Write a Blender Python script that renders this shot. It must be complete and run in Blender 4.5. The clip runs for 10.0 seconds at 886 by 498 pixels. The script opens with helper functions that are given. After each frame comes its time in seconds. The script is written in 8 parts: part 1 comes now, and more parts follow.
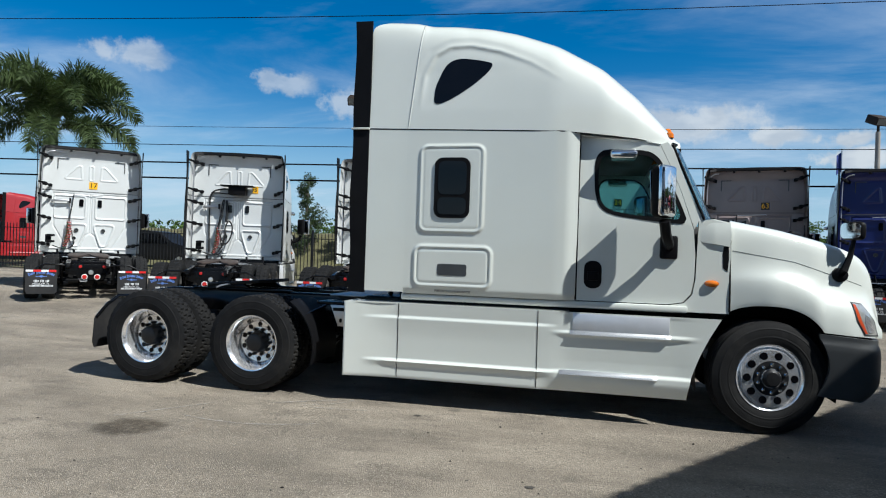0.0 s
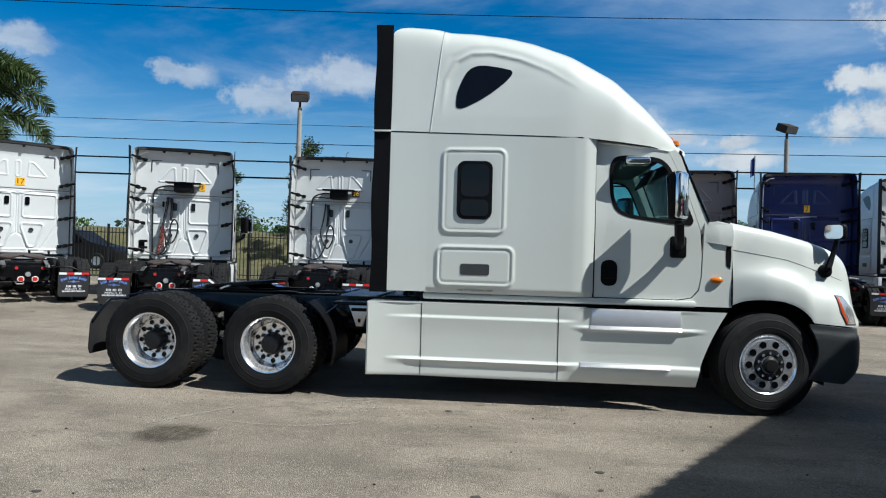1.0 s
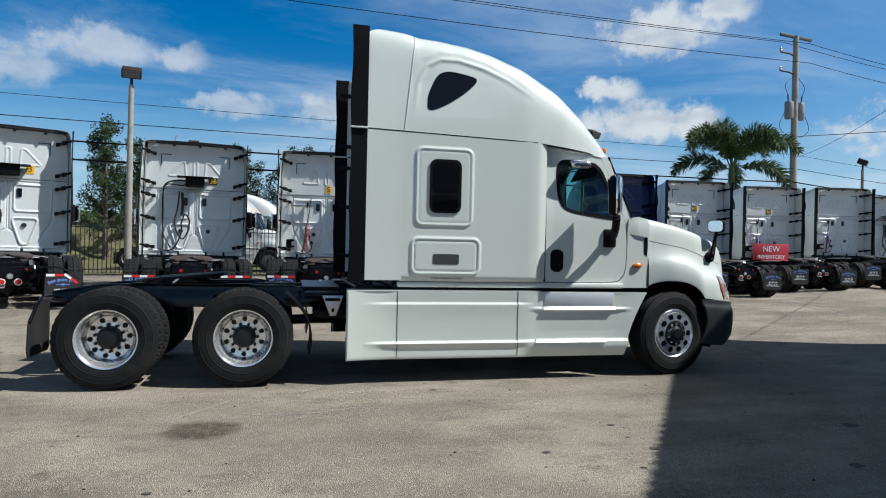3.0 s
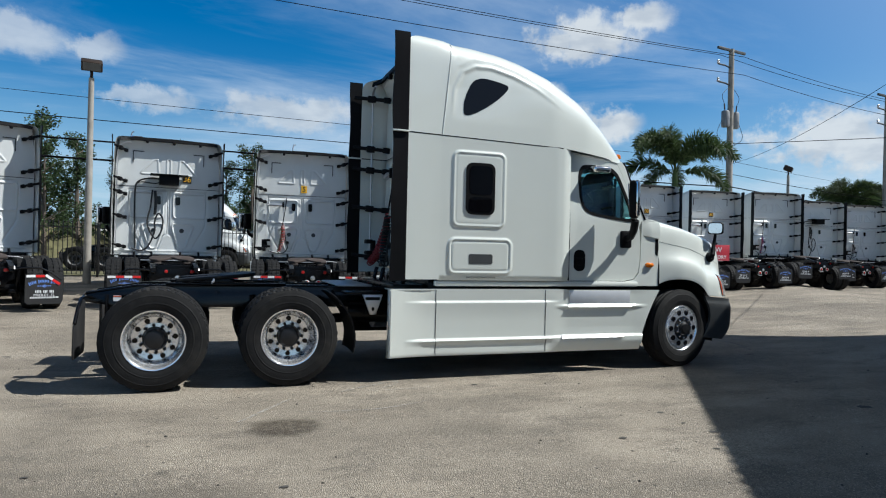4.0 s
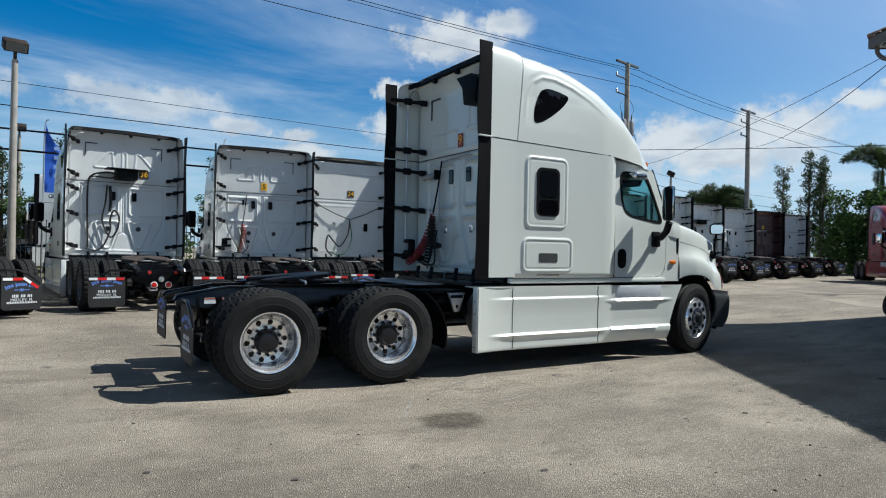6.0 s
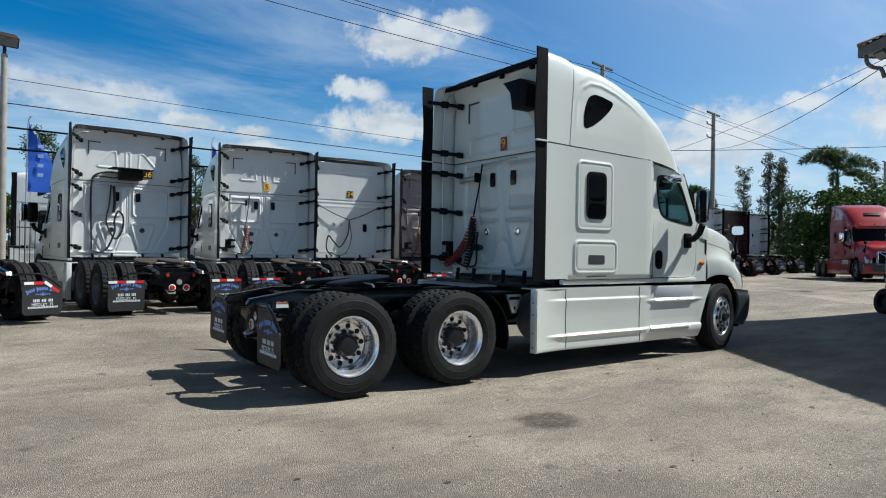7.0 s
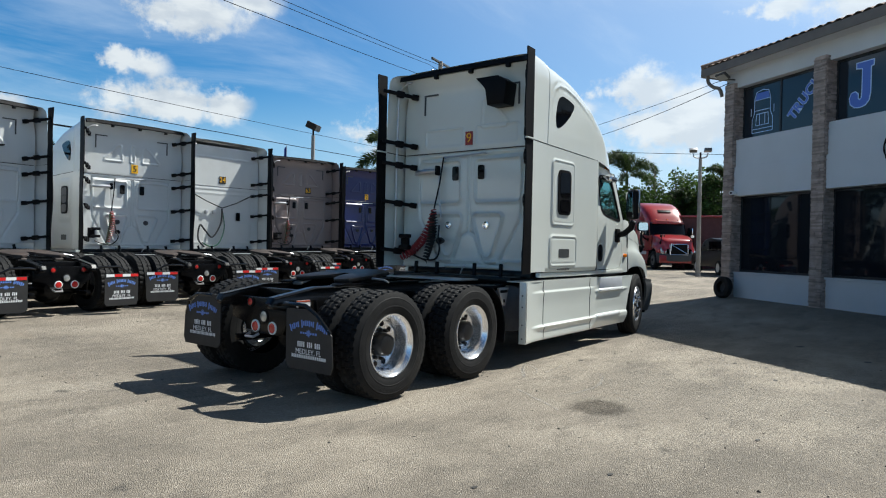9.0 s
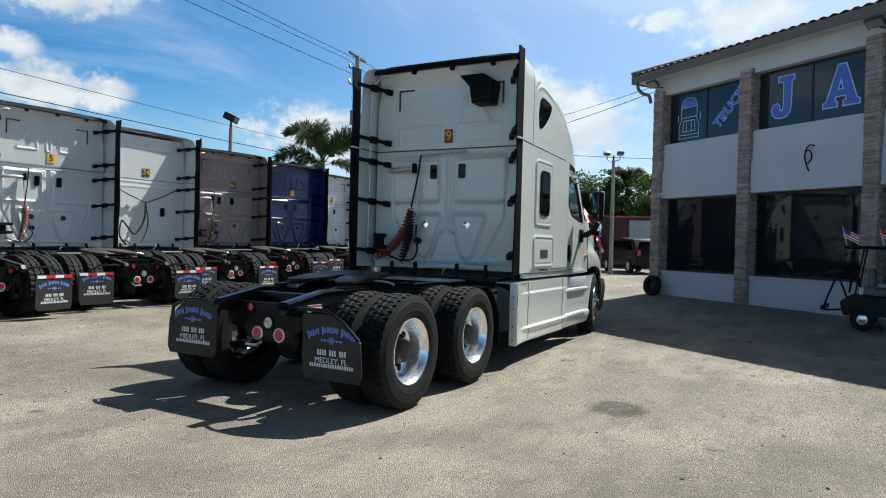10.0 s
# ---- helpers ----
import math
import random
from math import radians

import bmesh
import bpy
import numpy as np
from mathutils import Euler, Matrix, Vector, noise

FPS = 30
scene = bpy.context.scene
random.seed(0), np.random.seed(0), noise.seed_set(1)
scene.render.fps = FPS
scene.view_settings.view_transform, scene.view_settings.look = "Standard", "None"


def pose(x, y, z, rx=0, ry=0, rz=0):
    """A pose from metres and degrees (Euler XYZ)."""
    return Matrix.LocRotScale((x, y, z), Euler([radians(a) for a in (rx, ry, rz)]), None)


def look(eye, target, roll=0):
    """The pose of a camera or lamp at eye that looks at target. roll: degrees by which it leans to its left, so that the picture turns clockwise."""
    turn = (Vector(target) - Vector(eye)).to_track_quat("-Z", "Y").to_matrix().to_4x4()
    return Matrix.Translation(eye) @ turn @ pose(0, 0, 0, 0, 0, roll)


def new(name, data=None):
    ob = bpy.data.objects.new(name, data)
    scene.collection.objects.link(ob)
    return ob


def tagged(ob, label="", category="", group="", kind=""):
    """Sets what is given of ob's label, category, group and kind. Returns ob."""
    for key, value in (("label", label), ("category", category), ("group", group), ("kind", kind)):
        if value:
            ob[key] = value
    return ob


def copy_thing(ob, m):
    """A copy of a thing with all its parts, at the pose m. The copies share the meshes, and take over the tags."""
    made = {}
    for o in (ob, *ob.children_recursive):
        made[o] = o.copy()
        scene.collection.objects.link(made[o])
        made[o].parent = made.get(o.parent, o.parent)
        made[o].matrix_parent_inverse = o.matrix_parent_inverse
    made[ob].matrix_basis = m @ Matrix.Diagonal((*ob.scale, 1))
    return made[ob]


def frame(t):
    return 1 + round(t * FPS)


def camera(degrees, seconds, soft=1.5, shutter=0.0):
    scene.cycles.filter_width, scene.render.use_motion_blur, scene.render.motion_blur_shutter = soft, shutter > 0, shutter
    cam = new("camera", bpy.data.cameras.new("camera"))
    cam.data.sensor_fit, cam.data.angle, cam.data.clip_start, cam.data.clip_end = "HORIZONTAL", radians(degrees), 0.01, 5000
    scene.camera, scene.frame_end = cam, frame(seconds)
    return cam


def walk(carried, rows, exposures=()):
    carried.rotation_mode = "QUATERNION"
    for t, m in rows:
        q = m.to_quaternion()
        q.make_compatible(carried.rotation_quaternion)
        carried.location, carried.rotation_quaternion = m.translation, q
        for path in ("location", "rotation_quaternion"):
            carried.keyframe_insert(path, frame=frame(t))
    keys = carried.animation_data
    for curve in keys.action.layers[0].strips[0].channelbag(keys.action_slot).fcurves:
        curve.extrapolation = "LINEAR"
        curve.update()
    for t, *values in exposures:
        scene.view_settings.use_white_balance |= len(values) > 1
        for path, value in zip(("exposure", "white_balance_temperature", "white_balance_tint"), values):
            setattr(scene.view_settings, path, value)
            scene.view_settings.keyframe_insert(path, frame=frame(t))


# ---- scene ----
cam = camera(68.3, 10.0, soft=1.1)
PATH = [
    (0, (4.979, -7.582, 1.526), (4.51, -5.638, 1.545), 1.9),
    (0.5, (4.427, -7.778, 1.524), (4.099, -5.805, 1.54), 1.6),
    (1, (3.857, -7.971, 1.521), (3.665, -5.981, 1.54), 1.6),
    (1.5, (3.363, -8.118, 1.535), (3.349, -6.118, 1.545), 1.3),
    (2, (2.865, -8.213, 1.531), (3.068, -6.223, 1.539), 1.4),
    (2.5, (2.35, -8.354, 1.516), (2.69, -6.383, 1.517), 1.1),
    (2.7, (2.141, -8.374, 1.499), (2.525, -6.411, 1.502), 1.2),
    (3.8, (0.821, -8.326, 1.482), (1.469, -6.434, 1.479), 1.2),
    (4, (0.565, -8.278, 1.464), (1.234, -6.393, 1.471), 1.3),
    (4.5, (-0.062, -8.124, 1.437), (0.671, -6.263, 1.451), 1.1),
    (5, (-0.656, -7.983, 1.425), (0.197, -6.173, 1.437), 1.1),
    (6.5, (-2.384, -7.267, 1.447), (-1.294, -5.59, 1.454), 1.0),
    (7, (-2.892, -6.965, 1.463), (-1.745, -5.326, 1.469), 0.9),
    (7.5, (-3.299, -6.549, 1.439), (-2.044, -4.991, 1.449), 0.9),
    (8, (-3.751, -6.168, 1.445), (-2.406, -4.687, 1.443), 0.9),
    (8.5, (-4.142, -5.739, 1.456), (-2.705, -4.348, 1.443), 0.8),
    (9, (-4.518, -5.287, 1.473), (-2.926, -4.076, 1.458), 1.2),
    (9.5, (-4.781, -4.778, 1.472), (-3.082, -3.722, 1.46), 1.6),
    (10, (-4.958, -4.214, 1.485), (-3.195, -3.269, 1.469), 1.5),
]
walk(cam, [(t, look(eye, target, roll)) for t, eye, target, roll in PATH], [(0, 0.33, 6000, 6), (2.5, 0.33, 6000, 6), (5.0, 0.35, 6000, 6), (7.0, 0.39, 6050, 5), (8.5, 0.52, 6150, 5), (10.0, 0.61, 6200, 5)])

# ---- world, sun, exposure ----
SUN = Vector((0.595, -0.232, 0.769)).normalized()
world = bpy.data.worlds.new("sky")
scene.world = world
world.use_nodes = True


CUMULUS = [
    (-39.5, 14.8, 2.6, 0.9), (-27.3, 13.9, 2.1, 0.9), (-20.8, 12.7, 3.2, 1.1), (-14.5, 14.9, 3.2, 1.3), (-8.7, 14.8, 1.7, 1.0), (-5.0, 11.5, 3.1, 0.9),
    (6.0, 11.4, 5.2, 1.2), (13.3, 10.1, 2.1, 0.7), (18.3, 9.7, 1.6, 0.6), (18.6, 8.1, 2.5, 0.7), (27.6, 13.4, 2.0, 1.0), (29.0, 10.9, 4.2, 1.4), (34.2, 11.0, 1.9, 1.2),
    (31.5, 18.1, 4.2, 1.6), (35.8, 19.2, 2.4, 1.0), (50.0, 9.5, 4.0, 1.7), (54.0, 8.3, 5.4, 1.6), (58.5, 10.0, 3.6, 1.9), (63.8, 11.7, 1.6, 0.6),
    (69.5, 13.0, 3.0, 1.7), (72.8, 10.4, 4.2, 2.6), (79.8, 18.4, 1.9, 0.6), (85.8, 18.1, 3.5, 1.4),
]


def sky_nodes():
    nt = world.node_tree
    n, l = nt.nodes, nt.links
    n.clear()
    out = n.new("ShaderNodeOutputWorld")
    bg = n.new("ShaderNodeBackground")
    sky = n.new("ShaderNodeTexSky")
    sky.sky_type = "NISHITA"
    sky.sun_disc = False
    sky.sun_elevation = math.asin(SUN.z)
    sky.sun_rotation = math.atan2(SUN.x, SUN.y)
    sky.air_density, sky.dust_density, sky.ozone_density = 1.0, 0.7, 2.6
    tc = n.new("ShaderNodeTexCoord")
    sep = n.new("ShaderNodeSeparateXYZ")
    l.new(tc.outputs["Generated"], sep.inputs[0])
    # project the direction on a flat cloud deck
    zc = n.new("ShaderNodeMath"); zc.operation = "MAXIMUM"; zc.inputs[1].default_value = 0.02
    l.new(sep.outputs[2], zc.inputs[0])
    za = n.new("ShaderNodeMath"); za.operation = "ADD"; za.inputs[1].default_value = 0.13
    l.new(zc.outputs[0], za.inputs[0])
    dx = n.new("ShaderNodeMath"); dx.operation = "DIVIDE"
    dy = n.new("ShaderNodeMath"); dy.operation = "DIVIDE"
    l.new(sep.outputs[0], dx.inputs[0]); l.new(za.outputs[0], dx.inputs[1])
    l.new(sep.outputs[1], dy.inputs[0]); l.new(za.outputs[0], dy.inputs[1])
    com = n.new("ShaderNodeCombineXYZ")
    l.new(dx.outputs[0], com.inputs[0]); l.new(dy.outputs[0], com.inputs[1])

    def clouds(scale, detail, lo, hi, off, stretch=(1, 1, 1), rough=0.58, distort=0.3, src=None):
        mp = n.new("ShaderNodeMapping")
        mp.inputs["Location"].default_value = off
        mp.inputs["Rotation"].default_value = (0, 0, 0.9)
        mp.inputs["Scale"].default_value = stretch
        l.new(src or com.outputs[0], mp.inputs[0])
        t = n.new("ShaderNodeTexNoise")
        t.inputs["Scale"].default_value, t.inputs["Detail"].default_value = scale, detail
        t.inputs["Roughness"].default_value, t.inputs["Distortion"].default_value = rough, distort
        l.new(mp.outputs[0], t.inputs["Vector"])
        r = n.new("ShaderNodeMapRange")
        r.interpolation_type = "SMOOTHSTEP"
        r.inputs["From Min"].default_value, r.inputs["From Max"].default_value = lo, hi
        l.new(t.outputs[0], r.inputs["Value"])
        return r.outputs[0]

    # cumulus banks: bearing and height of each in degrees, half its width and height
    az = n.new("ShaderNodeMath"); az.operation = "ARCTAN2"
    l.new(sep.outputs[0], az.inputs[0]); l.new(sep.outputs[1], az.inputs[1])
    el = n.new("ShaderNodeMath"); el.operation = "ARCSINE"
    l.new(sep.outputs[2], el.inputs[0])
    ae = n.new("ShaderNodeCombineXYZ")
    l.new(az.outputs[0], ae.inputs[0]); l.new(el.outputs[0], ae.inputs[1])
    rag = n.new("ShaderNodeTexNoise")
    rag.inputs["Scale"].default_value, rag.inputs["Detail"].default_value, rag.inputs["Roughness"].default_value = 26, 8, 0.62
    l.new(ae.outputs[0], rag.inputs["Vector"])
    ro = n.new("ShaderNodeVectorMath"); ro.operation = "MULTIPLY_ADD"
    ro.inputs[1].default_value, ro.inputs[2].default_value = (0.07, 0.035, 0), (-0.035, -0.0175, 0)
    l.new(rag.outputs["Color"], ro.inputs[0])
    aw = n.new("ShaderNodeVectorMath"); aw.operation = "ADD"
    l.new(ae.outputs[0], aw.inputs[0]); l.new(ro.outputs[0], aw.inputs[1])
    near = None
    for a, e, w, h in CUMULUS:
        su = n.new("ShaderNodeVectorMath"); su.operation = "SUBTRACT"; su.inputs[1].default_value = (radians(a), radians(e), 0)
        l.new(aw.outputs[0], su.inputs[0])
        di = n.new("ShaderNodeVectorMath"); di.operation = "DIVIDE"; di.inputs[1].default_value = (radians(w), radians(h), 1)
        l.new(su.outputs[0], di.inputs[0])
        le = n.new("ShaderNodeVectorMath"); le.operation = "LENGTH"
        l.new(di.outputs[0], le.inputs[0])
        if near is None:
            near = le.outputs["Value"]
        else:
            mi = n.new("ShaderNodeMath"); mi.operation = "SMOOTH_MIN"; mi.inputs[2].default_value = 0.25
            l.new(near, mi.inputs[0]); l.new(le.outputs["Value"], mi.inputs[1])
            near = mi.outputs[0]
    fray = n.new("ShaderNodeMath"); fray.operation = "MULTIPLY_ADD"; fray.inputs[1].default_value = -2.6
    l.new(rag.outputs[0], fray.inputs[0]); l.new(near, fray.inputs[2])
    bank = n.new("ShaderNodeMapRange"); bank.interpolation_type = "SMOOTHSTEP"
    for k, val in zip(("From Min", "From Max", "To Min", "To Max"), (0.16, -0.72, 0.0, 0.95)):
        bank.inputs[k].default_value = val
    l.new(fray.outputs[0], bank.inputs["Value"])
    thin = n.new("ShaderNodeMapRange"); thin.interpolation_type = "SMOOTHSTEP"
    for k, val in zip(("From Min", "From Max", "To Min", "To Max"), (-0.25, 0.5, 0.58, 1.0)):
        thin.inputs[k].default_value = val
    l.new(az.outputs[0], thin.inputs["Value"])
    bank_thin = n.new("ShaderNodeMath"); bank_thin.operation = "MULTIPLY"
    l.new(bank.outputs[0], bank_thin.inputs[0]); l.new(thin.outputs[0], bank_thin.inputs[1])
    puff = clouds(5.4, 10, 0.530, 0.630, (0.6, 3.7, 0.25), (1, 1, 2.3), 0.52, 0.15, tc.outputs["Generated"])
    wisp = clouds(0.8, 8, 0.40, 0.80, (7.7, 2.3, 0.0), (0.8, 1.5, 1), 0.60, 0.5)
    shade = clouds(14.0, 5, 0.38, 0.62, (1.1, 9.0, 0.0), (1, 1, 2.3), 0.55, 0.1, tc.outputs["Generated"])
    # more of them, scattered, over the southern half
    low = n.new("ShaderNodeMapRange")
    low.inputs["From Min"].default_value, low.inputs["From Max"].default_value = 0.55, 0.22
    l.new(sep.outputs[2], low.inputs["Value"])
    south = n.new("ShaderNodeMapRange")
    for k, val in zip(("From Min", "From Max", "To Min", "To Max"), (0.0, -0.3, 0.0, 0.22)):
        south.inputs[k].default_value = val
    l.new(sep.outputs[1], south.inputs["Value"])
    pe = n.new("ShaderNodeMath"); pe.operation = "MULTIPLY"
    l.new(puff, pe.inputs[0]); l.new(south.outputs[0], pe.inputs[1])
    pl = n.new("ShaderNodeMath"); pl.operation = "MULTIPLY"; pl.use_clamp = True
    l.new(pe.outputs[0], pl.inputs[0]); l.new(low.outputs[0], pl.inputs[1])
    pm = n.new("ShaderNodeMath"); pm.operation = "MAXIMUM"
    l.new(pl.outputs[0], pm.inputs[0]); l.new(bank_thin.outputs[0], pm.inputs[1])
    wm = n.new("ShaderNodeMath"); wm.operation = "MULTIPLY"; wm.inputs[1].default_value = 0.62
    high = n.new("ShaderNodeMapRange")
    for k, val in zip(("From Min", "From Max", "To Min", "To Max"), (0.35, 0.85, 1.0, 0.35)):
        high.inputs[k].default_value = val
    l.new(sep.outputs[2], high.inputs["Value"])
    wh = n.new("ShaderNodeMath"); wh.operation = "MULTIPLY"
    l.new(wisp, wh.inputs[0]); l.new(high.outputs[0], wh.inputs[1])
    l.new(wh.outputs[0], wm.inputs[0])
    white = n.new("ShaderNodeMix"); white.data_type = "RGBA"
    white.inputs["A"].default_value = (7.4, 7.8, 8.4, 1)
    white.inputs["B"].default_value = (9.8, 9.9, 10.0, 1)
    l.new(shade, white.inputs["Factor"])
    deep = n.new("ShaderNodeHueSaturation")
    deep.inputs["Saturation"].default_value, deep.inputs["Value"].default_value = 1.55, 1.36
    l.new(sky.outputs[0], deep.inputs["Color"])
    # pale haze along the horizon
    hr = n.new("ShaderNodeMapRange"); hr.interpolation_type = "SMOOTHSTEP"
    for k, val in zip(("From Min", "From Max", "To Min", "To Max"), (0.0, 0.26, 0.80, 0.0)):
        hr.inputs[k].default_value = val
    l.new(sep.outputs[2], hr.inputs["Value"])
    m0 = n.new("ShaderNodeMix"); m0.data_type = "RGBA"
    m0.inputs["B"].default_value = (5.6, 8.2, 10.6, 1)
    l.new(hr.outputs[0], m0.inputs["Factor"]); l.new(deep.outputs[0], m0.inputs["A"])
    m1 = n.new("ShaderNodeMix"); m1.data_type = "RGBA"
    m1.inputs["B"].default_value = (9.6, 10.4, 11.4, 1)
    l.new(wm.outputs[0], m1.inputs["Factor"]); l.new(m0.outputs["Result"], m1.inputs["A"])
    m2 = n.new("ShaderNodeMix"); m2.data_type = "RGBA"
    l.new(pm.outputs[0], m2.inputs["Factor"])
    l.new(m1.outputs["Result"], m2.inputs["A"]); l.new(white.outputs["Result"], m2.inputs["B"])
    # thin haze that brightens towards the sun
    dot = n.new("ShaderNodeVectorMath"); dot.operation = "DOT_PRODUCT"; dot.inputs[1].default_value = SUN
    l.new(tc.outputs["Generated"], dot.inputs[0])
    hz = n.new("ShaderNodeMapRange"); hz.interpolation_type = "SMOOTHSTEP"
    hz.inputs["From Min"].default_value, hz.inputs["From Max"].default_value, hz.inputs["To Max"].default_value = 0.25, 1.0, 0.50
    l.new(dot.outputs["Value"], hz.inputs["Value"])
    m3 = n.new("ShaderNodeMix"); m3.data_type = "RGBA"
    m3.inputs["B"].default_value = (11.0, 11.8, 12.8, 1)
    l.new(hz.outputs[0], m3.inputs["Factor"]); l.new(m2.outputs["Result"], m3.inputs["A"])
    # the sky deepens towards the zenith
    zen = n.new("ShaderNodeMapRange"); zen.interpolation_type = "SMOOTHSTEP"
    for k, val in zip(("From Min", "From Max", "To Min", "To Max"), (0.38, 0.80, 1.0, 0.30)):
        zen.inputs[k].default_value = val
    l.new(sep.outputs[2], zen.inputs["Value"])
    dz = n.new("ShaderNodeVectorMath"); dz.operation = "SCALE"
    l.new(m3.outputs["Result"], dz.inputs[0]); l.new(zen.outputs[0], dz.inputs["Scale"])
    l.new(dz.outputs[0], bg.inputs[0])
    bg.inputs[1].default_value = 0.058
    l.new(bg.outputs[0], out.inputs[0])


sky_nodes()
sun = new("sun", bpy.data.lights.new("sun", "SUN"))
sun.data.energy, sun.data.angle, sun.data.color = 5.0, radians(0.53), (1.0, 0.955, 0.89)
sun.matrix_world = look((0, 0, 0), tuple(-SUN))

# ---- materials ----


def material(name, col, rough=0.5, metal=0.0, vary=0.0, scale=6.0, bump=0.0, bump_scale=60.0, coat=0.0, dirt=None, dirt_amount=0.0, per_object=0.0, per_island=0.0, rough_vary=0.0, spec=0.5):
    """A surface with grain (fine) and stains (coarse); dirt: a second colour in blotches."""
    m = bpy.data.materials.new(name)
    m.use_nodes = True
    nt = m.node_tree
    n, l = nt.nodes, nt.links
    b = n["Principled BSDF"]
    b.inputs["Base Color"].default_value = (*col, 1)
    b.inputs["Roughness"].default_value, b.inputs["Metallic"].default_value = rough, metal
    b.inputs["Specular IOR Level"].default_value = spec
    if coat:
        b.inputs["Coat Weight"].default_value, b.inputs["Coat Roughness"].default_value = coat, 0.05
    tc = n.new("ShaderNodeTexCoord")
    src = tc.outputs["Object"]
    last = None
    if vary:
        t = n.new("ShaderNodeTexNoise")
        t.inputs["Scale"].default_value, t.inputs["Detail"].default_value = scale, 6
        l.new(src, t.inputs["Vector"])
        r = n.new("ShaderNodeMapRange")
        r.inputs["From Min"].default_value, r.inputs["From Max"].default_value = 0.25, 0.75
        r.inputs["To Min"].default_value, r.inputs["To Max"].default_value = 1 - vary, 1 + vary
        l.new(t.outputs[0], r.inputs["Value"])
        hs = n.new("ShaderNodeHueSaturation")
        hs.inputs["Color"].default_value = (*col, 1)
        l.new(r.outputs[0], hs.inputs["Value"])
        last = hs.outputs[0]
        if rough_vary:
            r2 = n.new("ShaderNodeMapRange")
            r2.inputs["From Min"].default_value, r2.inputs["From Max"].default_value = 0.3, 0.7
            r2.inputs["To Min"].default_value, r2.inputs["To Max"].default_value = max(0.02, rough - rough_vary), min(1, rough + rough_vary)
            l.new(t.outputs[0], r2.inputs["Value"])
            l.new(r2.outputs[0], b.inputs["Roughness"])
    if per_object or per_island:
        oi = n.new("ShaderNodeObjectInfo" if per_object else "ShaderNodeNewGeometry")
        per_object = per_object or per_island
        r = n.new("ShaderNodeMapRange")
        r.inputs["To Min"].default_value, r.inputs["To Max"].default_value = 1 - per_object, 1 + per_object
        l.new(oi.outputs["Random Per Island" if per_island else "Random"], r.inputs["Value"])
        hs = n.new("ShaderNodeHueSaturation")
        hs.inputs["Color"].default_value = (*col, 1)
        if last:
            l.new(last, hs.inputs["Color"])
        l.new(r.outputs[0], hs.inputs["Value"])
        last = hs.outputs[0]
    if dirt:
        t = n.new("ShaderNodeTexNoise")
        t.inputs["Scale"].default_value, t.inputs["Detail"].default_value = scale * 0.35, 9
        t.inputs["Roughness"].default_value = 0.7
        l.new(src, t.inputs["Vector"])
        r = n.new("ShaderNodeMapRange")
        r.inputs["From Min"].default_value, r.inputs["From Max"].default_value = 0.48, 0.72
        r.inputs["To Max"].default_value = dirt_amount
        l.new(t.outputs[0], r.inputs["Value"])
        mx = n.new("ShaderNodeMix"); mx.data_type = "RGBA"
        mx.inputs["A"].default_value = (*col, 1)
        mx.inputs["B"].default_value = (*dirt, 1)
        if last:
            l.new(last, mx.inputs["A"])
        l.new(r.outputs[0], mx.inputs["Factor"])
        last = mx.outputs["Result"]
    if last:
        l.new(last, b.inputs["Base Color"])
    if bump:
        t = n.new("ShaderNodeTexNoise")
        t.inputs["Scale"].default_value, t.inputs["Detail"].default_value = bump_scale, 5
        l.new(src, t.inputs["Vector"])
        bp = n.new("ShaderNodeBump")
        bp.inputs["Strength"].default_value, bp.inputs["Distance"].default_value = bump, 0.01
        l.new(t.outputs[0], bp.inputs["Height"])
        l.new(bp.outputs[0], b.inputs["Normal"])
    return m


def glass_material(name, tint, rough=0.02):
    """Thin tinted glass: part clear, part gloss by Fresnel."""
    m = bpy.data.materials.new(name)
    m.use_nodes = True
    n, l = m.node_tree.nodes, m.node_tree.links
    n.clear()
    out = n.new("ShaderNodeOutputMaterial")
    tr = n.new("ShaderNodeBsdfTransparent"); tr.inputs[0].default_value = (*tint, 1)
    gl = n.new("ShaderNodeBsdfGlossy"); gl.inputs["Roughness"].default_value = rough
    fr = n.new("ShaderNodeLayerWeight")
    pw = n.new("ShaderNodeMath"); pw.operation = "POWER"; pw.inputs[1].default_value = 4.0
    ma = n.new("ShaderNodeMath"); ma.operation = "MULTIPLY_ADD"; ma.inputs[1].default_value, ma.inputs[2].default_value = 0.85, 0.04
    l.new(fr.outputs["Facing"], pw.inputs[0]); l.new(pw.outputs[0], ma.inputs[0])
    mx = n.new("ShaderNodeMixShader")
    l.new(ma.outputs[0], mx.inputs[0]); l.new(tr.outputs[0], mx.inputs[1]); l.new(gl.outputs[0], mx.inputs[2])
    l.new(mx.outputs[0], out.inputs[0])
    return m


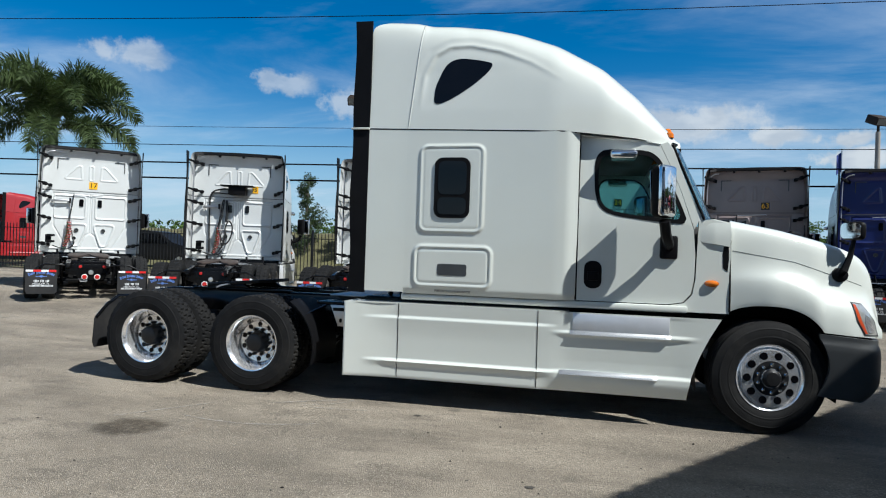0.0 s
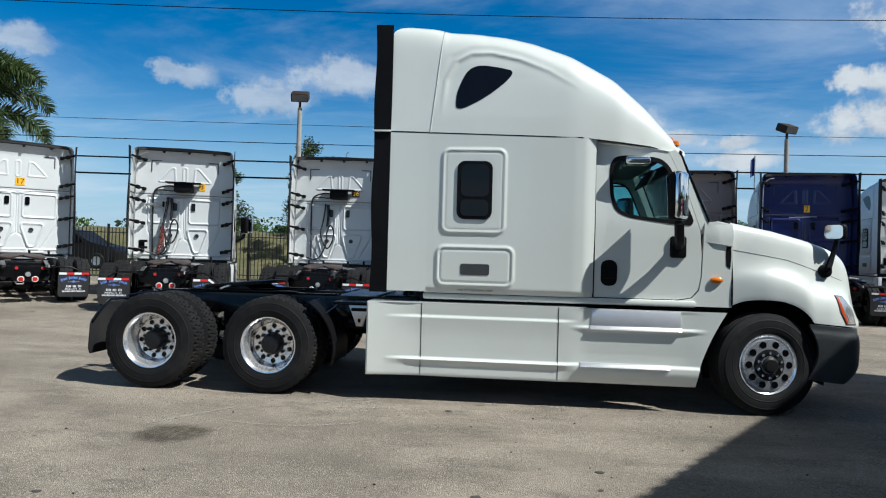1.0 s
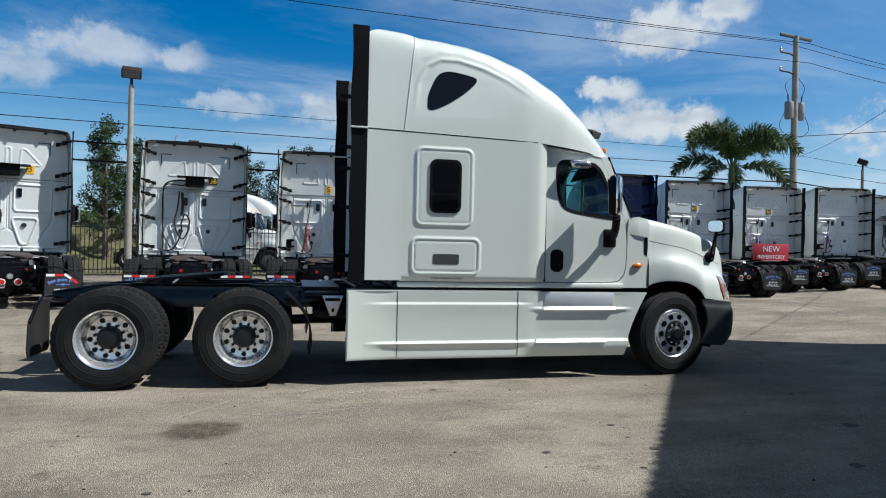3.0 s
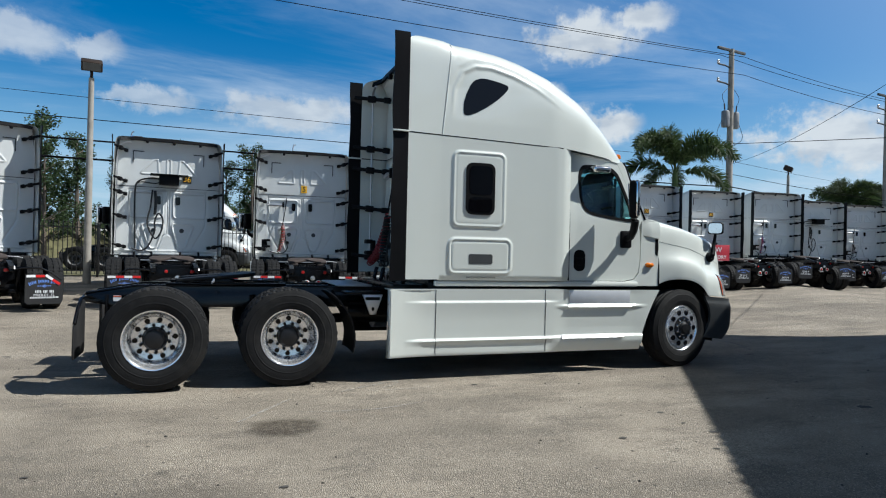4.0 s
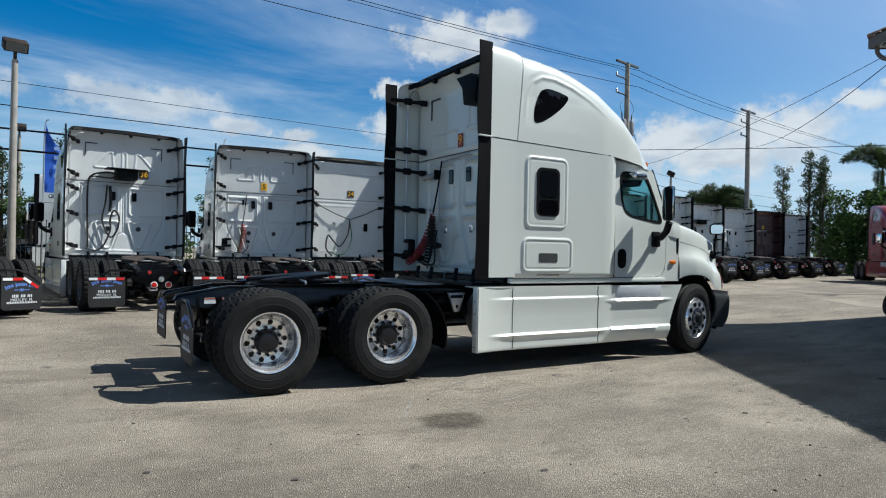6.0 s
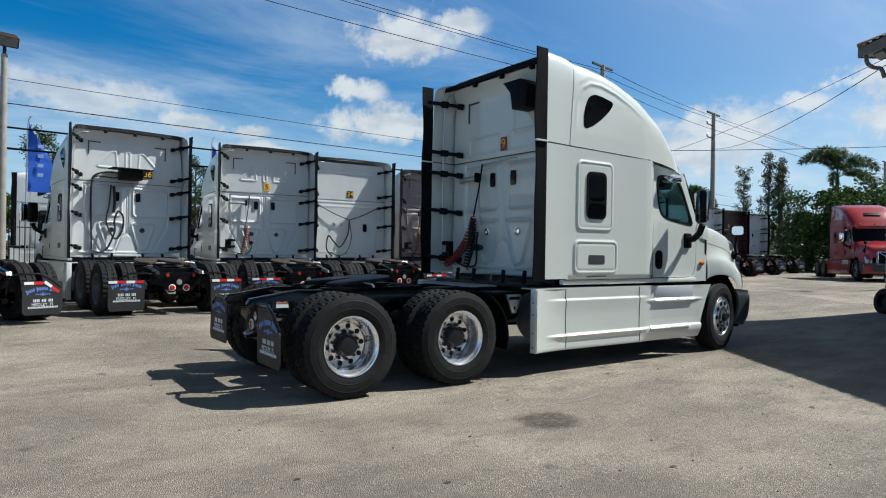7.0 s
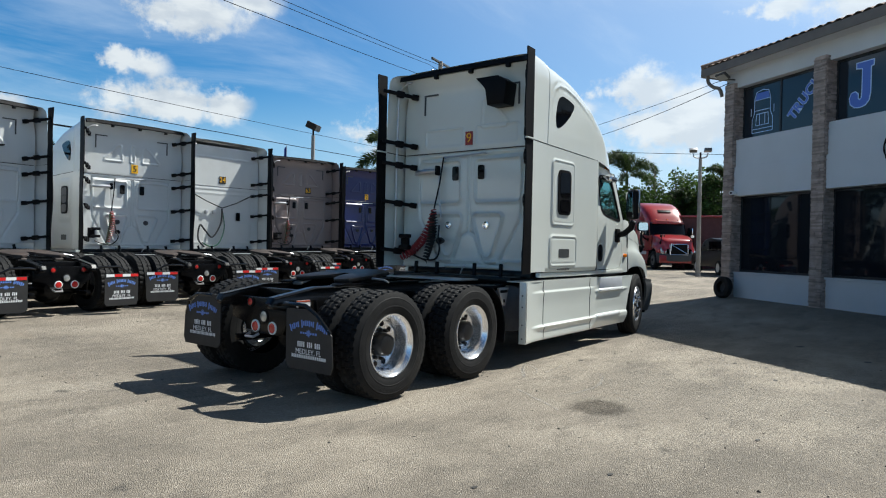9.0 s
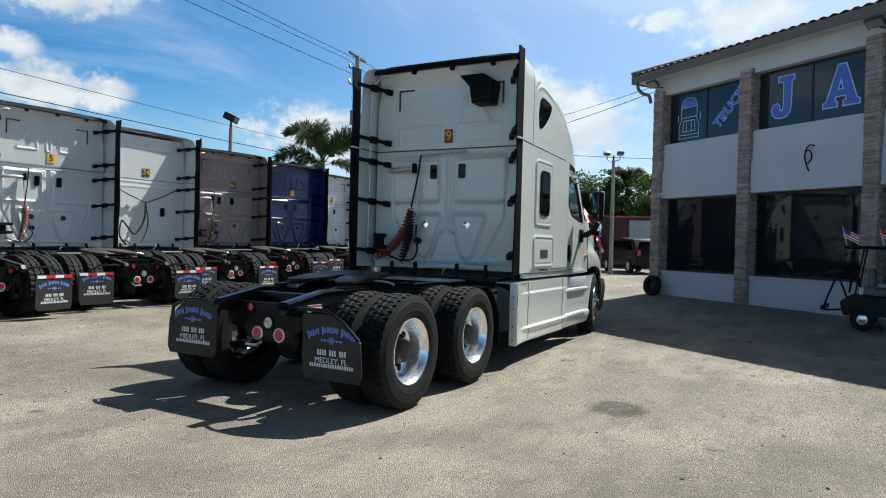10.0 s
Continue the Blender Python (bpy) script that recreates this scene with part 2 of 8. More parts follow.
WHITE = material("white_paint", (0.665, 0.69, 0.64), 0.34, 0, 0.02, 1.5, coat=0.9, dirt=(0.62, 0.60, 0.55), dirt_amount=0.10)
WHITE_OLD = material("white_paint_worn", (0.63, 0.64, 0.625), 0.33, 0, 0.04, 2.0, coat=0.5, dirt=(0.50, 0.49, 0.46), dirt_amount=0.35)
BROWN = material("brown_paint", (0.235, 0.190, 0.182), 0.30, 0, 0.06, 2.0, coat=0.4, dirt=(0.16, 0.14, 0.13), dirt_amount=0.3)
BLUE = material("blue_paint", (0.005, 0.014, 0.105), 0.3, 0, 0.06, 2.0, coat=0.3)
MAROON = material("maroon_paint", (0.045, 0.012, 0.014), 0.3, 0, 0.06, 2.0, coat=0.5)
RED = material("red_paint", (0.33, 0.016, 0.02), 0.28, 0, 0.05, 2.0, coat=0.6)
RUBBER = material("tyre_rubber", (0.009, 0.009, 0.0095), 0.72, 0, 0.25, 9, 0.25, 180, dirt=(0.042, 0.039, 0.034), dirt_amount=0.45, spec=0.22)
BLACK = material("black_plastic", (0.006, 0.006, 0.007), 0.5, 0, 0.2, 6, 0.12, 120, dirt=(0.013, 0.012, 0.011), dirt_amount=0.25, spec=0.10)
CHASSIS = material("chassis_black", (0.0035, 0.0035, 0.004), 0.25, 0, 0.25, 5, 0.12, 70, dirt=(0.011, 0.010, 0.009), dirt_amount=0.35, spec=0.18)
RAIL = material("glossy_black_frame", (0.0035, 0.0035, 0.004), 0.22, 0, 0.2, 5, 0.03, 40, coat=0.12, spec=0.32)
WORN_STEEL = material("worn_bare_steel", (0.20, 0.19, 0.175), 0.5, 0.5, 0.2, 9, 0.1, 50, dirt=(0.08, 0.06, 0.045), dirt_amount=0.5)
GREASE_DARK = material("dark_greasy_steel", (0.009, 0.008, 0.008), 0.42, 0.0, 0.3, 5, 0.2, 40, dirt=(0.03, 0.024, 0.019), dirt_amount=0.4, spec=0.2)
GREASE = material("greasy_steel", (0.045, 0.033, 0.028), 0.6, 0.0, 0.3, 5, 0.2, 40, dirt=(0.12, 0.075, 0.055), dirt_amount=0.5)
BUMPER = material("grey_plastic", (0.045, 0.048, 0.050), 0.5, 0, 0.1, 6, 0.08, 150)
ALU = material("polished_aluminium", (0.90, 0.90, 0.91), 0.20, 0.84, 0.02, 8, rough_vary=0.03)
# dull grey rim metal with darker blotches, for the parked row
DULL_RIM = material("dull_dirty_rim", (0.16, 0.155, 0.15), 0.55, 0.5, 0.3, 12, 0.1, 60, dirt=(0.05, 0.045, 0.04), dirt_amount=0.5)
TREAD = material("tread_plate", (0.66, 0.67, 0.68), 0.40, 0.85, 0.06, 8)
ALU_DULL = material("dull_aluminium", (0.55, 0.55, 0.56), 0.42, 0.9, 0.1, 8, 0.05, 80)
KICK = material("brushed_plate", (0.72, 0.74, 0.78), 0.38, 0.45, 0.05, 8)
CHROME = material("chrome", (0.90, 0.90, 0.90), 0.06, 1.0)
HUB = material("black_hub_paint", (0.009, 0.009, 0.010), 0.45, 0.2, 0.2, 20)
MIRROR = material("tinted_mirror", (0.34, 0.37, 0.40), 0.03, 1.0)
DARK_GLASS = material("dark_tinted_glass", (0.003, 0.003, 0.004), 0.03, 0, spec=0.28)
CAB_GLASS = glass_material("cab_glass", (0.60, 0.80, 0.80))
INTERIOR = material("cab_interior_trim", (0.05, 0.048, 0.046), 0.7, 0, 0.1, 6)
SEAT = material("seat_cloth", (0.12, 0.115, 0.11), 0.9, 0, 0.15, 20)
AMBER = material("amber_lens", (0.75, 0.19, 0.015), 0.15, 0, coat=0.6)
AMBER_RED = material("amber_red_lens", (0.50, 0.07, 0.02), 0.15, 0, coat=0.6)
RED_LENS = material("red_lens", (0.50, 0.015, 0.012), 0.18, 0, coat=0.6)
CLEAR_LENS = material("clear_lens", (0.50, 0.51, 0.50), 0.16, 0.55, 0.25, 40, coat=0.8)
TAPE_RED = material("red_reflective_tape", (0.62, 0.02, 0.02), 0.35)
TAPE_WHITE = material("white_reflective_tape", (0.8, 0.8, 0.8), 0.35)
FLAP = material("mudflap_rubber", (0.012, 0.012, 0.013), 0.6, 0, 0.2, 5, 0.05, 60, dirt=(0.06, 0.055, 0.05), dirt_amount=0.35)
FLAP_BLUE = material("flap_blue_print", (0.13, 0.24, 0.62), 0.5)
FLAP_WHITE = material("flap_white_print", (0.72, 0.73, 0.74), 0.5)
TAG = material("tag_yellow", (0.86, 0.45, 0.01), 0.4)
TAG_RED = material("tag_red", (0.28, 0.02, 0.015), 0.4)
TAG_DARK = material("tag_dark_print", (0.02, 0.018, 0.015), 0.5)
HOSE_RED = material("hose_red", (0.30, 0.02, 0.02), 0.4)
HOSE_BLUE = material("hose_blue", (0.02, 0.05, 0.26), 0.4)
HOSE_GREEN = material("hose_green", (0.02, 0.11, 0.05), 0.4)
HOSE_BLACK = material("hose_black", (0.012, 0.012, 0.012), 0.5)

# ---- mesh tools ----


def part(name, bm, mat, parent, label="", smooth=True, angle=35):
    me = bpy.data.meshes.new(name)
    bmesh.ops.recalc_face_normals(bm, faces=bm.faces)
    bm.normal_update()
    if smooth:
        for f in bm.faces:
            f.smooth = True
        lim = radians(angle)
        for e in bm.edges:
            if len(e.link_faces) == 2 and e.calc_face_angle(0) > lim:
                e.smooth = False
    bm.to_mesh(me)
    bm.free()
    me.materials.append(mat)
    ob = new(name, me)
    if parent:
        ob.parent = parent
    if label:
        ob["label"] = label
    return ob


def again(name, ob, parent, m=None, label=""):
    """Another part on the mesh of ob."""
    o = new(name, ob.data)
    o.parent = parent
    if m is not None:
        o.matrix_local = m
    if label:
        o["label"] = label
    return o


def empty(name):
    o = new(name)
    o.empty_display_size = 0.3
    return o


def grid(fn, nu, nv, bm=None, wrap=False):
    bm = bm or bmesh.new()
    rows = [[bm.verts.new(fn(i / nu, j / nv)) for j in range(nv + 1 - (1 if wrap else 0))] for i in range(nu + 1)]
    k = len(rows[0])
    for i in range(nu):
        for j in range(nv if wrap else k - 1):
            a, b, c, d = rows[i][j], rows[i + 1][j], rows[i + 1][(j + 1) % k], rows[i][(j + 1) % k]
            try:
                bm.faces.new((a, b, c, d))
            except ValueError:
                pass
    return bm


def box(x0, x1, y0, y1, z0, z1, bevel=0.0, bm=None, seg=2, m=None):
    own = bmesh.new()
    r = bmesh.ops.create_cube(own, size=1)
    for v in r["verts"]:
        v.co = Vector(((x0 + x1) / 2 + v.co.x * (x1 - x0), (y0 + y1) / 2 + v.co.y * (y1 - y0), (z0 + z1) / 2 + v.co.z * (z1 - z0)))
    if bevel:
        bmesh.ops.bevel(own, geom=own.edges[:], offset=bevel, segments=seg, affect="EDGES", profile=0.5)
    if m is not None:
        own.transform(m)
    return own if bm is None else merge(bm, own)


def merge(bm, other):
    me = bpy.data.meshes.new("tmp")
    other.to_mesh(me)
    other.free()
    bm.from_mesh(me)
    bpy.data.meshes.remove(me)
    return bm


def tube(pts, r, seg=8, bm=None, closed=False):
    bm = bm or bmesh.new()
    pts = [Vector(p) for p in pts]
    rings, side = [], None
    for i, p in enumerate(pts):
        a, b = pts[max(i - 1, 0)], pts[min(i + 1, len(pts) - 1)]
        d = (b - a).normalized() if (b - a).length > 1e-9 else Vector((0, 0, 1))
        if side is None:
            side = d.orthogonal().normalized()
        side = (side - d * side.dot(d))
        side = side.normalized() if side.length > 1e-6 else d.orthogonal().normalized()
        up = d.cross(side)
        rr = r(i / max(1, len(pts) - 1)) if callable(r) else r
        rings.append([bm.verts.new(p + (side * math.cos(k * 2 * math.pi / seg) + up * math.sin(k * 2 * math.pi / seg)) * rr) for k in range(seg)])
    for i in range(len(rings) - 1):
        for k in range(seg):
            bm.faces.new((rings[i][k], rings[i][(k + 1) % seg], rings[i + 1][(k + 1) % seg], rings[i + 1][k]))
    bm.faces.new(rings[0][::-1])
    bm.faces.new(rings[-1])
    return bm


def lathe(profile, seg=32, bm=None, at=(0, 0, 0), axis="y", close=False):
    """Turns (radius, along) points round an axis."""
    bm = bm or bmesh.new()
    at = Vector(at)

    def pt(r, a, k):
        c, s = r * math.cos(k * 2 * math.pi / seg), r * math.sin(k * 2 * math.pi / seg)
        return at + Vector({"y": (c, a, s), "z": (c, s, a), "x": (a, c, s)}[axis])
    rows = [[bm.verts.new(pt(r, a, k)) for k in range(seg)] for r, a in profile]
    for i in range(len(rows) - 1):
        for k in range(seg):
            bm.faces.new((rows[i][k], rows[i][(k + 1) % seg], rows[i + 1][(k + 1) % seg], rows[i + 1][k]))
    if close:
        bm.faces.new(rows[0][::-1])
        bm.faces.new(rows[-1])
    return bm


def prism(outline, a0, a1, axis="y", bevel=0.0, bm=None):
    """A plate with a 2D outline: along y the outline is (x, z), along x (y, z), along z (x, y)."""
    own = bmesh.new()

    def pt(p, a):
        return {"y": (p[0], a, p[1]), "x": (a, p[0], p[1]), "z": (p[0], p[1], a)}[axis]
    lo = [own.verts.new(pt(p, a0)) for p in outline]
    hi = [own.verts.new(pt(p, a1)) for p in outline]
    own.faces.new(lo)
    own.faces.new(hi[::-1])
    for i in range(len(lo)):
        j = (i + 1) % len(lo)
        own.faces.new((lo[i], hi[i], hi[j], lo[j]))
    if bevel:
        bmesh.ops.bevel(own, geom=own.edges[:], offset=bevel, segments=2, affect="EDGES", profile=0.5)
    return own if bm is None else merge(bm, own)


def rounded(x0, x1, z0, z1, r, n=5):
    out = []
    for cx, cz, a in ((x1 - r, z1 - r, 0), (x0 + r, z1 - r, 90), (x0 + r, z0 + r, 180), (x1 - r, z0 + r, 270)):
        for k in range(n + 1):
            t = radians(a + 90 * k / n)
            out.append((cx + r * math.cos(t), cz + r * math.sin(t)))
    return out


def smooth_line(pts, n=8):
    """Catmull-Rom through the points."""
    pts = [Vector(p) for p in pts]
    out = []
    for i in range(len(pts) - 1):
        p0, p1, p2, p3 = pts[max(i - 1, 0)], pts[i], pts[i + 1], pts[min(i + 2, len(pts) - 1)]
        for k in range(n):
            t = k / n
            out.append(0.5 * ((2 * p1) + (p2 - p0) * t + (2 * p0 - 5 * p1 + 4 * p2 - p3) * t * t + (3 * p1 - p0 - 3 * p2 + p3) * t ** 3))
    out.append(pts[-1])
    return out


def lerp_table(tab, x):
    """Smooth interpolation in a table of (x, value)."""
    if x <= tab[0][0]:
        return tab[0][1]
    for (a, va), (b, vb) in zip(tab, tab[1:]):
        if x <= b:
            t = (x - a) / (b - a)
            return va + (vb - va) * t
    return tab[-1][1]


def soft_table(tab, x, h=0.05):
    return sum(lerp_table(tab, x + d * h) * w for d, w in ((-1, 0.2), (-0.5, 0.2), (0, 0.2), (0.5, 0.2), (1, 0.2)))


def sd_round_rect(x, z, x0, x1, z0, z1, r):
    qx, qz = abs(x - (x0 + x1) / 2) - (x1 - x0) / 2 + r, abs(z - (z0 + z1) / 2) - (z1 - z0) / 2 + r
    return min(max(qx, qz), 0) + math.hypot(max(qx, 0), max(qz, 0)) - r


def sd_poly(x, z, poly):
    d, s = 1e9, 1.0
    j = len(poly) - 1
    for i in range(len(poly)):
        ax, az = poly[i]
        bx, bz = poly[j]
        ex, ez, wx, wz = bx - ax, bz - az, x - ax, z - az
        t = max(0, min(1, (wx * ex + wz * ez) / (ex * ex + ez * ez)))
        d = min(d, math.hypot(wx - ex * t, wz - ez * t))
        c1, c2, c3 = z >= az, z < bz, ex * wz > ez * wx
        if (c1 and c2 and c3) or (not c1 and not c2 and not c3):
            s = -s
        j = i
    return s * d


def bump_at(d, w):
    """A smooth ridge of half width w on the line d = 0."""
    t = abs(d) / w
    return 0 if t >= 1 else (1 - t * t) ** 2


def step_at(d, w):
    """0 outside to 1 inside (d < 0), soft over w."""
    t = max(0, min(1, 0.5 - d / w))
    return t * t * (3 - 2 * t)


LETTERS = {}


def letter_mesh(text, size, depth, offset=0.0):
    key = (text, size, depth, offset)
    if key not in LETTERS:
        cu = bpy.data.curves.new("letters", "FONT")
        cu.body, cu.size, cu.extrude, cu.offset, cu.align_x, cu.align_y = text, size, depth, offset, "CENTER", "CENTER"
        tmp = bpy.data.objects.new("letters", cu)
        LETTERS[key] = bpy.data.meshes.new_from_object(tmp)
        bpy.data.objects.remove(tmp)
    return LETTERS[key]


def lettering(text, size, mat, name, parent, m, depth=0.003, label="", offset=0.0):
    me = letter_mesh(text, size, depth, offset).copy()
    me.materials.clear()
    me.materials.append(mat)
    ob = new(name, me)
    ob.parent = parent
    ob.matrix_local = m
    if label:
        ob["label"] = label
    return ob


def many_boxes(name, boxes, mat, parent):
    """One mesh of plain blocks (x0, x1, y0, y1, z0, z1)."""
    verts, faces = [], []
    for x0, x1, y0, y1, z0, z1 in boxes:
        i = len(verts)
        verts += [(x, y, z) for z in (z0, z1) for y in (y0, y1) for x in (x0, x1)]
        faces += [tuple(i + k for k in f) for f in ((0, 2, 3, 1), (4, 5, 7, 6), (0, 1, 5, 4), (2, 6, 7, 3), (0, 4, 6, 2), (1, 3, 7, 5))]
    me = bpy.data.meshes.new(name)
    me.from_pydata(verts, [], faces)
    me.materials.append(mat)
    ob = new(name, me)
    ob.parent = parent
    return ob


# the lot falls gently towards its middle
LOW = (3.0, -1.0)


def basin_z(x, y):
    d = math.hypot(x - LOW[0], y - LOW[1])
    t = max(0.0, d - 4.0)
    n = (x - 13.4) * -0.8216 + (y + 0.8) * 0.570
    apron = 0.17 * max(0.0, 1 - max(0.0, n) / 6.0) ** 2 if n > -1.5 and d < 30 else 0.0
    return 0.60 * (1 - math.exp(-t * 0.023 / 0.60)) + apron


def ground_z(x, y):
    """The lot, with a slight rise towards the parked row."""
    k = max(0.0, min(1.0, (y - 1.5) / 4.0))
    return basin_z(x, y) + k * k * (3 - 2 * k) * soft_table([(-30, 0.18), (4, 0.18), (15, -0.03), (50, -0.05)], x, 2.0)


# ---- the tractor: x ahead from the rearmost axle, right side at -y ----
SIDE_W = [(2.4, 1.235), (3.0, 1.21), (4.55, 1.21), (4.66, 1.20), (4.78, 1.145), (5.0, 1.14), (5.5, 1.12), (5.85, 1.105), (6.2, 1.09)]
ROOF_H = [(2.4, 3.945), (2.8, 3.948), (3.1, 3.93), (3.2, 3.915), (3.5, 3.915), (3.8, 3.89), (4.1, 3.83), (4.5, 3.70), (4.95, 3.465), (5.3, 3.17), (5.55, 2.90), (5.70, 2.70)]
ROOF_W = [(2.4, 1.235), (3.0, 1.21), (4.5, 1.21), (5.0, 1.165), (5.3, 1.10), (5.55, 1.0), (5.70, 0.90)]
ROOF_N = [(2.4, 14), (3.04, 12), (3.2, 9.0), (3.6, 7.0), (4.2, 5.8), (5.0, 4.5), (5.70, 3.0)]
BROW = [(3.17, 3.05), (3.20, 3.35), (3.30, 3.55), (3.45, 3.63), (3.66, 3.635), (3.95, 3.57), (4.25, 3.45), (4.55, 3.27), (4.9, 3.0), (4.9, 2.6), (3.17, 2.6)]
SEAM = 2.79


def side_w(x, z):
    lean = max(0.0, z - 1.9) * (0.09 if x > 4.68 else 0.0)
    return soft_table(SIDE_W, x, 0.03) - lean


def seam_z(x):
    return lerp_table([(2.4, 2.81), (3.1, 2.80), (4.6, 2.765), (5.3, 2.70), (5.70, 2.63)], x)


def roof_point(x, t):
    """t from 0 at the right seam over the top to 1 at the left seam."""
    n = lerp_table(ROOF_N, x)
    q = min(t, 1 - t) * 2
    q = q ** (1.0 + 0.26 * (n - 2))
    a = math.pi / 2 * q
    a = math.pi - a if t < 0.5 else a
    c, s = math.cos(a), math.sin(a)
    w, z0, h = soft_table(ROOF_W, x, 0.06), seam_z(x), soft_table(ROOF_H, x, 0.06) + 0.03
    y = math.copysign(abs(c) ** (2 / n), c) * w
    f = abs(s) ** (2 / n)
    return Vector((x, y * (1 - 0.035 * f), z0 + (h - z0) * f))


def roof_relief(x, z):
    """The soft hollow under the brow round the roof window."""
    fade = min(1, max(0, (z - 2.98) / 0.40)) * min(1, max(0, (4.65 - x) / 0.75))
    if fade <= 0 or x > 4.7:
        return 0.0
    d = sd_poly(x, z, BROW)
    return fade * (0.020 * step_at(d, 0.075) - 0.008 * bump_at(d - 0.05, 0.06))


def roof_y(x, z):
    n = lerp_table(ROOF_N, x)
    w, z0, h = soft_table(ROOF_W, x, 0.06), seam_z(x), soft_table(ROOF_H, x, 0.06) + 0.03
    f = max(0, min(0.9999, (z - z0) / (h - z0)))
    return w * (1 - f ** n) ** (1 / n) * (1 - 0.035 * f) - roof_relief(x, z)


def thicken(bm, t):
    bm.normal_update()
    bmesh.ops.solidify(bm, geom=bm.faces[:], thickness=t)
    return bm


def skin(outline, surf, off=0.0, thick=0.02, cell=0.12, hole=None, sgn=-1):
    """A curved plate with a 2D outline (x, z) on the side surface surf(x, z), with its thickness."""
    bm = bmesh.new()
    edges = []
    for loop in (outline, hole) if hole else (outline,):
        vs = [bm.verts.new((x, 0, z)) for x, z in loop]
        edges += [bm.edges.new((vs[i], vs[(i + 1) % len(vs)])) for i in range(len(vs))]
    bmesh.ops.triangle_fill(bm, use_beauty=True, use_dissolve=False, edges=edges)
    xs, zs = [p[0] for p in outline], [p[1] for p in outline]
    for lo, hi, no in ((min(xs), max(xs), (1, 0, 0)), (min(zs), max(zs), (0, 0, 1))):
        k = lo + cell
        while k < hi - 0.01:
            bmesh.ops.bisect_plane(bm, geom=bm.verts[:] + bm.edges[:] + bm.faces[:], plane_co=tuple(k * c for c in no), plane_no=no)
            k += cell
    ext = bmesh.ops.extrude_face_region(bm, geom=bm.faces[:])
    inner = {v for v in ext["geom"] if isinstance(v, bmesh.types.BMVert)}
    for v in bm.verts:
        w = surf(v.co.x, v.co.z) + off - (thick if v in inner else 0)
        v.co.y = sgn * w
    return bm


def paint_wheels(detail):
    """Tyre, rim and hub meshes for the drive and the steer wheels: outer face towards -y, middle of the tyre at y = 0."""
    R, W = 0.515, 0.138
    half = [(0.297, -0.112), (0.302, -0.124), (0.335, -0.138), (0.362, -0.1405), (0.366, -0.1430), (0.376, -0.1430), (0.380, -0.1418), (0.40, -0.143), (0.438, -0.139), (0.442, -0.1405), (0.450, -0.138), (0.455, -0.134), (0.485, -0.125), (0.500, -0.118)]

    def tyre(kind):
        nseg = (240 if detail else 96)
        tread_n = 21
        ys = [(-W * 0.84) + (2 * W * 0.84) * k / (tread_n - 1) for k in range(tread_n)] if detail else [-0.116, -0.07, -0.065, -0.03, -0.025, 0.025, 0.03, 0.065, 0.07, 0.116]
        bm = bmesh.new()
        rows = []
        for k in range(nseg):
            a = k * 2 * math.pi / nseg
            col = [(r, y) for r, y in half]
            for y in ys:
                r = R - 0.010 * (y / W) ** 2
                if kind == "steer":
                    if any(abs(y - g) < 0.006 for g in (-0.072, -0.025, 0.025, 0.072)):
                        r -= 0.012
                else:
                    if detail:
                        ph = (k + (3 if abs(y) < 0.06 else 0) + (1 if y > 0 else 0)) % 6
                        if ph == 0 and abs(y) > 0.004 or ph == 1 and abs(y) > 0.09:
                            r -= 0.018
                        if min(abs(y - g) for g in (-0.066, 0.0, 0.066)) < 0.005:
                            r -= 0.015
                    elif k % 3 == 0 and abs(y) > 0.028:
                        r -= 0.014
                    if not detail and abs(y) in (0.03, 0.065):
                        r -= 0.010
                col.append((r, y))
            col += [(r, -y) for r, y in reversed(half)]
            rows.append([bm.verts.new((r * math.cos(a), y, r * math.sin(a))) for r, y in col])
        for k in range(nseg):
            a, b = rows[k], rows[(k + 1) % nseg]
            for j in range(len(a) - 1):
                bm.faces.new((a[j], a[j + 1], b[j + 1], b[j]))
        return bm
    seg = 48 if detail else 20
    # drive rim: a deep dish
    drive = lathe([(0.300, -0.108), (0.303, -0.122), (0.299, -0.131), (0.288, -0.128), (0.277, -0.114), (0.262, -0.088), (0.250, -0.04), (0.238, 0.010), (0.232, 0.034), (0.220, 0.047), (0.166, 0.053), (0.158, 0.046), (0.100, 0.042), (0.095, 0.08), (0.0001, 0.08)], seg)
    dhole = lathe([(0.0265, 0.0465), (0.025, 0.044), (0.0001, 0.044)], 14)
    dhub = lathe([(0.122, 0.044), (0.121, 0.034), (0.116, 0.030), (0.112, 0.0), (0.104, -0.05), (0.090, -0.07), (0.055, -0.08), (0.0001, -0.08)], 24 if detail else 12)
    dnut = lathe([(0.018, 0.045), (0.018, 0.005), (0.012, -0.004), (0.0001, -0.004)], 6)
    # steer rim: the disc stands proud
    steer = lathe([(0.300, -0.108), (0.303, -0.122), (0.299, -0.131), (0.288, -0.126), (0.274, -0.104), (0.262, -0.108), (0.250, -0.136), (0.165, -0.147), (0.152, -0.146), (0.148, -0.138), (0.09, -0.136), (0.088, -0.16), (0.0001, -0.16)], seg)
    shole = lathe([(0.035, -0.1440), (0.034, -0.1465), (0.0001, -0.1465)], 16)
    shub = lathe([(0.086, -0.137), (0.080, -0.175), (0.062, -0.185), (0.058, -0.20), (0.0001, -0.203)], 20)
    snut = lathe([(0.017, -0.136), (0.017, -0.172), (0.010, -0.180), (0.0001, -0.180)], 6)
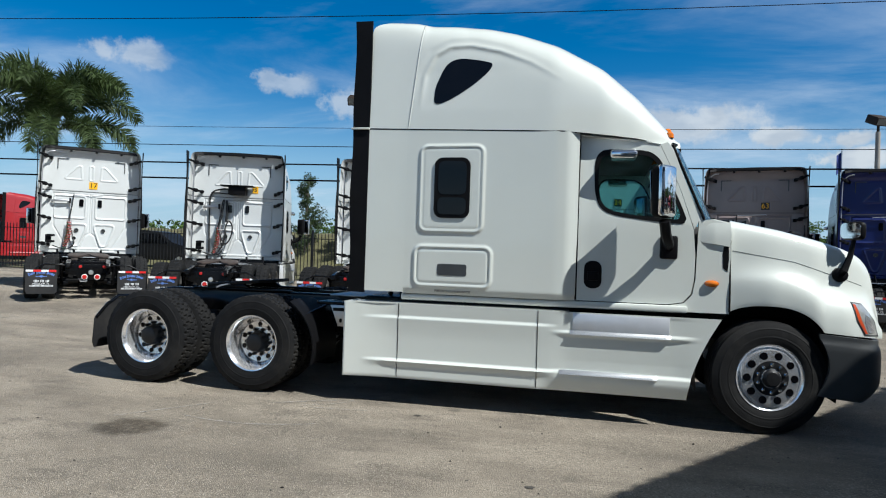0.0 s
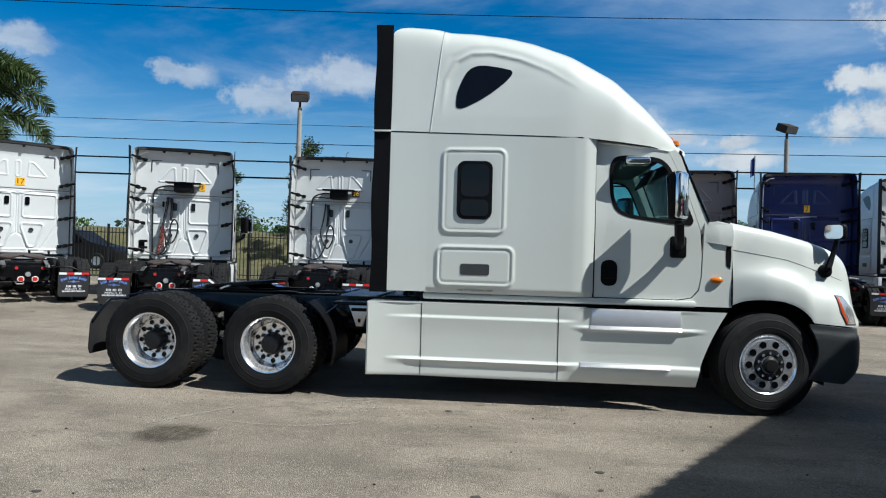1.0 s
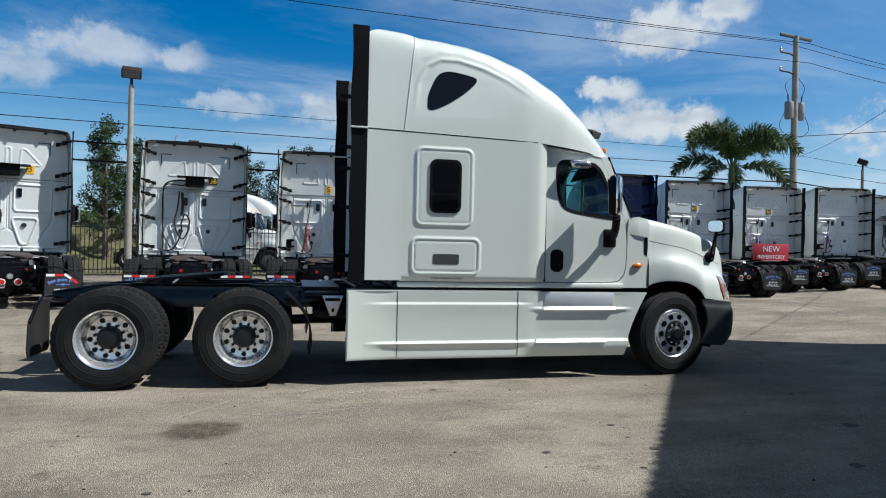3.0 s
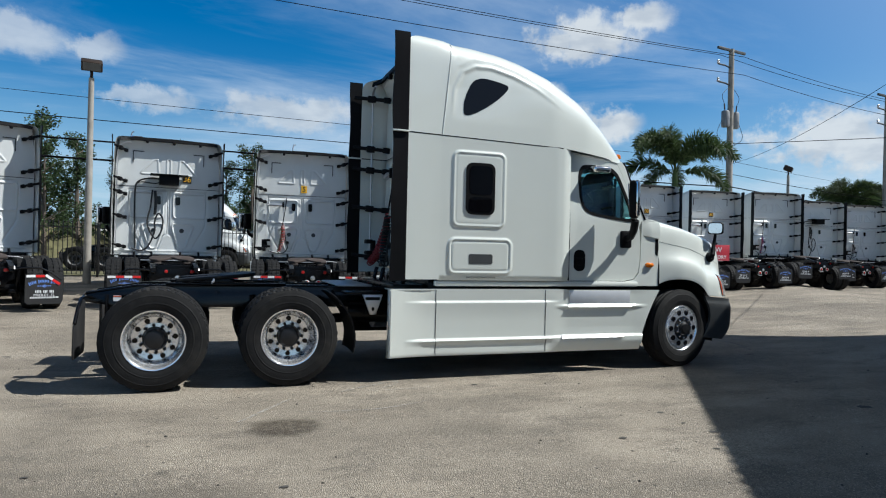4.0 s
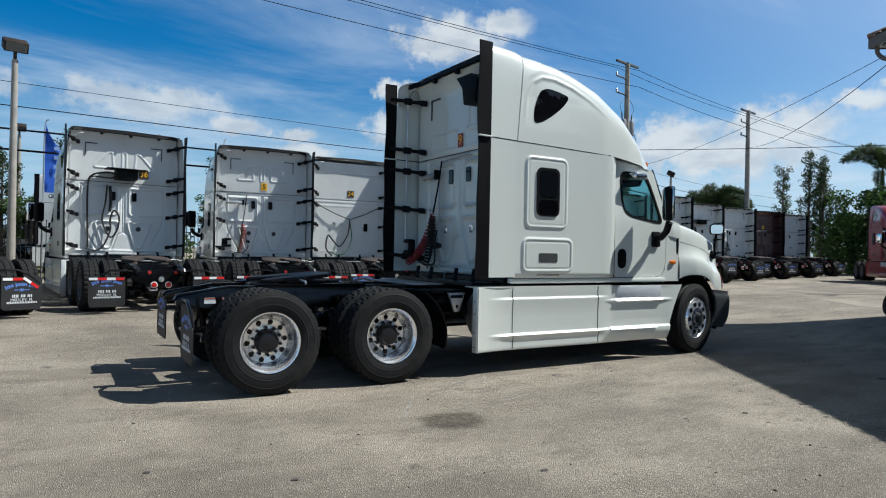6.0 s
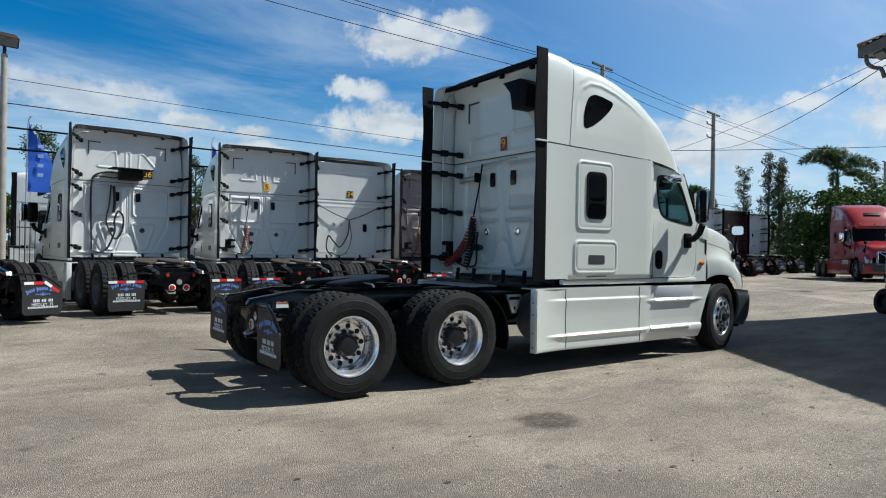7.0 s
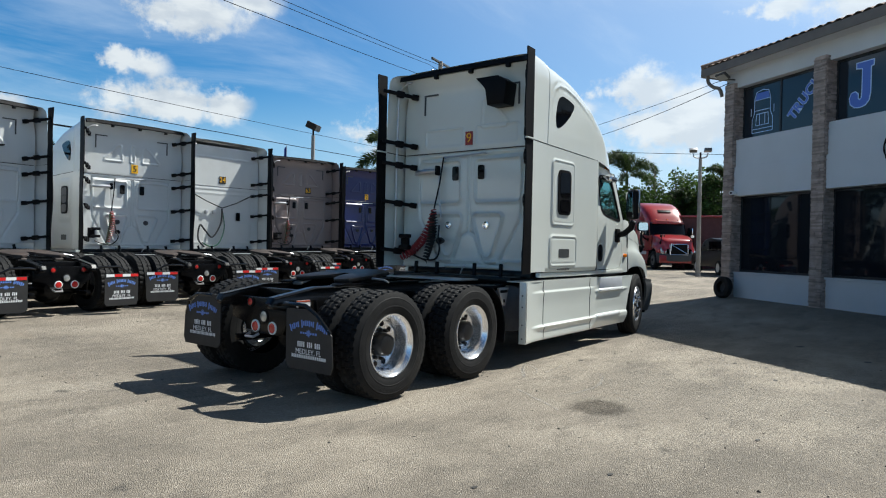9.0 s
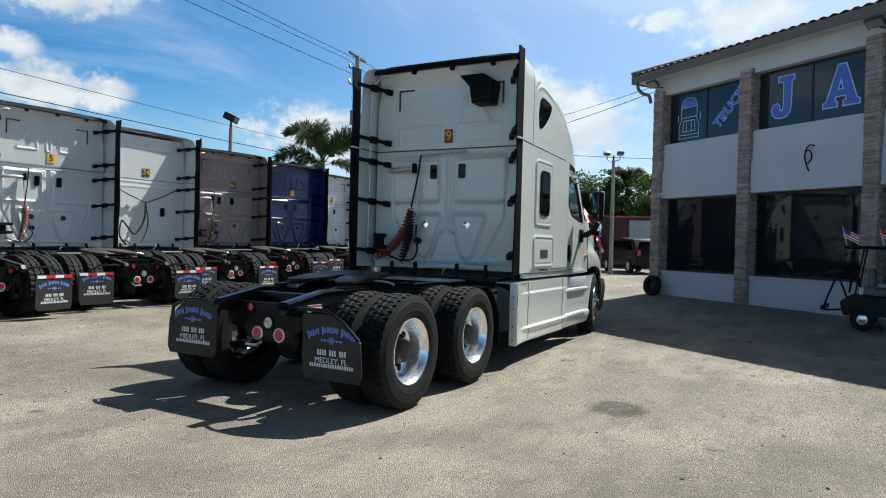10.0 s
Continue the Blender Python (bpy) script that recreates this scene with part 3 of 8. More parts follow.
    return dict(drive_tyre=tyre("drive"), steer_tyre=tyre("steer"), drive_rim=drive, drive_hole=dhole, drive_hub=dhub, steer_rim=steer, steer_hole=shole, steer_hub=shub, drive_nut=dnut, steer_nut=snut)


def wheels_on(root, detail, steer_angle, x_axles=(0.05, 1.37), x_front=6.48, rim_mat=None):
    m = paint_wheels(detail)
    rim_mat = rim_mat or ALU
    first = {}
    spots = []
    for x in x_axles:
        for y, flip in ((-1.115, 0), (-0.78, 0), (1.115, 180), (0.78, 180)):
            spots.append(("drive", pose(x, y, 0.515, 0, random.uniform(0, 36), flip)))
    for y, flip in ((-1.01, 0), (1.01, 180)):
        spots.append(("steer", pose(x_front, y, 0.515, 0, 0, flip + steer_angle)))
    ring = {"drive": (0.191, 0.139), "steer": (0.207, 0.124)}
    for kind, pm in spots:
        # the inner wheel of a pair shows no face
        inner = abs(abs(pm.translation.y) - 0.78) < 0.01
        if kind not in first:
            w = part("wheel", m[kind + "_rim"], rim_mat, root)
            w.matrix_local = pm
            first[kind] = [w, part("tyre", m[kind + "_tyre"], RUBBER, w, angle=20), part("hub", m[kind + "_hub"], HUB, w)]
            hole, nut = part("hand_hole", m[kind + "_hole"], DARK_GLASS, w), part("wheel_nut", m[kind + "_nut"], HUB if kind == "drive" else CHROME, w)
            first[kind] += [hole, nut]
            start = 0
        else:
            w = again("wheel", first[kind][0], root, pm)
            for o in first[kind][1:3]:
                again(o.name.split(".")[0], o, w)
            hole, nut = first[kind][3:]
            start = -1
        if inner or (not detail and kind == "steer"):
            continue
        if detail and kind == "steer":
            part("hub_ring", lathe([(0.158, -0.1440), (0.156, -0.1485), (0.088, -0.1485), (0.086, -0.140)], 32), HUB, w)
        for k in range(10):
            a, c = k * math.pi / 5, (k + 0.5) * math.pi / 5
            ph = Matrix.Translation((ring[kind][0] * math.cos(a), 0, ring[kind][0] * math.sin(a)))
            pn = Matrix.Translation((ring[kind][1] * math.cos(c), 0, ring[kind][1] * math.sin(c)))
            if k == 0 and start == 0:
                hole.matrix_local, nut.matrix_local = ph, pn
            else:
                again("hand_hole", hole, w, ph)
                if detail:
                    again("wheel_nut", nut, w, pn)


def chassis_on(root, detail):
    for s in (-1, 1):
        # tapered frame rail
        part("frame_rail", prism([(-0.70, 0.87), (-0.68, 0.935), (-0.18, 1.015), (7.0, 1.015), (7.0, 0.77), (-0.3, 0.77), (-0.70, 0.84)], s * 0.36, s * 0.435, "y", 0.012), RAIL, root)
        # flange along the top of the rail, turned down at the tail
        fl_ = bmesh.new()
        along = [(0, -0.715), (0.05, -0.68), (0.25, -0.18), (1, 1.9)]
        grid(lambda u, v: (lerp_table(along, u), s * (0.355 + 0.09 * v), lerp_table([(-0.715, 0.885), (-0.68, 0.938), (-0.18, 1.018), (1.9, 1.018)], lerp_table(along, u)) - 0.012 * max(0, v - 0.8) / 0.2), 20, 5, fl_)
        thicken(fl_, 0.010)
        part("rail_flange", fl_, RAIL, root)
        # light bar ends, mudflap hangers
        part("flap_hanger", tube([(-0.62, s * 0.42, 0.88), (-0.66, s * 0.58, 0.905), (-0.66, s * 0.84, 0.905), (-0.66, s * 1.0, 0.825), (-0.66, s * (1.17 if s < 0 else 1.02), 0.68)], 0.018, 8), RAIL, root, smooth=True)
        o = [(0.60, 0.865), (0.90, 0.875), (1.02, 0.82), (1.19, 0.67), (1.21, 0.40), (1.18, 0.335), (0.645, 0.335), (0.60, 0.38)]
        # the left flap hangs nearer the frame and a little higher
        o = [(s * a, b) for a, b in o] if s < 0 else [(a * 1.06 - 0.225, b + 0.05) for a, b in o]
        if not detail:
            o = [(s * a, b) for a, b in ((0.60, 0.79), (1.17, 0.79), (1.20, 0.76), (1.20, 0.33), (1.17, 0.25), (0.645, 0.25), (0.60, 0.29))]
        fl = part("mudflap", prism(o, -0.672, -0.660, "x"), FLAP, root, "black rubber mudflap with worn white and blue print")
        flap_print(fl, s, 0.0 if detail else -0.085)
        if not detail:
            for k in range(4):
                y1 = s * (0.62 + 0.145 * k)
                part("tape", box(-0.682, -0.674, min(y1, y1 + s * 0.14), max(y1, y1 + s * 0.14), 0.735, 0.780), TAPE_RED if k % 2 == (0 if s > 0 else 1) else TAPE_WHITE, fl, smooth=False)
        # quarter fender ahead of the first drive tyre
        f = bmesh.new()
        grid(lambda u, v: (1.34 + 0.74 * math.cos(radians(-14 + 66 * u)), s * (0.60 + 0.62 * v), 0.50 + 0.64 * math.sin(radians(-14 + 66 * u)) - 0.02 * (2 * v - 1) ** 4), 10, 6, f)
        thicken(f, 0.014)
        part("quarter_fender", f, BLACK, root)
        part("fender_bracket", tube([(1.95, s * 0.43, 0.96), (1.95, s * 0.7, 0.90), (1.94, s * 1.15, 0.84)], 0.016, 6), CHASSIS, root)
        # air bags and springs
        for x in (0.0, 1.32):
            part("air_bag", lathe([(0.02, 0.50), (0.11, 0.50), (0.145, 0.55), (0.13, 0.60), (0.145, 0.66), (0.11, 0.72), (0.02, 0.72)], 16, None, (x + 0.28, s * 0.44, 0), "z"), RUBBER, root)
            part("suspension_arm", box(x - 0.45, x + 0.35, s * 0.44 - 0.045, s * 0.44 + 0.045, 0.44, 0.51, 0.012), CHASSIS, root)
            part("shock_absorber", tube([(x - 0.22, s * 0.52, 0.42), (x - 0.30, s * 0.54, 0.92)], 0.035, 8), CHASSIS, root)
        # slider plate under the fifth wheel
        part("slide_rail", box(0.10, 1.40, s * 0.40 - 0.045, s * 0.40 + 0.045, 1.021, 1.045, 0.006), CHASSIS, root)
    for x in (0.0, 1.32):
        part("axle", tube([(x, -0.9, 0.515), (x, -0.3, 0.515), (x, 0.3, 0.515), (x, 0.9, 0.515)], 0.075, 12), CHASSIS, root)
        part("differential", lathe([(0.02, -0.22), (0.14, -0.20), (0.22, -0.05), (0.22, 0.08), (0.12, 0.22), (0.02, 0.25)], 16, None, (x + 0.02, 0, 0.53), "x"), CHASSIS, root)
    part("front_axle", tube([(6.50, -0.85, 0.5), (6.50, -0.6, 0.42), (6.50, 0.6, 0.42), (6.50, 0.85, 0.5)], 0.06, 8), CHASSIS, root)
    for x in (-0.20, 0.62, 1.95, 3.4, 4.6):
        part("cross_member", box(x - 0.05, x + 0.05, -0.36, 0.36, 0.80, 0.985, 0.01), CHASSIS, root)
    part("drive_shaft", tube([(1.5, 0, 0.56), (3.6, 0, 0.66), (5.2, 0, 0.72)], 0.06, 10), CHASSIS, root)
    # rear light panel
    lp = part("light_panel", prism([(-0.30, 0.56), (0.18, 0.56), (0.24, 0.66), (0.46, 0.70), (0.46, 0.915), (-0.46, 0.915), (-0.46, 0.70), (-0.36, 0.66)], -0.50, -0.47, "x", 0.006), CHASSIS, root)
    for y, z, r, mt, lb in ((0.07, 0.628, 0.050, RED_LENS, "round red tail light"), (-0.188, 0.628, 0.050, RED_LENS, "round red tail light"), (-0.058, 0.732, 0.054, CLEAR_LENS, "round clear reversing light"), (0.155, 0.862, 0.036, RED_LENS, "small red marker light"), (-0.325, 0.862, 0.036, RED_LENS, "small red marker light")):
        rg = part("light_ring", lathe([(r + 0.014, -0.500), (r + 0.014, -0.508), (r + 0.002, -0.514), (r, -0.503)], 20, None, (0, y, z), "x"), TAPE_WHITE if r > 0.045 and mt is RED_LENS else BLACK, lp)
        part("tail_light", lathe([(r, -0.502), (r * 0.9, -0.512), (r * 0.5, -0.517), (0.0001, -0.518)], 20, None, (0, y, z), "x"), mt, lp, lb)
    part("plate_bracket", box(-0.512, -0.502, 0.02, 0.20, 0.565, 0.59, 0.004), BUMPER, lp)
    part("tow_hook", tube([(-0.50, 0.16, 0.555), (-0.56, 0.15, 0.53), (-0.56, 0.03, 0.53), (-0.50, 0.02, 0.555)], 0.014, 6), ALU_DULL, lp)
    # fifth wheel: a worn plate with its throat open to the rear, tilted on a saddle
    fw = [(0.18, 0.20), (0.05, 0.33), (0.16, 0.47), (0.60, 0.50), (1.05, 0.42), (1.20, 0.22), (1.22, 0), (1.20, -0.22), (1.05, -0.42), (0.60, -0.50), (0.16, -0.47), (0.05, -0.33), (0.18, -0.20), (0.45, -0.075), (0.66, -0.06), (0.71, 0), (0.66, 0.06), (0.45, 0.075)]
    plate = prism(fw, 1.180, 1.225, "z", 0.010)
    seat = Matrix.Translation((0.64, 0, 1.12)) @ Matrix.Rotation(radians(-5), 4, "Y") @ Matrix.Diagonal((0.76, 0.90, 0.9, 1)) @ Matrix.Translation((-0.64, 0, -1.22))
    plate.transform(seat)
    part("fifth_wheel", plate, GREASE_DARK if detail else GREASE, root, "greasy steel coupling plate")
    for s in (-1, 1):
        part("saddle", prism([(0.42, 1.045), (0.86, 1.045), (0.76, 1.095), (0.52, 1.095)], s * 0.34, s * 0.42, "y", 0.008), CHASSIS, root)
    for s in (-1, 1):
        # worn ramp on each horn
        rp = prism([(0.045, 1.125), (0.055, 1.160), (0.30, 1.190), (0.35, 1.185)], s * 0.25, s * 0.43, "y", 0.006)
        rp.transform(seat)
        part("ramp", rp, WORN_STEEL if detail else GREASE, root, "worn bare steel ramp")
        if detail:
            part("rail_sticker", box(-0.42, -0.22, s * 0.437 - 0.002, s * 0.437 + 0.003, 0.845, 0.905, 0.0), TAPE_WHITE, root, "white and orange sticker", smooth=False)
            part("rail_sticker", box(-0.42, -0.22, s * 0.441 - 0.001, s * 0.441 + 0.002, 0.892, 0.903, 0.0), AMBER_RED, root, smooth=False)
    part("release_handle", tube([(0.60, -0.42, 1.09), (0.60, -0.62, 1.08), (0.58, -0.70, 1.06)], 0.012, 6), ALU_DULL, root)
    # deck plate, tanks and battery box behind the cab
    part("deck_plate", box(1.98, 2.40, -0.60, 0.60, 1.021, 1.040, 0.006), ALU_DULL, root, "dull aluminium deck plate")
    for s in (-1, 1):
        br = part("side_step_bracket", prism([(2.18, 0.955), (2.42, 0.955), (2.40, 0.91), (2.345, 0.73), (2.27, 0.73), (2.205, 0.91)], s * 1.02, s * 1.05, "y", 0.006), ALU_DULL, root, "pointed aluminium step bracket")
        part("bracket_slot", prism(rounded(2.215, 2.385, 0.892, 0.928, 0.012), s * 1.053 - 0.002, s * 1.053 + 0.002, "y"), BLACK, br)
        part("bracket_hole", prism(rounded(2.29, 2.32, 0.77, 0.815, 0.014), s * 1.053 - 0.002, s * 1.053 + 0.002, "y"), BLACK, br)
        part("deck_step", box(2.0, 2.42, min(s * 0.66, s * 1.0), max(s * 0.66, s * 1.0), 0.955, 0.985, 0.008), CHASSIS, root)
        part("fuel_tank", tube([(2.75, s * 0.86, 0.66), (4.35, s * 0.86, 0.66)], 0.30, 20), ALU_DULL, root)
    part("air_tank", tube([(2.1, -0.55, 0.72), (2.7, -0.55, 0.72)], 0.13, 14), CHASSIS, root)
    part("cab_cross_beam", box(2.55, 2.94, -0.98, 0.98, 0.98, 1.07, 0.015), CHASSIS, root)
    for y in (-0.72, -0.30, 0.34, 0.72):
        part("cab_mount", tube([(2.74, y, 1.07), (2.78, y + 0.02, 1.22)], 0.028, 8), CHASSIS, root)
    part("ground_strap", tube([(2.70, -0.18, 1.20), (2.68, -0.14, 1.14), (2.70, -0.10, 1.08)], 0.010, 5), ALU_DULL, root)
    part("rear_underbody", box(2.95, 5.9, -1.05, 1.05, 0.98, 1.13, 0.02), CHASSIS, root)


def flap_print(fl, s, drop=0.0):
    """Print on the rear face of a mudflap: an arc of blue strokes, a star shape, bars for the lines of print."""
    y0, x, low = s * (0.90 if s < 0 or drop else 0.72), -0.6735, drop + (-0.035 if s < 0 else 0.02)
    arch = bmesh.new()
    for k in range(20):
        if k in (5, 13):
            continue
        t = (k - 9.5) / 9.5
        a = -t * 0.42
        yy, zz = y0 - t * 0.235, 0.79 + low - 0.055 * t * t
        h = (0.027, 0.024, 0.029, 0.022)[k % 4] if k not in (0, 6, 14) else 0.038
        box(x - 0.001, x + 0.001, -0.0085, 0.0085, -h, h * 0.8, 0, arch, m=Matrix.Translation((0, yy, zz)) @ Matrix.Rotation(-a * 0.9, 4, "X"))
    tagged(part("arched_print", arch, FLAP_BLUE, fl, smooth=False), kind="stuff")
    sub = bmesh.new()
    for k in (-3, -2, -1, 1, 2, 3):
        box(x - 0.001, x + 0.001, y0 + k * 0.032 - 0.011, y0 + k * 0.032 + 0.011, 0.690 + low, 0.708 + low, 0, sub)
    for a in range(0, 180, 45):
        box(x - 0.0005, x + 0.001, -0.005, 0.005, -0.03, 0.03, 0, sub, m=Matrix.Translation((0, y0, 0.70 + low)) @ Matrix.Rotation(radians(a), 4, "X"))
    tagged(part("emblem_print", sub, FLAP_BLUE, fl, smooth=False), kind="stuff")
    bars = bmesh.new()
    for k in range(12):
        if k not in (3, 7):
            box(x - 0.001, x + 0.001, y0 - 0.15 + k * 0.025, y0 - 0.135 + k * 0.025, 0.575 + low, 0.622 + low, 0, bars)
    tagged(part("number_bar", bars, FLAP_WHITE, fl, smooth=False), kind="stuff")
    lettering("MEDLEY, FL", 0.066, FLAP_WHITE, "town_print", fl, Matrix.Translation((x, y0, 0.532 + low)) @ Euler((radians(90), 0, radians(-90))).to_matrix().to_4x4(), 0.001)
    bars = bmesh.new()
    for k in range(19):
        box(x - 0.001, x + 0.001, y0 - 0.225 + k * 0.0237, y0 - 0.210 + k * 0.0237, 0.475 + low, 0.505 + low, 0, bars)
    tagged(part("bottom_bar", bars, FLAP_WHITE, fl, smooth=False), kind="stuff")


TRAP = lambda s: [(s * 0.255, 3.49), (s * 0.32, 3.49), (s * 0.37, 3.455), (s * 0.62, 3.17), (s * 0.64, 3.12), (s * 0.60, 3.09), (s * 0.23, 3.09), (s * 0.20, 3.12), (s * 0.225, 3.46)]
V_IN = lambda s: [(s * 0.13, 1.90), (s * 0.54, 1.90), (s * 0.58, 1.86), (s * 0.56, 1.78), (s * 0.42, 1.36), (s * 0.37, 1.31), (s * 0.29, 1.31), (s * 0.24, 1.36), (s * 0.10, 1.80), (s * 0.10, 1.87)]
V_OUT = lambda s: [(s * 0.02, 1.66), (s * 0.12, 1.60), (s * 0.24, 1.26), (s * 0.32, 1.20), (s * 0.46, 1.20), (s * 0.55, 1.28), (s * 0.86, 1.85), (s * 0.88, 2.72), (s * 0.02, 2.72)]


def back_relief(y, z, plain=False):
    """Pressed ribs of the sleeper's back wall."""
    h = 0.0
    for s in (-1, 1):
        h += 0.024 * bump_at(sd_round_rect(y * s, z, 0.12, 0.86, 2.06, 2.66, 0.07), 0.030)
        h += 0.030 * bump_at(sd_poly(y, z, V_IN(s)), 0.032)
        if not plain:
            d = sd_poly(y, z, TRAP(s))
            h += 0.013 * bump_at(d + 0.022, 0.036)
        h -= 0.022 * bump_at(sd_poly(y, z, V_OUT(s)), 0.026)
    if plain:
        h += 0.012 * bump_at(sd_poly(y, z, TRAP(-1)), 0.025) + 0.010 * bump_at(sd_round_rect(y, z, 0.10, 0.78, 2.86, 3.12, 0.04), 0.02) + 0.010 * bump_at(sd_round_rect(y, z, -0.80, -0.12, 2.86, 3.12, 0.04), 0.02)
    else:
        d = sd_round_rect(y, z, -0.06, 0.06, 3.08, 3.50, 0.05)
        h += 0.013 * bump_at(d + 0.016, 0.032)
    h -= 0.020 * bump_at(z - SEAM, 0.014)
    h += 0.026 * bump_at(z - 1.24, 0.035)
    return h


def sleeper_on(root, detail, paint, fairings=True, main=False):
    """Sleeper box, raised roof, back wall and gap fairings."""
    X0, X1 = 3.02, 4.66
    cell = 0.013 if detail else 0.04
    for s in (-1, 1):
        def relief(x, z):
            h = 0.0
            d = sd_round_rect(x, z, 3.17, 3.845, 1.75, 2.64, 0.09)
            h += 0.016 * bump_at(d + 0.02, 0.028) + 0.010 * step_at(d + 0.045, 0.02)
            d = sd_round_rect(x, z, 3.13, 3.945, 1.20, 1.63, 0.09)
            h += 0.016 * bump_at(d + 0.02, 0.028) + 0.010 * step_at(d + 0.05, 0.02)
            return h
        bm = grid(lambda u, v: (X0 + (X1 + 0.095 - X0) * u, s * (side_w(X0 + (X1 + 0.095 - X0) * u, 1.6) + relief(X0 + (X1 + 0.095 - X0) * u, 1.13 + (seam_z(X0 + (X1 - X0) * u) - 0.006 - 1.13) * v) - (0.02 * (1 - v * 30) if v < 1 / 30 else 0)), 1.13 + (seam_z(X0 + (X1 - X0) * u) - 0.006 - 1.13) * v), int((X1 - X0) / cell), int(1.65 / cell))
        part("sleeper_side", bm, paint, root, angle=60)
        wf = lambda x, z: side_w(x, 1.6) + 0.012
        fr = part("sleeper_window_frame", skin(rounded(3.335, 3.70, 1.90, 2.505, 0.08), wf, 0.012, 0.03, sgn=s), BLACK, root)
        part("pane", skin(rounded(3.375, 3.665, 2.135, 2.47, 0.06), wf, 0.015, 0.006, sgn=s), DARK_GLASS, fr)
        part("pane", skin(rounded(3.375, 3.665, 1.935, 2.105, 0.05), wf, 0.018, 0.006, sgn=s), DARK_GLASS, fr)
        part("hatch_vent", skin(rounded(3.39, 3.69, 1.325, 1.44, 0.02), wf, 0.002, 0.01, sgn=s), BUMPER, root)
        # side roof window on the raised roof
        rw = smooth_line([(3.295, 0, 3.10), (3.31, 0, 3.24), (3.40, 0, 3.44), (3.50, 0, 3.505), (3.62, 0, 3.51), (3.82, 0, 3.475), (3.875, 0, 3.44), (3.83, 0, 3.365), (3.70, 0, 3.25), (3.53, 0, 3.135), (3.38, 0, 3.062), (3.31, 0, 3.06), (3.295, 0, 3.10)], 4)[:-1]
        part("roof_window", skin([(p.x, p.z) for p in rw], roof_y, 0.004, 0.012, sgn=s), DARK_GLASS, root, "dark tinted roof window")
    # roof shell
    nu, nv = (130, 130) if detail else (24, 24)
    xs = [3.05 + (5.70 - 3.05) * i / nu for i in range(nu + 1)]
    def lean(v):
        return 0.11 * max(0.0, min(1.0, (roof_point(3.0, v).z - 2.80) / 1.05))
    def shell(u, v):
        p = roof_point(3.045 + lean(v) + (5.70 - 3.045 - lean(v)) * u, v)
        p.y -= math.copysign(roof_relief(p.x, p.z), p.y)
        return p
    roof = grid(shell, nu, nv)
    for s in (-1, 1):
        part("roof_seam", tube([(x, s * (side_w(x, 1.6) - 0.003), seam_z(x) - 0.004) for x in (2.63, 2.8, 3.0, 3.3, 3.8, 4.3, 4.6, 4.72)], 0.007, 6), BLACK, root)
    part("raised_roof", roof, paint, root, angle=70)
    def cap(u, v):
        # the top stops short of the side edges
        x0 = 2.61 + 0.25 * step_at(abs(roof_point(2.8, v).y) - 1.09, 0.16)
        return roof_point(x0 + (3.030 + lean(v) - x0) * u, v)
    part("roof_rear_cap", grid(cap, 6, nv), paint, root, angle=50)
    part("roof_gap", tube([roof_point(3.037 + lean(v / 60), v / 60) - Vector((0, 0, 0.006)) for v in range(61)], 0.007, 6), paint, root)
    # marker lights over the windscreen
    for y in (-0.75, -0.35, 0, 0.35, 0.75):
        p = roof_point(5.60, 0.5 + y / 2.2)
        part("marker_light", lathe([(0.04, -0.02), (0.036, 0.02), (0.02, 0.035), (0.0001, 0.038)], 10, None, p, "z"), AMBER, root)
    # back wall
    XB = 2.99
    # rows lie closer where the ribs are fine
    rows = [(0.0, 1.14), (0.60, 3.06), (0.93, 3.53), (1.0, 3.88)]
    def back(u, v):
        z = lerp_table(rows, v)
        y = -1.17 + 2.34 * u
        over = max(0, (z - 3.60) / 0.28) ** 2
        return (XB - back_relief(y, z, main) * (1.35 if main else 1.0) - 0.11 * over, y * (1 - 0.07 * max(0, (z - 3.4) / 0.48)), z)
    bw = grid(back, 180, 150)
    wall = part("back_wall", bw, paint, root, angle=60)
    for s in (-1, 1):
        part("back_window", prism(rounded(s * 0.22 - 0.05, s * 0.22 + 0.05, 2.38, 2.58, 0.025), XB - 0.022, XB - 0.004, "x"), DARK_GLASS, root)
        part("vent_ring", lathe([(0.055, XB - 0.004), (0.052, XB - 0.03), (0.036, XB - 0.032), (0.034, XB - 0.012), (0.0001, XB - 0.012)], 16, None, (0, s * 0.32, 1.745), "x"), CHROME if main else BUMPER, root)
        # corner marks
        part("corner_mark", box(XB - 0.014, XB - 0.001, s * 0.80 - 0.011, s * 0.80 + 0.011, 3.36, 3.63, 0, box(XB - 0.018, XB - 0.001, min(s * 0.56, s * 0.811), max(s * 0.56, s * 0.811), 3.63, 3.652)), BUMPER, root)
    part("wall_seam", tube([(XB - 0.002, -1.15 + 0.23 * k, SEAM) for k in range(11)], 0.0065, 5), BUMPER, root)
    part("grab_bar", tube([(XB - 0.01, 0.40, 2.70), (XB - 0.05, 0.40, 2.715), (XB - 0.05, -0.30, 2.74), (XB - 0.01, -0.30, 2.73)], 0.010, 6), ALU_DULL, root)
    part("sill_step", box(XB - 0.06, XB, -0.62, 0.36, 1.15, 1.20, 0.015), paint, root)
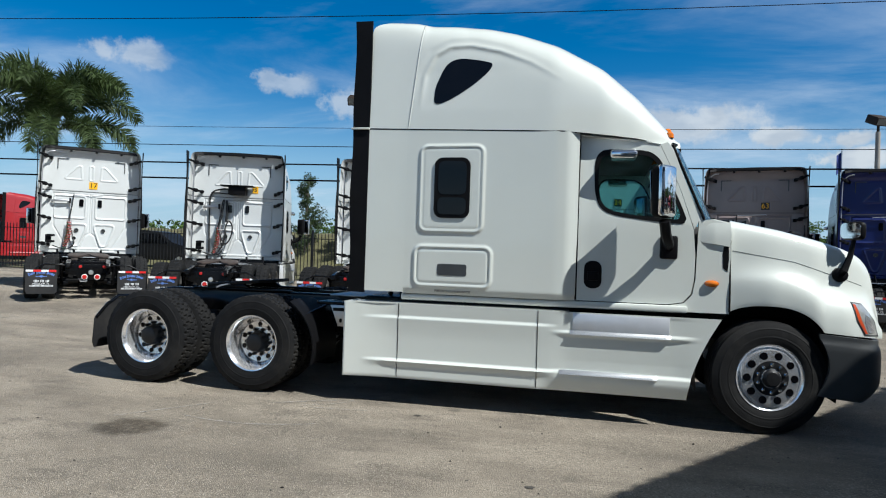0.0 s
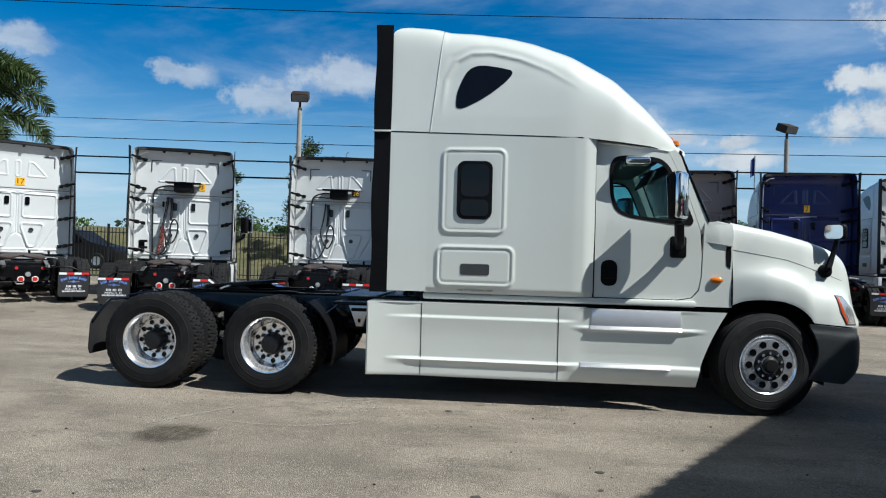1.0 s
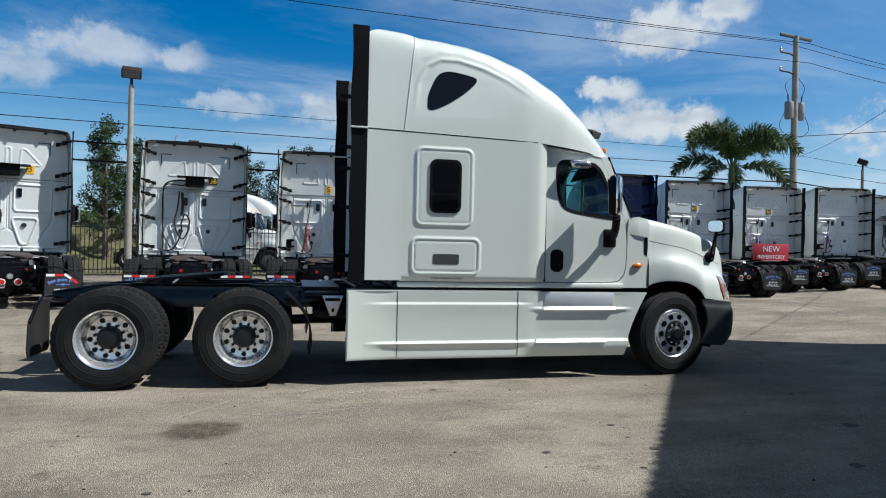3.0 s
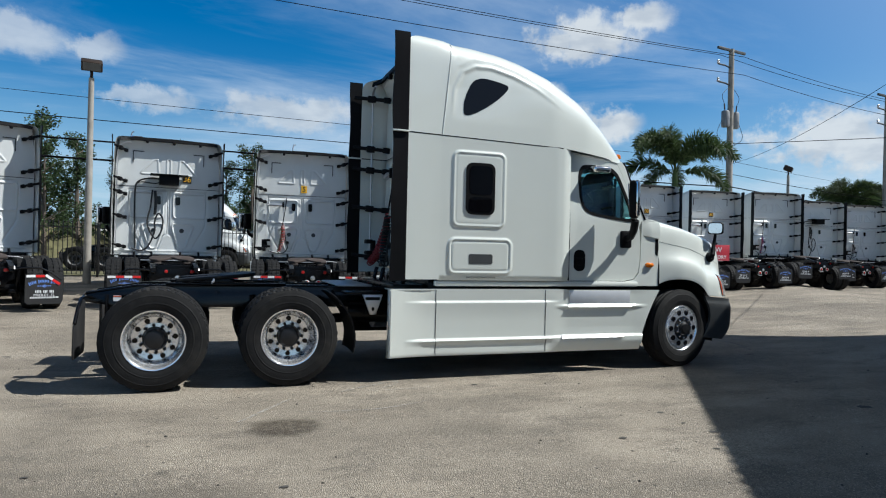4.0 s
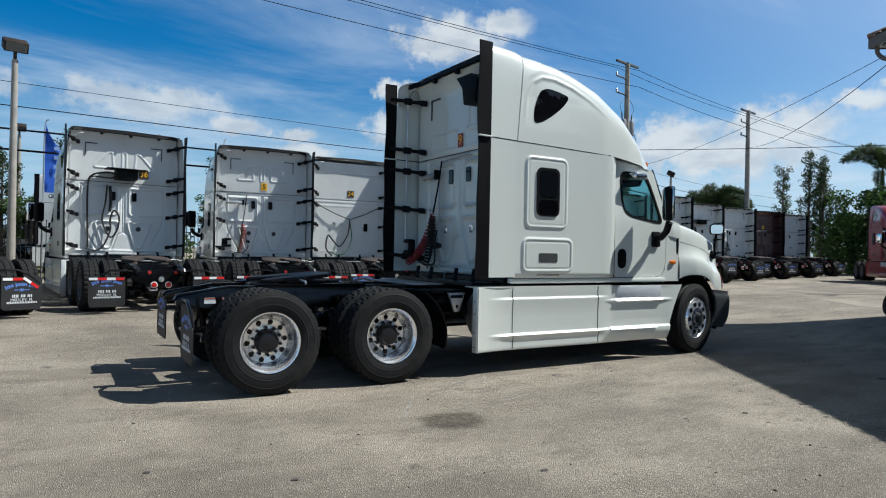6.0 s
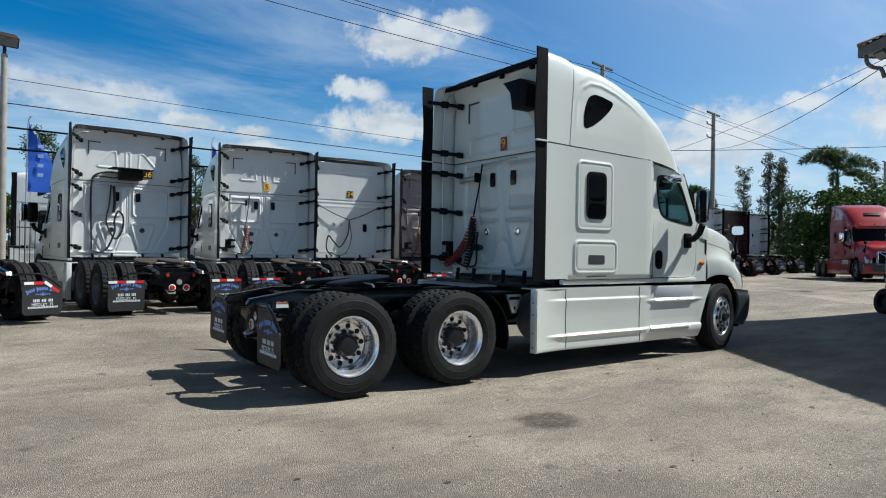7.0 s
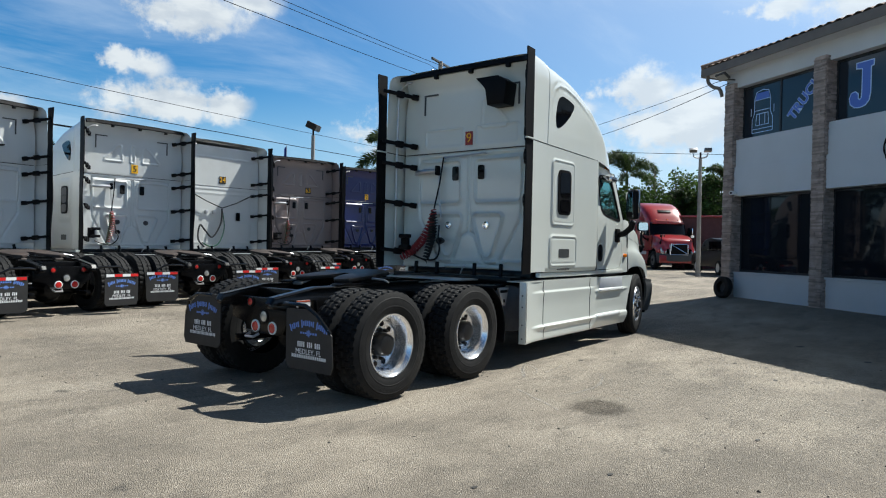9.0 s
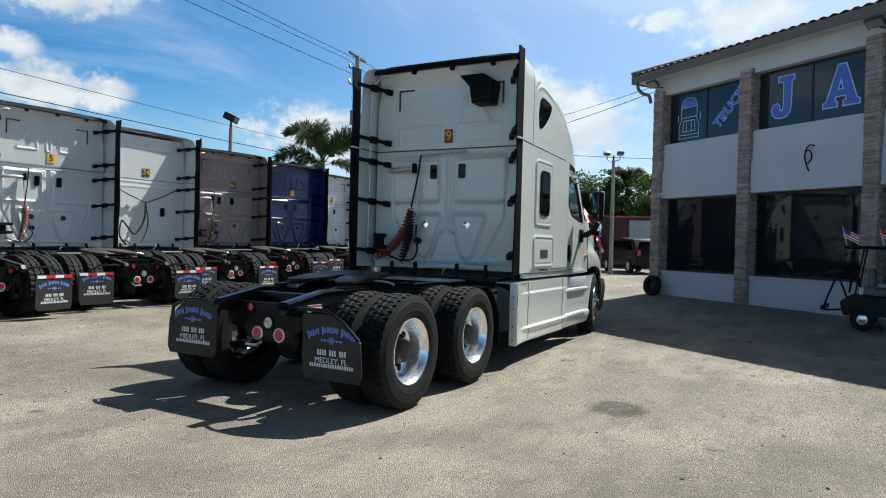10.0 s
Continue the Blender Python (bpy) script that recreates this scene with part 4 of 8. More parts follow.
    # gap fairings at both sides with a rubber edge, and a rubber strip over the top
    if fairings:
        for s in (-1, 1):
            def fair(u, v, o=0.0):
                x = 2.62 + 0.41 * u
                z = 1.14 + (2.798 - 1.14) * v
                return (x, s * (soft_table(SIDE_W, x, 0.05) - o), z)
            f = grid(fair, 8, 30)
            thicken(f, 0.02)
            part("side_fairing", f, paint, root)
            # rubber edge, a little ragged
            def edge(u, v):
                x = 2.445 + 0.18 * u + (0.008 * math.sin(v * 17 + s) if u < 0.1 else 0)
                return (x, s * (1.232 - 0.012 * math.sin(v * 9 + 1) * (1 - u)), 1.12 + (3.92 - 1.12) * v)
            e = grid(edge, 4, 40)
            thicken(e, 0.018)
            part("rubber_edge", e, BLACK, root, "black rubber edge strip")
            if main:
                part("seam_cap", box(2.435, 2.63, s * 1.236 - 0.022, s * 1.236 + 0.014, 2.795, 2.815, 0.004), paint, root)
            for z in (3.66, 2.93, 2.62, 2.06, 1.36):
                bm = bmesh.new()
                a, b = Vector((2.50, s * 1.195, z + 0.03)), Vector((2.975, s * 0.93, z - 0.03))
                d = b - a
                m = Matrix.Translation((a + b) / 2) @ d.to_track_quat("X", "Z").to_matrix().to_4x4()
                box(-d.length / 2, d.length / 2, -0.018, 0.018, -0.026, 0.026, 0.008, bm, m=m)
                box(-0.07, 0.05, -0.03, 0.03, -0.05, 0.045, 0.014, bm, m=m)
                box(d.length / 2 - 0.10, d.length / 2, -0.03, 0.03, -0.04, 0.04, 0.010, bm, m=m)
                part("fairing_bracket", bm, BLACK, root)
        part("drain_tube", tube(smooth_line([(2.74, 0.86, 3.80), (2.74, 0.98, 3.78), (2.75, 1.10, 3.66), (2.76, 1.13, 3.4), (2.76, 1.14, 2.6), (2.76, 1.14, 1.3)], 6), 0.016, 8), ALU_DULL, root)
        st = bmesh.new()
        grid(lambda u, v: (2.825 + 0.02 * u - 0.10 * max(0, abs(2 * v - 1) - 0.86) / 0.14, -1.08 + 2.16 * v, 3.880 + 0.062 * u + 0.014 * math.sin(math.pi * v) - 0.03 * max(0, abs(2 * v - 1) - 0.86) / 0.14), 3, 40, st)
        thicken(st, 0.03)
        part("top_rubber_strip", st, BLACK, root)
        for y in (-0.7, -0.1, 0.5):
            part("strip_clip", box(2.82, 2.88, y - 0.03, y + 0.03, 3.83, 3.89, 0.01), BLACK, root)
    part("sleeper_floor", box(3.02, 5.8, -1.1, 1.1, 1.135, 1.17), INTERIOR, root, smooth=False)
    part("bulkhead", box(4.60, 4.63, -1.1, 1.1, 1.17, 2.75), INTERIOR, root, smooth=False)


def extras_on(root, boxes, tag, main=False):
    XB = 2.99
    if boxes == "duct":
        bm = prism([(-0.76, 3.62), (-0.62, 3.71), (-0.27, 3.71), (-0.44, 3.55), (-0.46, 3.33), (-0.72, 3.33)], 2.72, XB - 0.002, "x", 0.01)
        part("air_duct", bm, BLACK, root, "black plastic air duct")
    if boxes == "cooler":
        bm = box(2.62, XB - 0.03, -0.22, 0.22, 2.845, 3.065, 0.015)
        box(2.55, XB - 0.03, -0.42, 0.42, 3.065, 3.09, 0.006, bm)
        part("cooling_unit", bm, BLACK, root, "black cooling unit on the sleeper wall")
    if tag:
        y = -0.0 if len(tag) == 1 and main else (-0.05 if boxes != "cooler" else -0.42)
        y = -0.27 if tag == "63" else y
        zt = 2.965 if boxes != "cooler" else 3.02
        w = (0.062 if main else 0.075) if len(tag) == 1 else 0.10
        tg = part("number_tag", box(XB - 0.012, XB - 0.006, y - w, y + w, zt - 0.095, zt + 0.095, 0.0), TAG_RED if main else TAG if len(tag) == 1 or tag == "17" else TAG_DARK, root, "small red and yellow number tag" if main else "small yellow and black number tag")
        lettering(tag, 0.19, TAG if main else TAG_DARK if len(tag) == 1 or tag == "17" else TAG, "tag_number", tg, Matrix.Translation((XB - 0.014, y, zt)) @ Euler((radians(90), 0, radians(-90))).to_matrix().to_4x4(), 0.002)


def lines_on(root, kind):
    """Coiled air lines that hang from a pole on the back wall, and the plugs."""
    part("hose_pole", tube([(2.95, 0.49, 2.50), (2.93, 0.47, 2.2), (2.92, 0.42, 1.85)], 0.012, 6), ALU_DULL, root)
    part("hose_spring", tube([(2.93, 0.40, 2.72), (2.90, 0.44, 2.35), (2.86, 0.50, 1.98)], 0.012, 6), BLACK, root)
    arm = part("hose_arm", tube([(2.94, 0.90, 2.50), (2.90, 0.86, 2.51), (2.89, 0.70, 2.52), (2.90, 0.50, 2.525)], lambda t: 0.034 - 0.006 * math.sin(8 * t), 10), ALU_DULL, root)
    part("arm_clamp", box(2.86, 2.95, 0.465, 0.51, 2.46, 2.60, 0.015), BLACK, arm)
    cols = {"main": (HOSE_RED, HOSE_BLACK, HOSE_RED, HOSE_BLACK), "mixed": (HOSE_RED, HOSE_GREEN), "blue": (HOSE_BLUE, HOSE_RED), "black": (HOSE_BLACK, HOSE_BLACK)}[kind]
    a = Vector((2.86, 0.50, 1.97))
    for k, mt in enumerate(cols):
        pts = []
        # the odd ones hang straight down, the others swing out to the couplings
        mid, b = (Vector((2.83, 0.44, 1.66)), Vector((2.82, 0.60, 1.27))) if k % 2 or kind != "main" else (Vector((2.83, 0.56 + 0.02 * k, 1.46)), Vector((2.72, 0.97, 1.30)))
        turns, n = 17, 17 * 9
        for i in range(n + 1):
            t = i / n
            p = a.lerp(mid, t).lerp(mid.lerp(b, t), t) + Vector((0, 0.01 * k, -0.02 * k))
            th = 2 * math.pi * turns * t + k * 2
            r = 0.036 + 0.022 * math.sin(math.pi * t)
            d = (mid.lerp(b, t) - a.lerp(mid, t)).normalized()
            e1 = d.cross(Vector((1, 0, 0))).normalized()
            e2 = d.cross(e1)
            pts.append(p + (e1 * math.cos(th) + e2 * math.sin(th)) * r)
        part("coiled_hose", tube(pts, 0.009, 6), mt, root)
    part("power_cable", tube(smooth_line([(2.88, 0.42, 1.74), (2.84, 0.40, 1.55), (2.82, 0.36, 1.40), (2.86, 0.46, 1.26), (2.84, 0.66, 1.25), (2.80, 0.86, 1.32)], 8), 0.014, 6), HOSE_BLACK, root)
    part("plug", lathe([(0.05, -0.05), (0.05, 0.0), (0.03, 0.06), (0.0001, 0.06)], 10, None, (2.86, 0.37, 1.52), "x"), HOSE_BLACK, root)
    part("gladhand_bracket", box(2.74, 2.79, 0.88, 1.02, 1.38, 1.60, 0.012), BLACK, root)
    for z in (1.42, 1.58):
        part("gladhand", box(2.64, 2.73, 0.80, 0.98, z - 0.03, z + 0.03, 0.015), BLACK, root)


def cab_on(root, detail, paint, glass=True):
    """Doors, cowl, windscreen, bonnet, bumper, mirrors and the inside."""
    surf = side_w
    for s in (-1, 1):
        door_o = [(4.765, 1.135), (5.60, 1.135), (5.74, 1.16), (5.81, 1.24), (5.835, 1.38), (5.84, 1.60), (5.82, 1.84), (5.70, 2.20), (5.60, 2.44), (5.50, 2.655), (5.30, 2.695), (4.765, 2.74)]
        win = smooth_line([(4.855, 0, 2.20), (4.85, 0, 2.44), (4.89, 0, 2.545), (4.99, 0, 2.575), (5.25, 0, 2.565), (5.36, 0, 2.52), (5.44, 0, 2.40), (5.60, 0, 2.02), (5.61, 0, 1.945), (5.56, 0, 1.92), (5.3, 0, 1.945), (5.02, 0, 1.985), (4.90, 0, 2.06), (4.855, 0, 2.20)], 3)[:-1]
        win = [(p.x + 0.075 + 0.025 * (p.x - 4.85) / 0.75, p.z) for p in win]
        d = part("door", skin(door_o, surf, 0.0, 0.045, 0.1, win, s), paint, root, angle=50)
        big = [(5.26 + (x - 5.26) * 1.07, 2.23 + (z - 2.23) * 1.085) for x, z in win]
        small = [(5.26 + (x - 5.26) * 0.955, 2.23 + (z - 2.23) * 0.95) for x, z in win]
        part("window_seal", skin(big, surf, 0.004, 0.02, 0.3, small, s), BLACK, d)
        if glass:
            g = part("window_glass", skin(win, surf, -0.015, 0.004, 0.3, None, s), CAB_GLASS, d, "lightly tinted door glass")
            g.visible_shadow = False
        else:
            part("window_glass", skin(win, surf, -0.015, 0.004, 0.3, None, s), DARK_GLASS, d)
        hd = part("handle_recess", skin(rounded(4.83, 4.995, 1.255, 1.52, 0.07), surf, 0.006, 0.012, 0.3, None, s), BLACK, d)
        part("handle", box(4.86, 4.965, s * 1.15 - 0.012, s * 1.15 + 0.012, 1.33, 1.42, 0.01), BLACK, hd)
        # drip rail and post behind the door
        part("rain_gutter", tube([(x, s * (side_w(x, 2.72) + 0.006), seam_z(x) - 0.012) for x in (4.70, 5.0, 5.3, 5.5)], 0.010, 6), paint, root)
        part("door_gap", tube([(4.755, s * (side_w(4.76, z) - 0.004), z) for z in (1.14, 1.6, 2.0, 2.4, 2.70)], 0.010, 6), BLACK, root)
        # A post
        part("windscreen_post", skin([(5.505, 2.655), (5.57, 2.675), (5.625, 2.61), (5.70, 2.40), (5.80, 2.15), (5.905, 1.93), (5.865, 1.925), (5.825, 1.845), (5.705, 2.20), (5.605, 2.44)], surf, -0.002, 0.06, 0.06, None, s), paint, root)
        # cowl behind the bonnet with its side marker
        cowl = [(5.62, 1.07), (6.145, 1.07), (6.14, 1.42), (6.15, 1.60), (6.14, 1.90), (5.98, 1.94), (5.865, 1.93), (5.853, 1.60), (5.847, 1.38), (5.823, 1.235), (5.75, 1.152), (5.62, 1.127)]
        part("cowl_side", skin(cowl, surf, 0.0, 0.05, 0.08, None, s), paint, root)
        # black patch put in for the shade on the cowl beside the bonnet gap
        part("intake", skin([(6.085, 1.49), (6.125, 1.46), (6.135, 1.58), (6.13, 1.69), (6.085, 1.69), (6.08, 1.62)], surf, 0.003, 0.05, 0.3, None, s), BLACK, root)
        part("cowl_scoop", skin([(5.875, 1.925), (5.872, 1.75), (5.90, 1.725), (6.02, 1.71), (6.14, 1.69), (6.15, 1.80), (6.14, 1.915), (6.0, 1.945)], lambda x, z: surf(x, z) - 0.012 + 0.030 * math.sin(math.pi / 2 * min(1, max(0, (1.96 - z) / 0.20))) * min(1, 0.35 + (x - 5.87) / 0.2), 0.0, 0.05, 0.03, None, s), paint, root)
        part("side_marker", lathe([(0.060, 0.0), (0.055, s * 0.02), (0.03, s * 0.032), (0.0001, s * 0.034)], 18, None, (0, 0, 0), "y"), AMBER, root, "amber side marker light").matrix_local = Matrix.Translation((5.99, s * (side_w(5.99, 1.35) + 0.004), 1.345)) @ Matrix.Diagonal((1.1, 1, 0.55, 1))
        # door mirror: tall housing on a lower arm and an upper stay
        mm = Matrix.Translation((5.52, s * 1.42, 2.16)) @ Matrix.Rotation(s * radians(38), 4, "Z")
        mh = part("mirror", box(-0.07, 0.05, -0.12, 0.12, -0.235, 0.235, 0.045, seg=3), BLACK, root, "tall black door mirror")
        mh.matrix_local = mm
        part("mirror_cover", box(-0.012, 0.058, -0.116, 0.116, -0.222, 0.238, 0.03, seg=3), CHROME, mh, "chrome mirror cover")
        part("mirror_glass", box(-0.076, -0.070, -0.10, 0.10, -0.20, 0.20, 0.002, m=Matrix.Rotation(radians(-3), 4, "Y")), MIRROR, mh)
        part("mirror_arm", tube([(5.53, s * 1.42, 1.90), (5.55, s * 1.36, 1.78), (5.59, s * 1.24, 1.70), (5.60, s * 1.12, 1.68)], 0.048, 8), BLACK, root)
        part("mirror_mount", box(5.52, 5.68, s * 1.12 - 0.035, s * 1.12 + 0.035, 1.56, 1.78, 0.022), BLACK, root)
        part("down_mirror", box(5.04, 5.29, s * 1.16 - 0.09, s * 1.16 + 0.09, 2.49, 2.58, 0.035, seg=3), CHROME, root, "small chrome look-down mirror")
        # bonnet mirror
        hm = part("bonnet_mirror", box(-0.035, 0.055, -0.105, 0.105, -0.085, 0.085, 0.045, seg=4), BLACK, root, "black bonnet mirror")
        hm.matrix_local = Matrix.Translation((7.20, s * 0.95, 1.87)) @ Matrix.Rotation(-s * radians(42), 4, "Z")
        gl = prism(rounded(-0.088, 0.088, -0.070, 0.070, 0.04), -0.042, -0.036, "x")
        part("mirror_glass", gl, CHROME, hm)
        part("bonnet_mirror_arm", tube([(7.22, s * 0.93, 1.80), (7.19, s * 0.93, 1.64), (7.12, s * (bonnet_w(7.10, 1.47) + 0.05), 1.50), (7.10, s * (bonnet_w(7.10, 1.47) + 0.01), 1.47)], lambda t: 0.018 + 0.024 * t, 8), BLACK, root)
        part("arm_foot", lathe([(0.07, 0), (0.065, s * 0.05), (0.02, s * 0.07)], 12, None, (7.10, s * (bonnet_w(7.10, 1.465) - 0.012), 1.465), "y"), BLACK, root)
        # headlight
        hp = [(7.19, 1.22), (7.29, 1.205), (7.40, 1.06), (7.435, 0.93), (7.31, 0.935), (7.23, 1.06)]
        part("headlight_seal", skin([(7.31 + (x - 7.31) * 1.10, 1.07 + (z - 1.07) * 1.07) for x, z in hp], lambda x, z: bonnet_w(x, z), 0.003, 0.03, 0.05, None, s), BUMPER, root)
        lamp = part("headlight", skin(hp, lambda x, z: bonnet_w(x, z), 0.008, 0.03, 0.05, None, s), CLEAR_LENS, root, "clear headlight with bright reflector")
        part("reflector", skin([(7.31, 1.12), (7.35, 1.09), (7.40, 0.98), (7.39, 0.95), (7.345, 0.955), (7.305, 1.05)], lambda x, z: bonnet_w(x, z), 0.011, 0.02, 0.05, None, s), ALU, lamp)
        part("turn_lens", skin([(7.195, 1.21), (7.222, 1.205), (7.268, 1.07), (7.335, 0.945), (7.312, 0.945), (7.238, 1.06)], lambda x, z: bonnet_w(x, z), 0.012, 0.03, 0.05, None, s), AMBER_RED, root)
    # windscreen
    def screen(u, v):
        c = 1 - (2 * v - 1) ** 2
        return (5.615 + 0.295 * u + (0.15 + 0.06 * u) * c ** 0.8, (2 * v - 1) * (side_w(5.7, 2.62 - 0.70 * u) - 0.012), 2.655 - 0.72 * u + 0.03 * c)
    ws = grid(screen, 8, 24)
    for s in (0, 1):
        part("screen_rubber", tube([screen(k / 8, s) for k in range(9)], 0.014, 6), BLACK, root)
    part("screen_rubber", tube([Vector(screen(0.0, k / 16)) + Vector((0.004, 0, 0.004)) for k in range(17)], 0.014, 6), BLACK, root)
    w = part("windscreen", ws, CAB_GLASS if glass else DARK_GLASS, root)
    w.visible_shadow = False
    # bonnet with wings, the arch cut out
    nu, nv = (60, 72) if detail else (20, 26)

    def bonnet(u, v):
        x = 6.155 + (7.50 - 6.155) * u
        return bonnet_point(x, v)
    part("bonnet", grid(bonnet, nu, nv), paint, root, angle=70)
    for s in (-1, 1):
        part("bonnet_seam", tube([(x, s * (bonnet_w(x, lerp_table([(6.15, 1.66), (6.7, 1.57), (7.35, 1.36)], x)) + 0.001), lerp_table([(6.15, 1.66), (6.7, 1.57), (7.35, 1.36)], x)) for x in [6.17 + 0.06 * k for k in range(20)]], 0.0022, 4), BUMPER, root)
    part("bonnet_gap", tube([bonnet(0.002, v / 30) + Vector((-0.008, 0, -0.004)) for v in range(31)], 0.0085, 6), BLACK, root)
    part("front_panel", box(7.26, 7.40, -0.60, 0.60, 0.62, 1.22, 0.04), BLACK, root)
    part("grille", box(7.46, 7.49, -0.55, 0.55, 0.75, 1.40, 0.01), ALU_DULL, root)
    # wheel arch liner
    for s in (-1, 1):
        lin = grid(lambda u, v: (6.47 + 0.60 * math.cos(radians(-12 + 204 * u)), s * (0.55 + 0.53 * v), 0.47 + 0.72 * math.sin(radians(-12 + 204 * u))), 20, 2)
        part("wheel_arch", lin, BLACK, root)
    # bumper wraps round, dark grey
    def bump_fn(u, v):
        # from the right arch round the nose to the left arch; the edge follows the arch, a lip runs under the top
        a = math.pi * (u - 0.5)
        c = abs(math.cos(a)) ** 0.35 if abs(u - 0.5) < 0.4999 else 0.0
        y = 1.125 * math.copysign(abs(math.sin(a)) ** 0.5, a)
        x0 = 6.90 + 0.09 * math.sin(math.pi * min(1, v * 1.05))
        z1 = 0.935 - 0.05 * c
        z = 0.335 + (z1 - 0.335) * v
        lip = 0.018 * step_at(v - 0.83, 0.06) + 0.012 * bump_at(v - 0.86, 0.05)
        tuck = 0.12 * max(0, (0.35 - v) / 0.35) ** 2
        x = x0 + (7.50 + lip - tuck - x0) * c
        return (x, math.copysign(abs(y) * (1 - 0.05 * (1 - v) ** 1.4) + lip * abs(math.sin(a)), y), z + 0.04 * (1 - v) * max(0, 1 - c * 1.3))
    b = grid(bump_fn, 56, 22)
    thicken(b, 0.04)
    part("bumper", b, BUMPER, root, "dark grey plastic bumper")
    part("radiator", box(6.2, 7.25, -0.42, 0.42, 0.55, 1.5, 0.03), BLACK, root)
    if detail:
        part("dashboard", box(5.62, 6.05, -1.0, 1.0, 1.35, 1.88, 0.06), INTERIOR, root)
        part("steering_wheel", tube([Vector((5.45 + 0.10 * math.sin(a), 0.55 + 0.23 * math.cos(a), 1.82 + 0.21 * math.sin(a))) for a in [k * math.pi / 12 for k in range(25)]], 0.016, 6), BLACK, root)
        part("headliner", box(4.66, 5.50, -0.98, 0.98, 2.60, 2.63, 0.01), INTERIOR, root)
        for y in (-0.50, 0.50):
            part("sun_visor", box(-0.012, 0.012, -0.38, 0.38, -0.10, 0.10, 0.01, m=Matrix.Translation((5.58, y, 2.53)) @ Matrix.Rotation(radians(30), 4, "Y")), INTERIOR, root)
        part("seat_belt", tube([(4.70, -0.95, 2.55), (4.70, -0.96, 2.0), (4.72, -0.95, 1.5)], 0.03, 6), INTERIOR, root)
        for y in (-0.62, 0.58):
            part("headrest", box(4.70, 4.80, y - 0.15, y + 0.15, 2.32, 2.52, 0.04), SEAT, root)
            sb = box(4.74, 5.22, y - 0.25, y + 0.25, 1.50, 1.64, 0.05)
            box(4.72, 4.84, y - 0.25, y + 0.25, 1.62, 2.30, 0.05, sb, m=Matrix.Translation((4.75, 0, 1.6)) @ Matrix.Rotation(radians(-6), 4, "Y") @ Matrix.Translation((-4.75, 0, -1.6)))
            part("seat", sb, SEAT, root, "grey cloth cab seat")
            part("seat_base", box(4.82, 5.15, y - 0.18, y + 0.18, 1.17, 1.50, 0.03), INTERIOR, root)


def bonnet_dims(x):
    wd = soft_table([(6.15, 1.095), (6.5, 1.14), (6.9, 1.135), (7.15, 1.07), (7.3, 0.99), (7.43, 0.90), (7.50, 0.82)], x, 0.05)
    q = abs(x - 6.47) / 0.575
    arch = 0.47 + 0.69 * max(0.0, 1 - q ** 2.5) ** (1 / 2.5)
    z0 = max(0.945 - 0.09 * max(0, x - 6.95), arch) if x > 6.4 else max(1.07, arch)
    h = soft_table([(6.15, 1.95), (6.6, 1.865), (7.0, 1.765), (7.2, 1.70), (7.32, 1.645), (7.40, 1.56), (7.45, 1.42), (7.48, 1.25), (7.50, 1.10)], x, 0.03)
    return wd, z0, h


def bonnet_half(x):
    """Half section of the bonnet as (y, z) from the wing's lower edge to the middle."""
    wd, z0, h = bonnet_dims(x)
    d = h - z0
    k = lerp_table([(6.15, 0.45), (6.5, 1.05), (7.0, 1.6), (7.5, 1.2)], x)
    ctl = [(wd - 0.004, z0), (wd, z0 + 0.06 * d), (wd - 0.002, z0 + 0.20 * d), (wd - 0.018 * k, z0 + 0.32 * d), (wd - 0.058 * k, z0 + 0.43 * d), (wd - 0.084 * k, z0 + 0.55 * d), (wd - 0.098 * k, z0 + 0.74 * d), (wd - 0.10 * k - 0.014, z0 + 0.87 * d), (wd - 0.10 * k - 0.050, z0 + 0.955 * d), (wd - 0.10 * k - 0.16, h), (wd * 0.40, h + 0.02), (0, h + 0.03)]
    return [(q.x, q.y) for q in smooth_line([(a, b, 0) for a, b in ctl], 5)]


def bonnet_point(x, v):
    pts = bonnet_half(x)
    t = (2 * v if v <= 0.5 else 2 - 2 * v) * (len(pts) - 1)
    i = min(int(t), len(pts) - 2)
    f = t - i
    y = pts[i][0] + (pts[i + 1][0] - pts[i][0]) * f
    z = pts[i][1] + (pts[i + 1][1] - pts[i][1]) * f
    return Vector((x, -y if v <= 0.5 else y, z))


def bonnet_w(x, z):
    pts = bonnet_half(min(x, 7.43))
    for (ya, za), (yb, zb) in zip(pts, pts[1:]):
        if za <= z <= zb:
            return ya + (yb - ya) * (z - za) / max(1e-6, zb - za)
    return pts[0][0] if z < pts[0][1] else pts[-1][0]


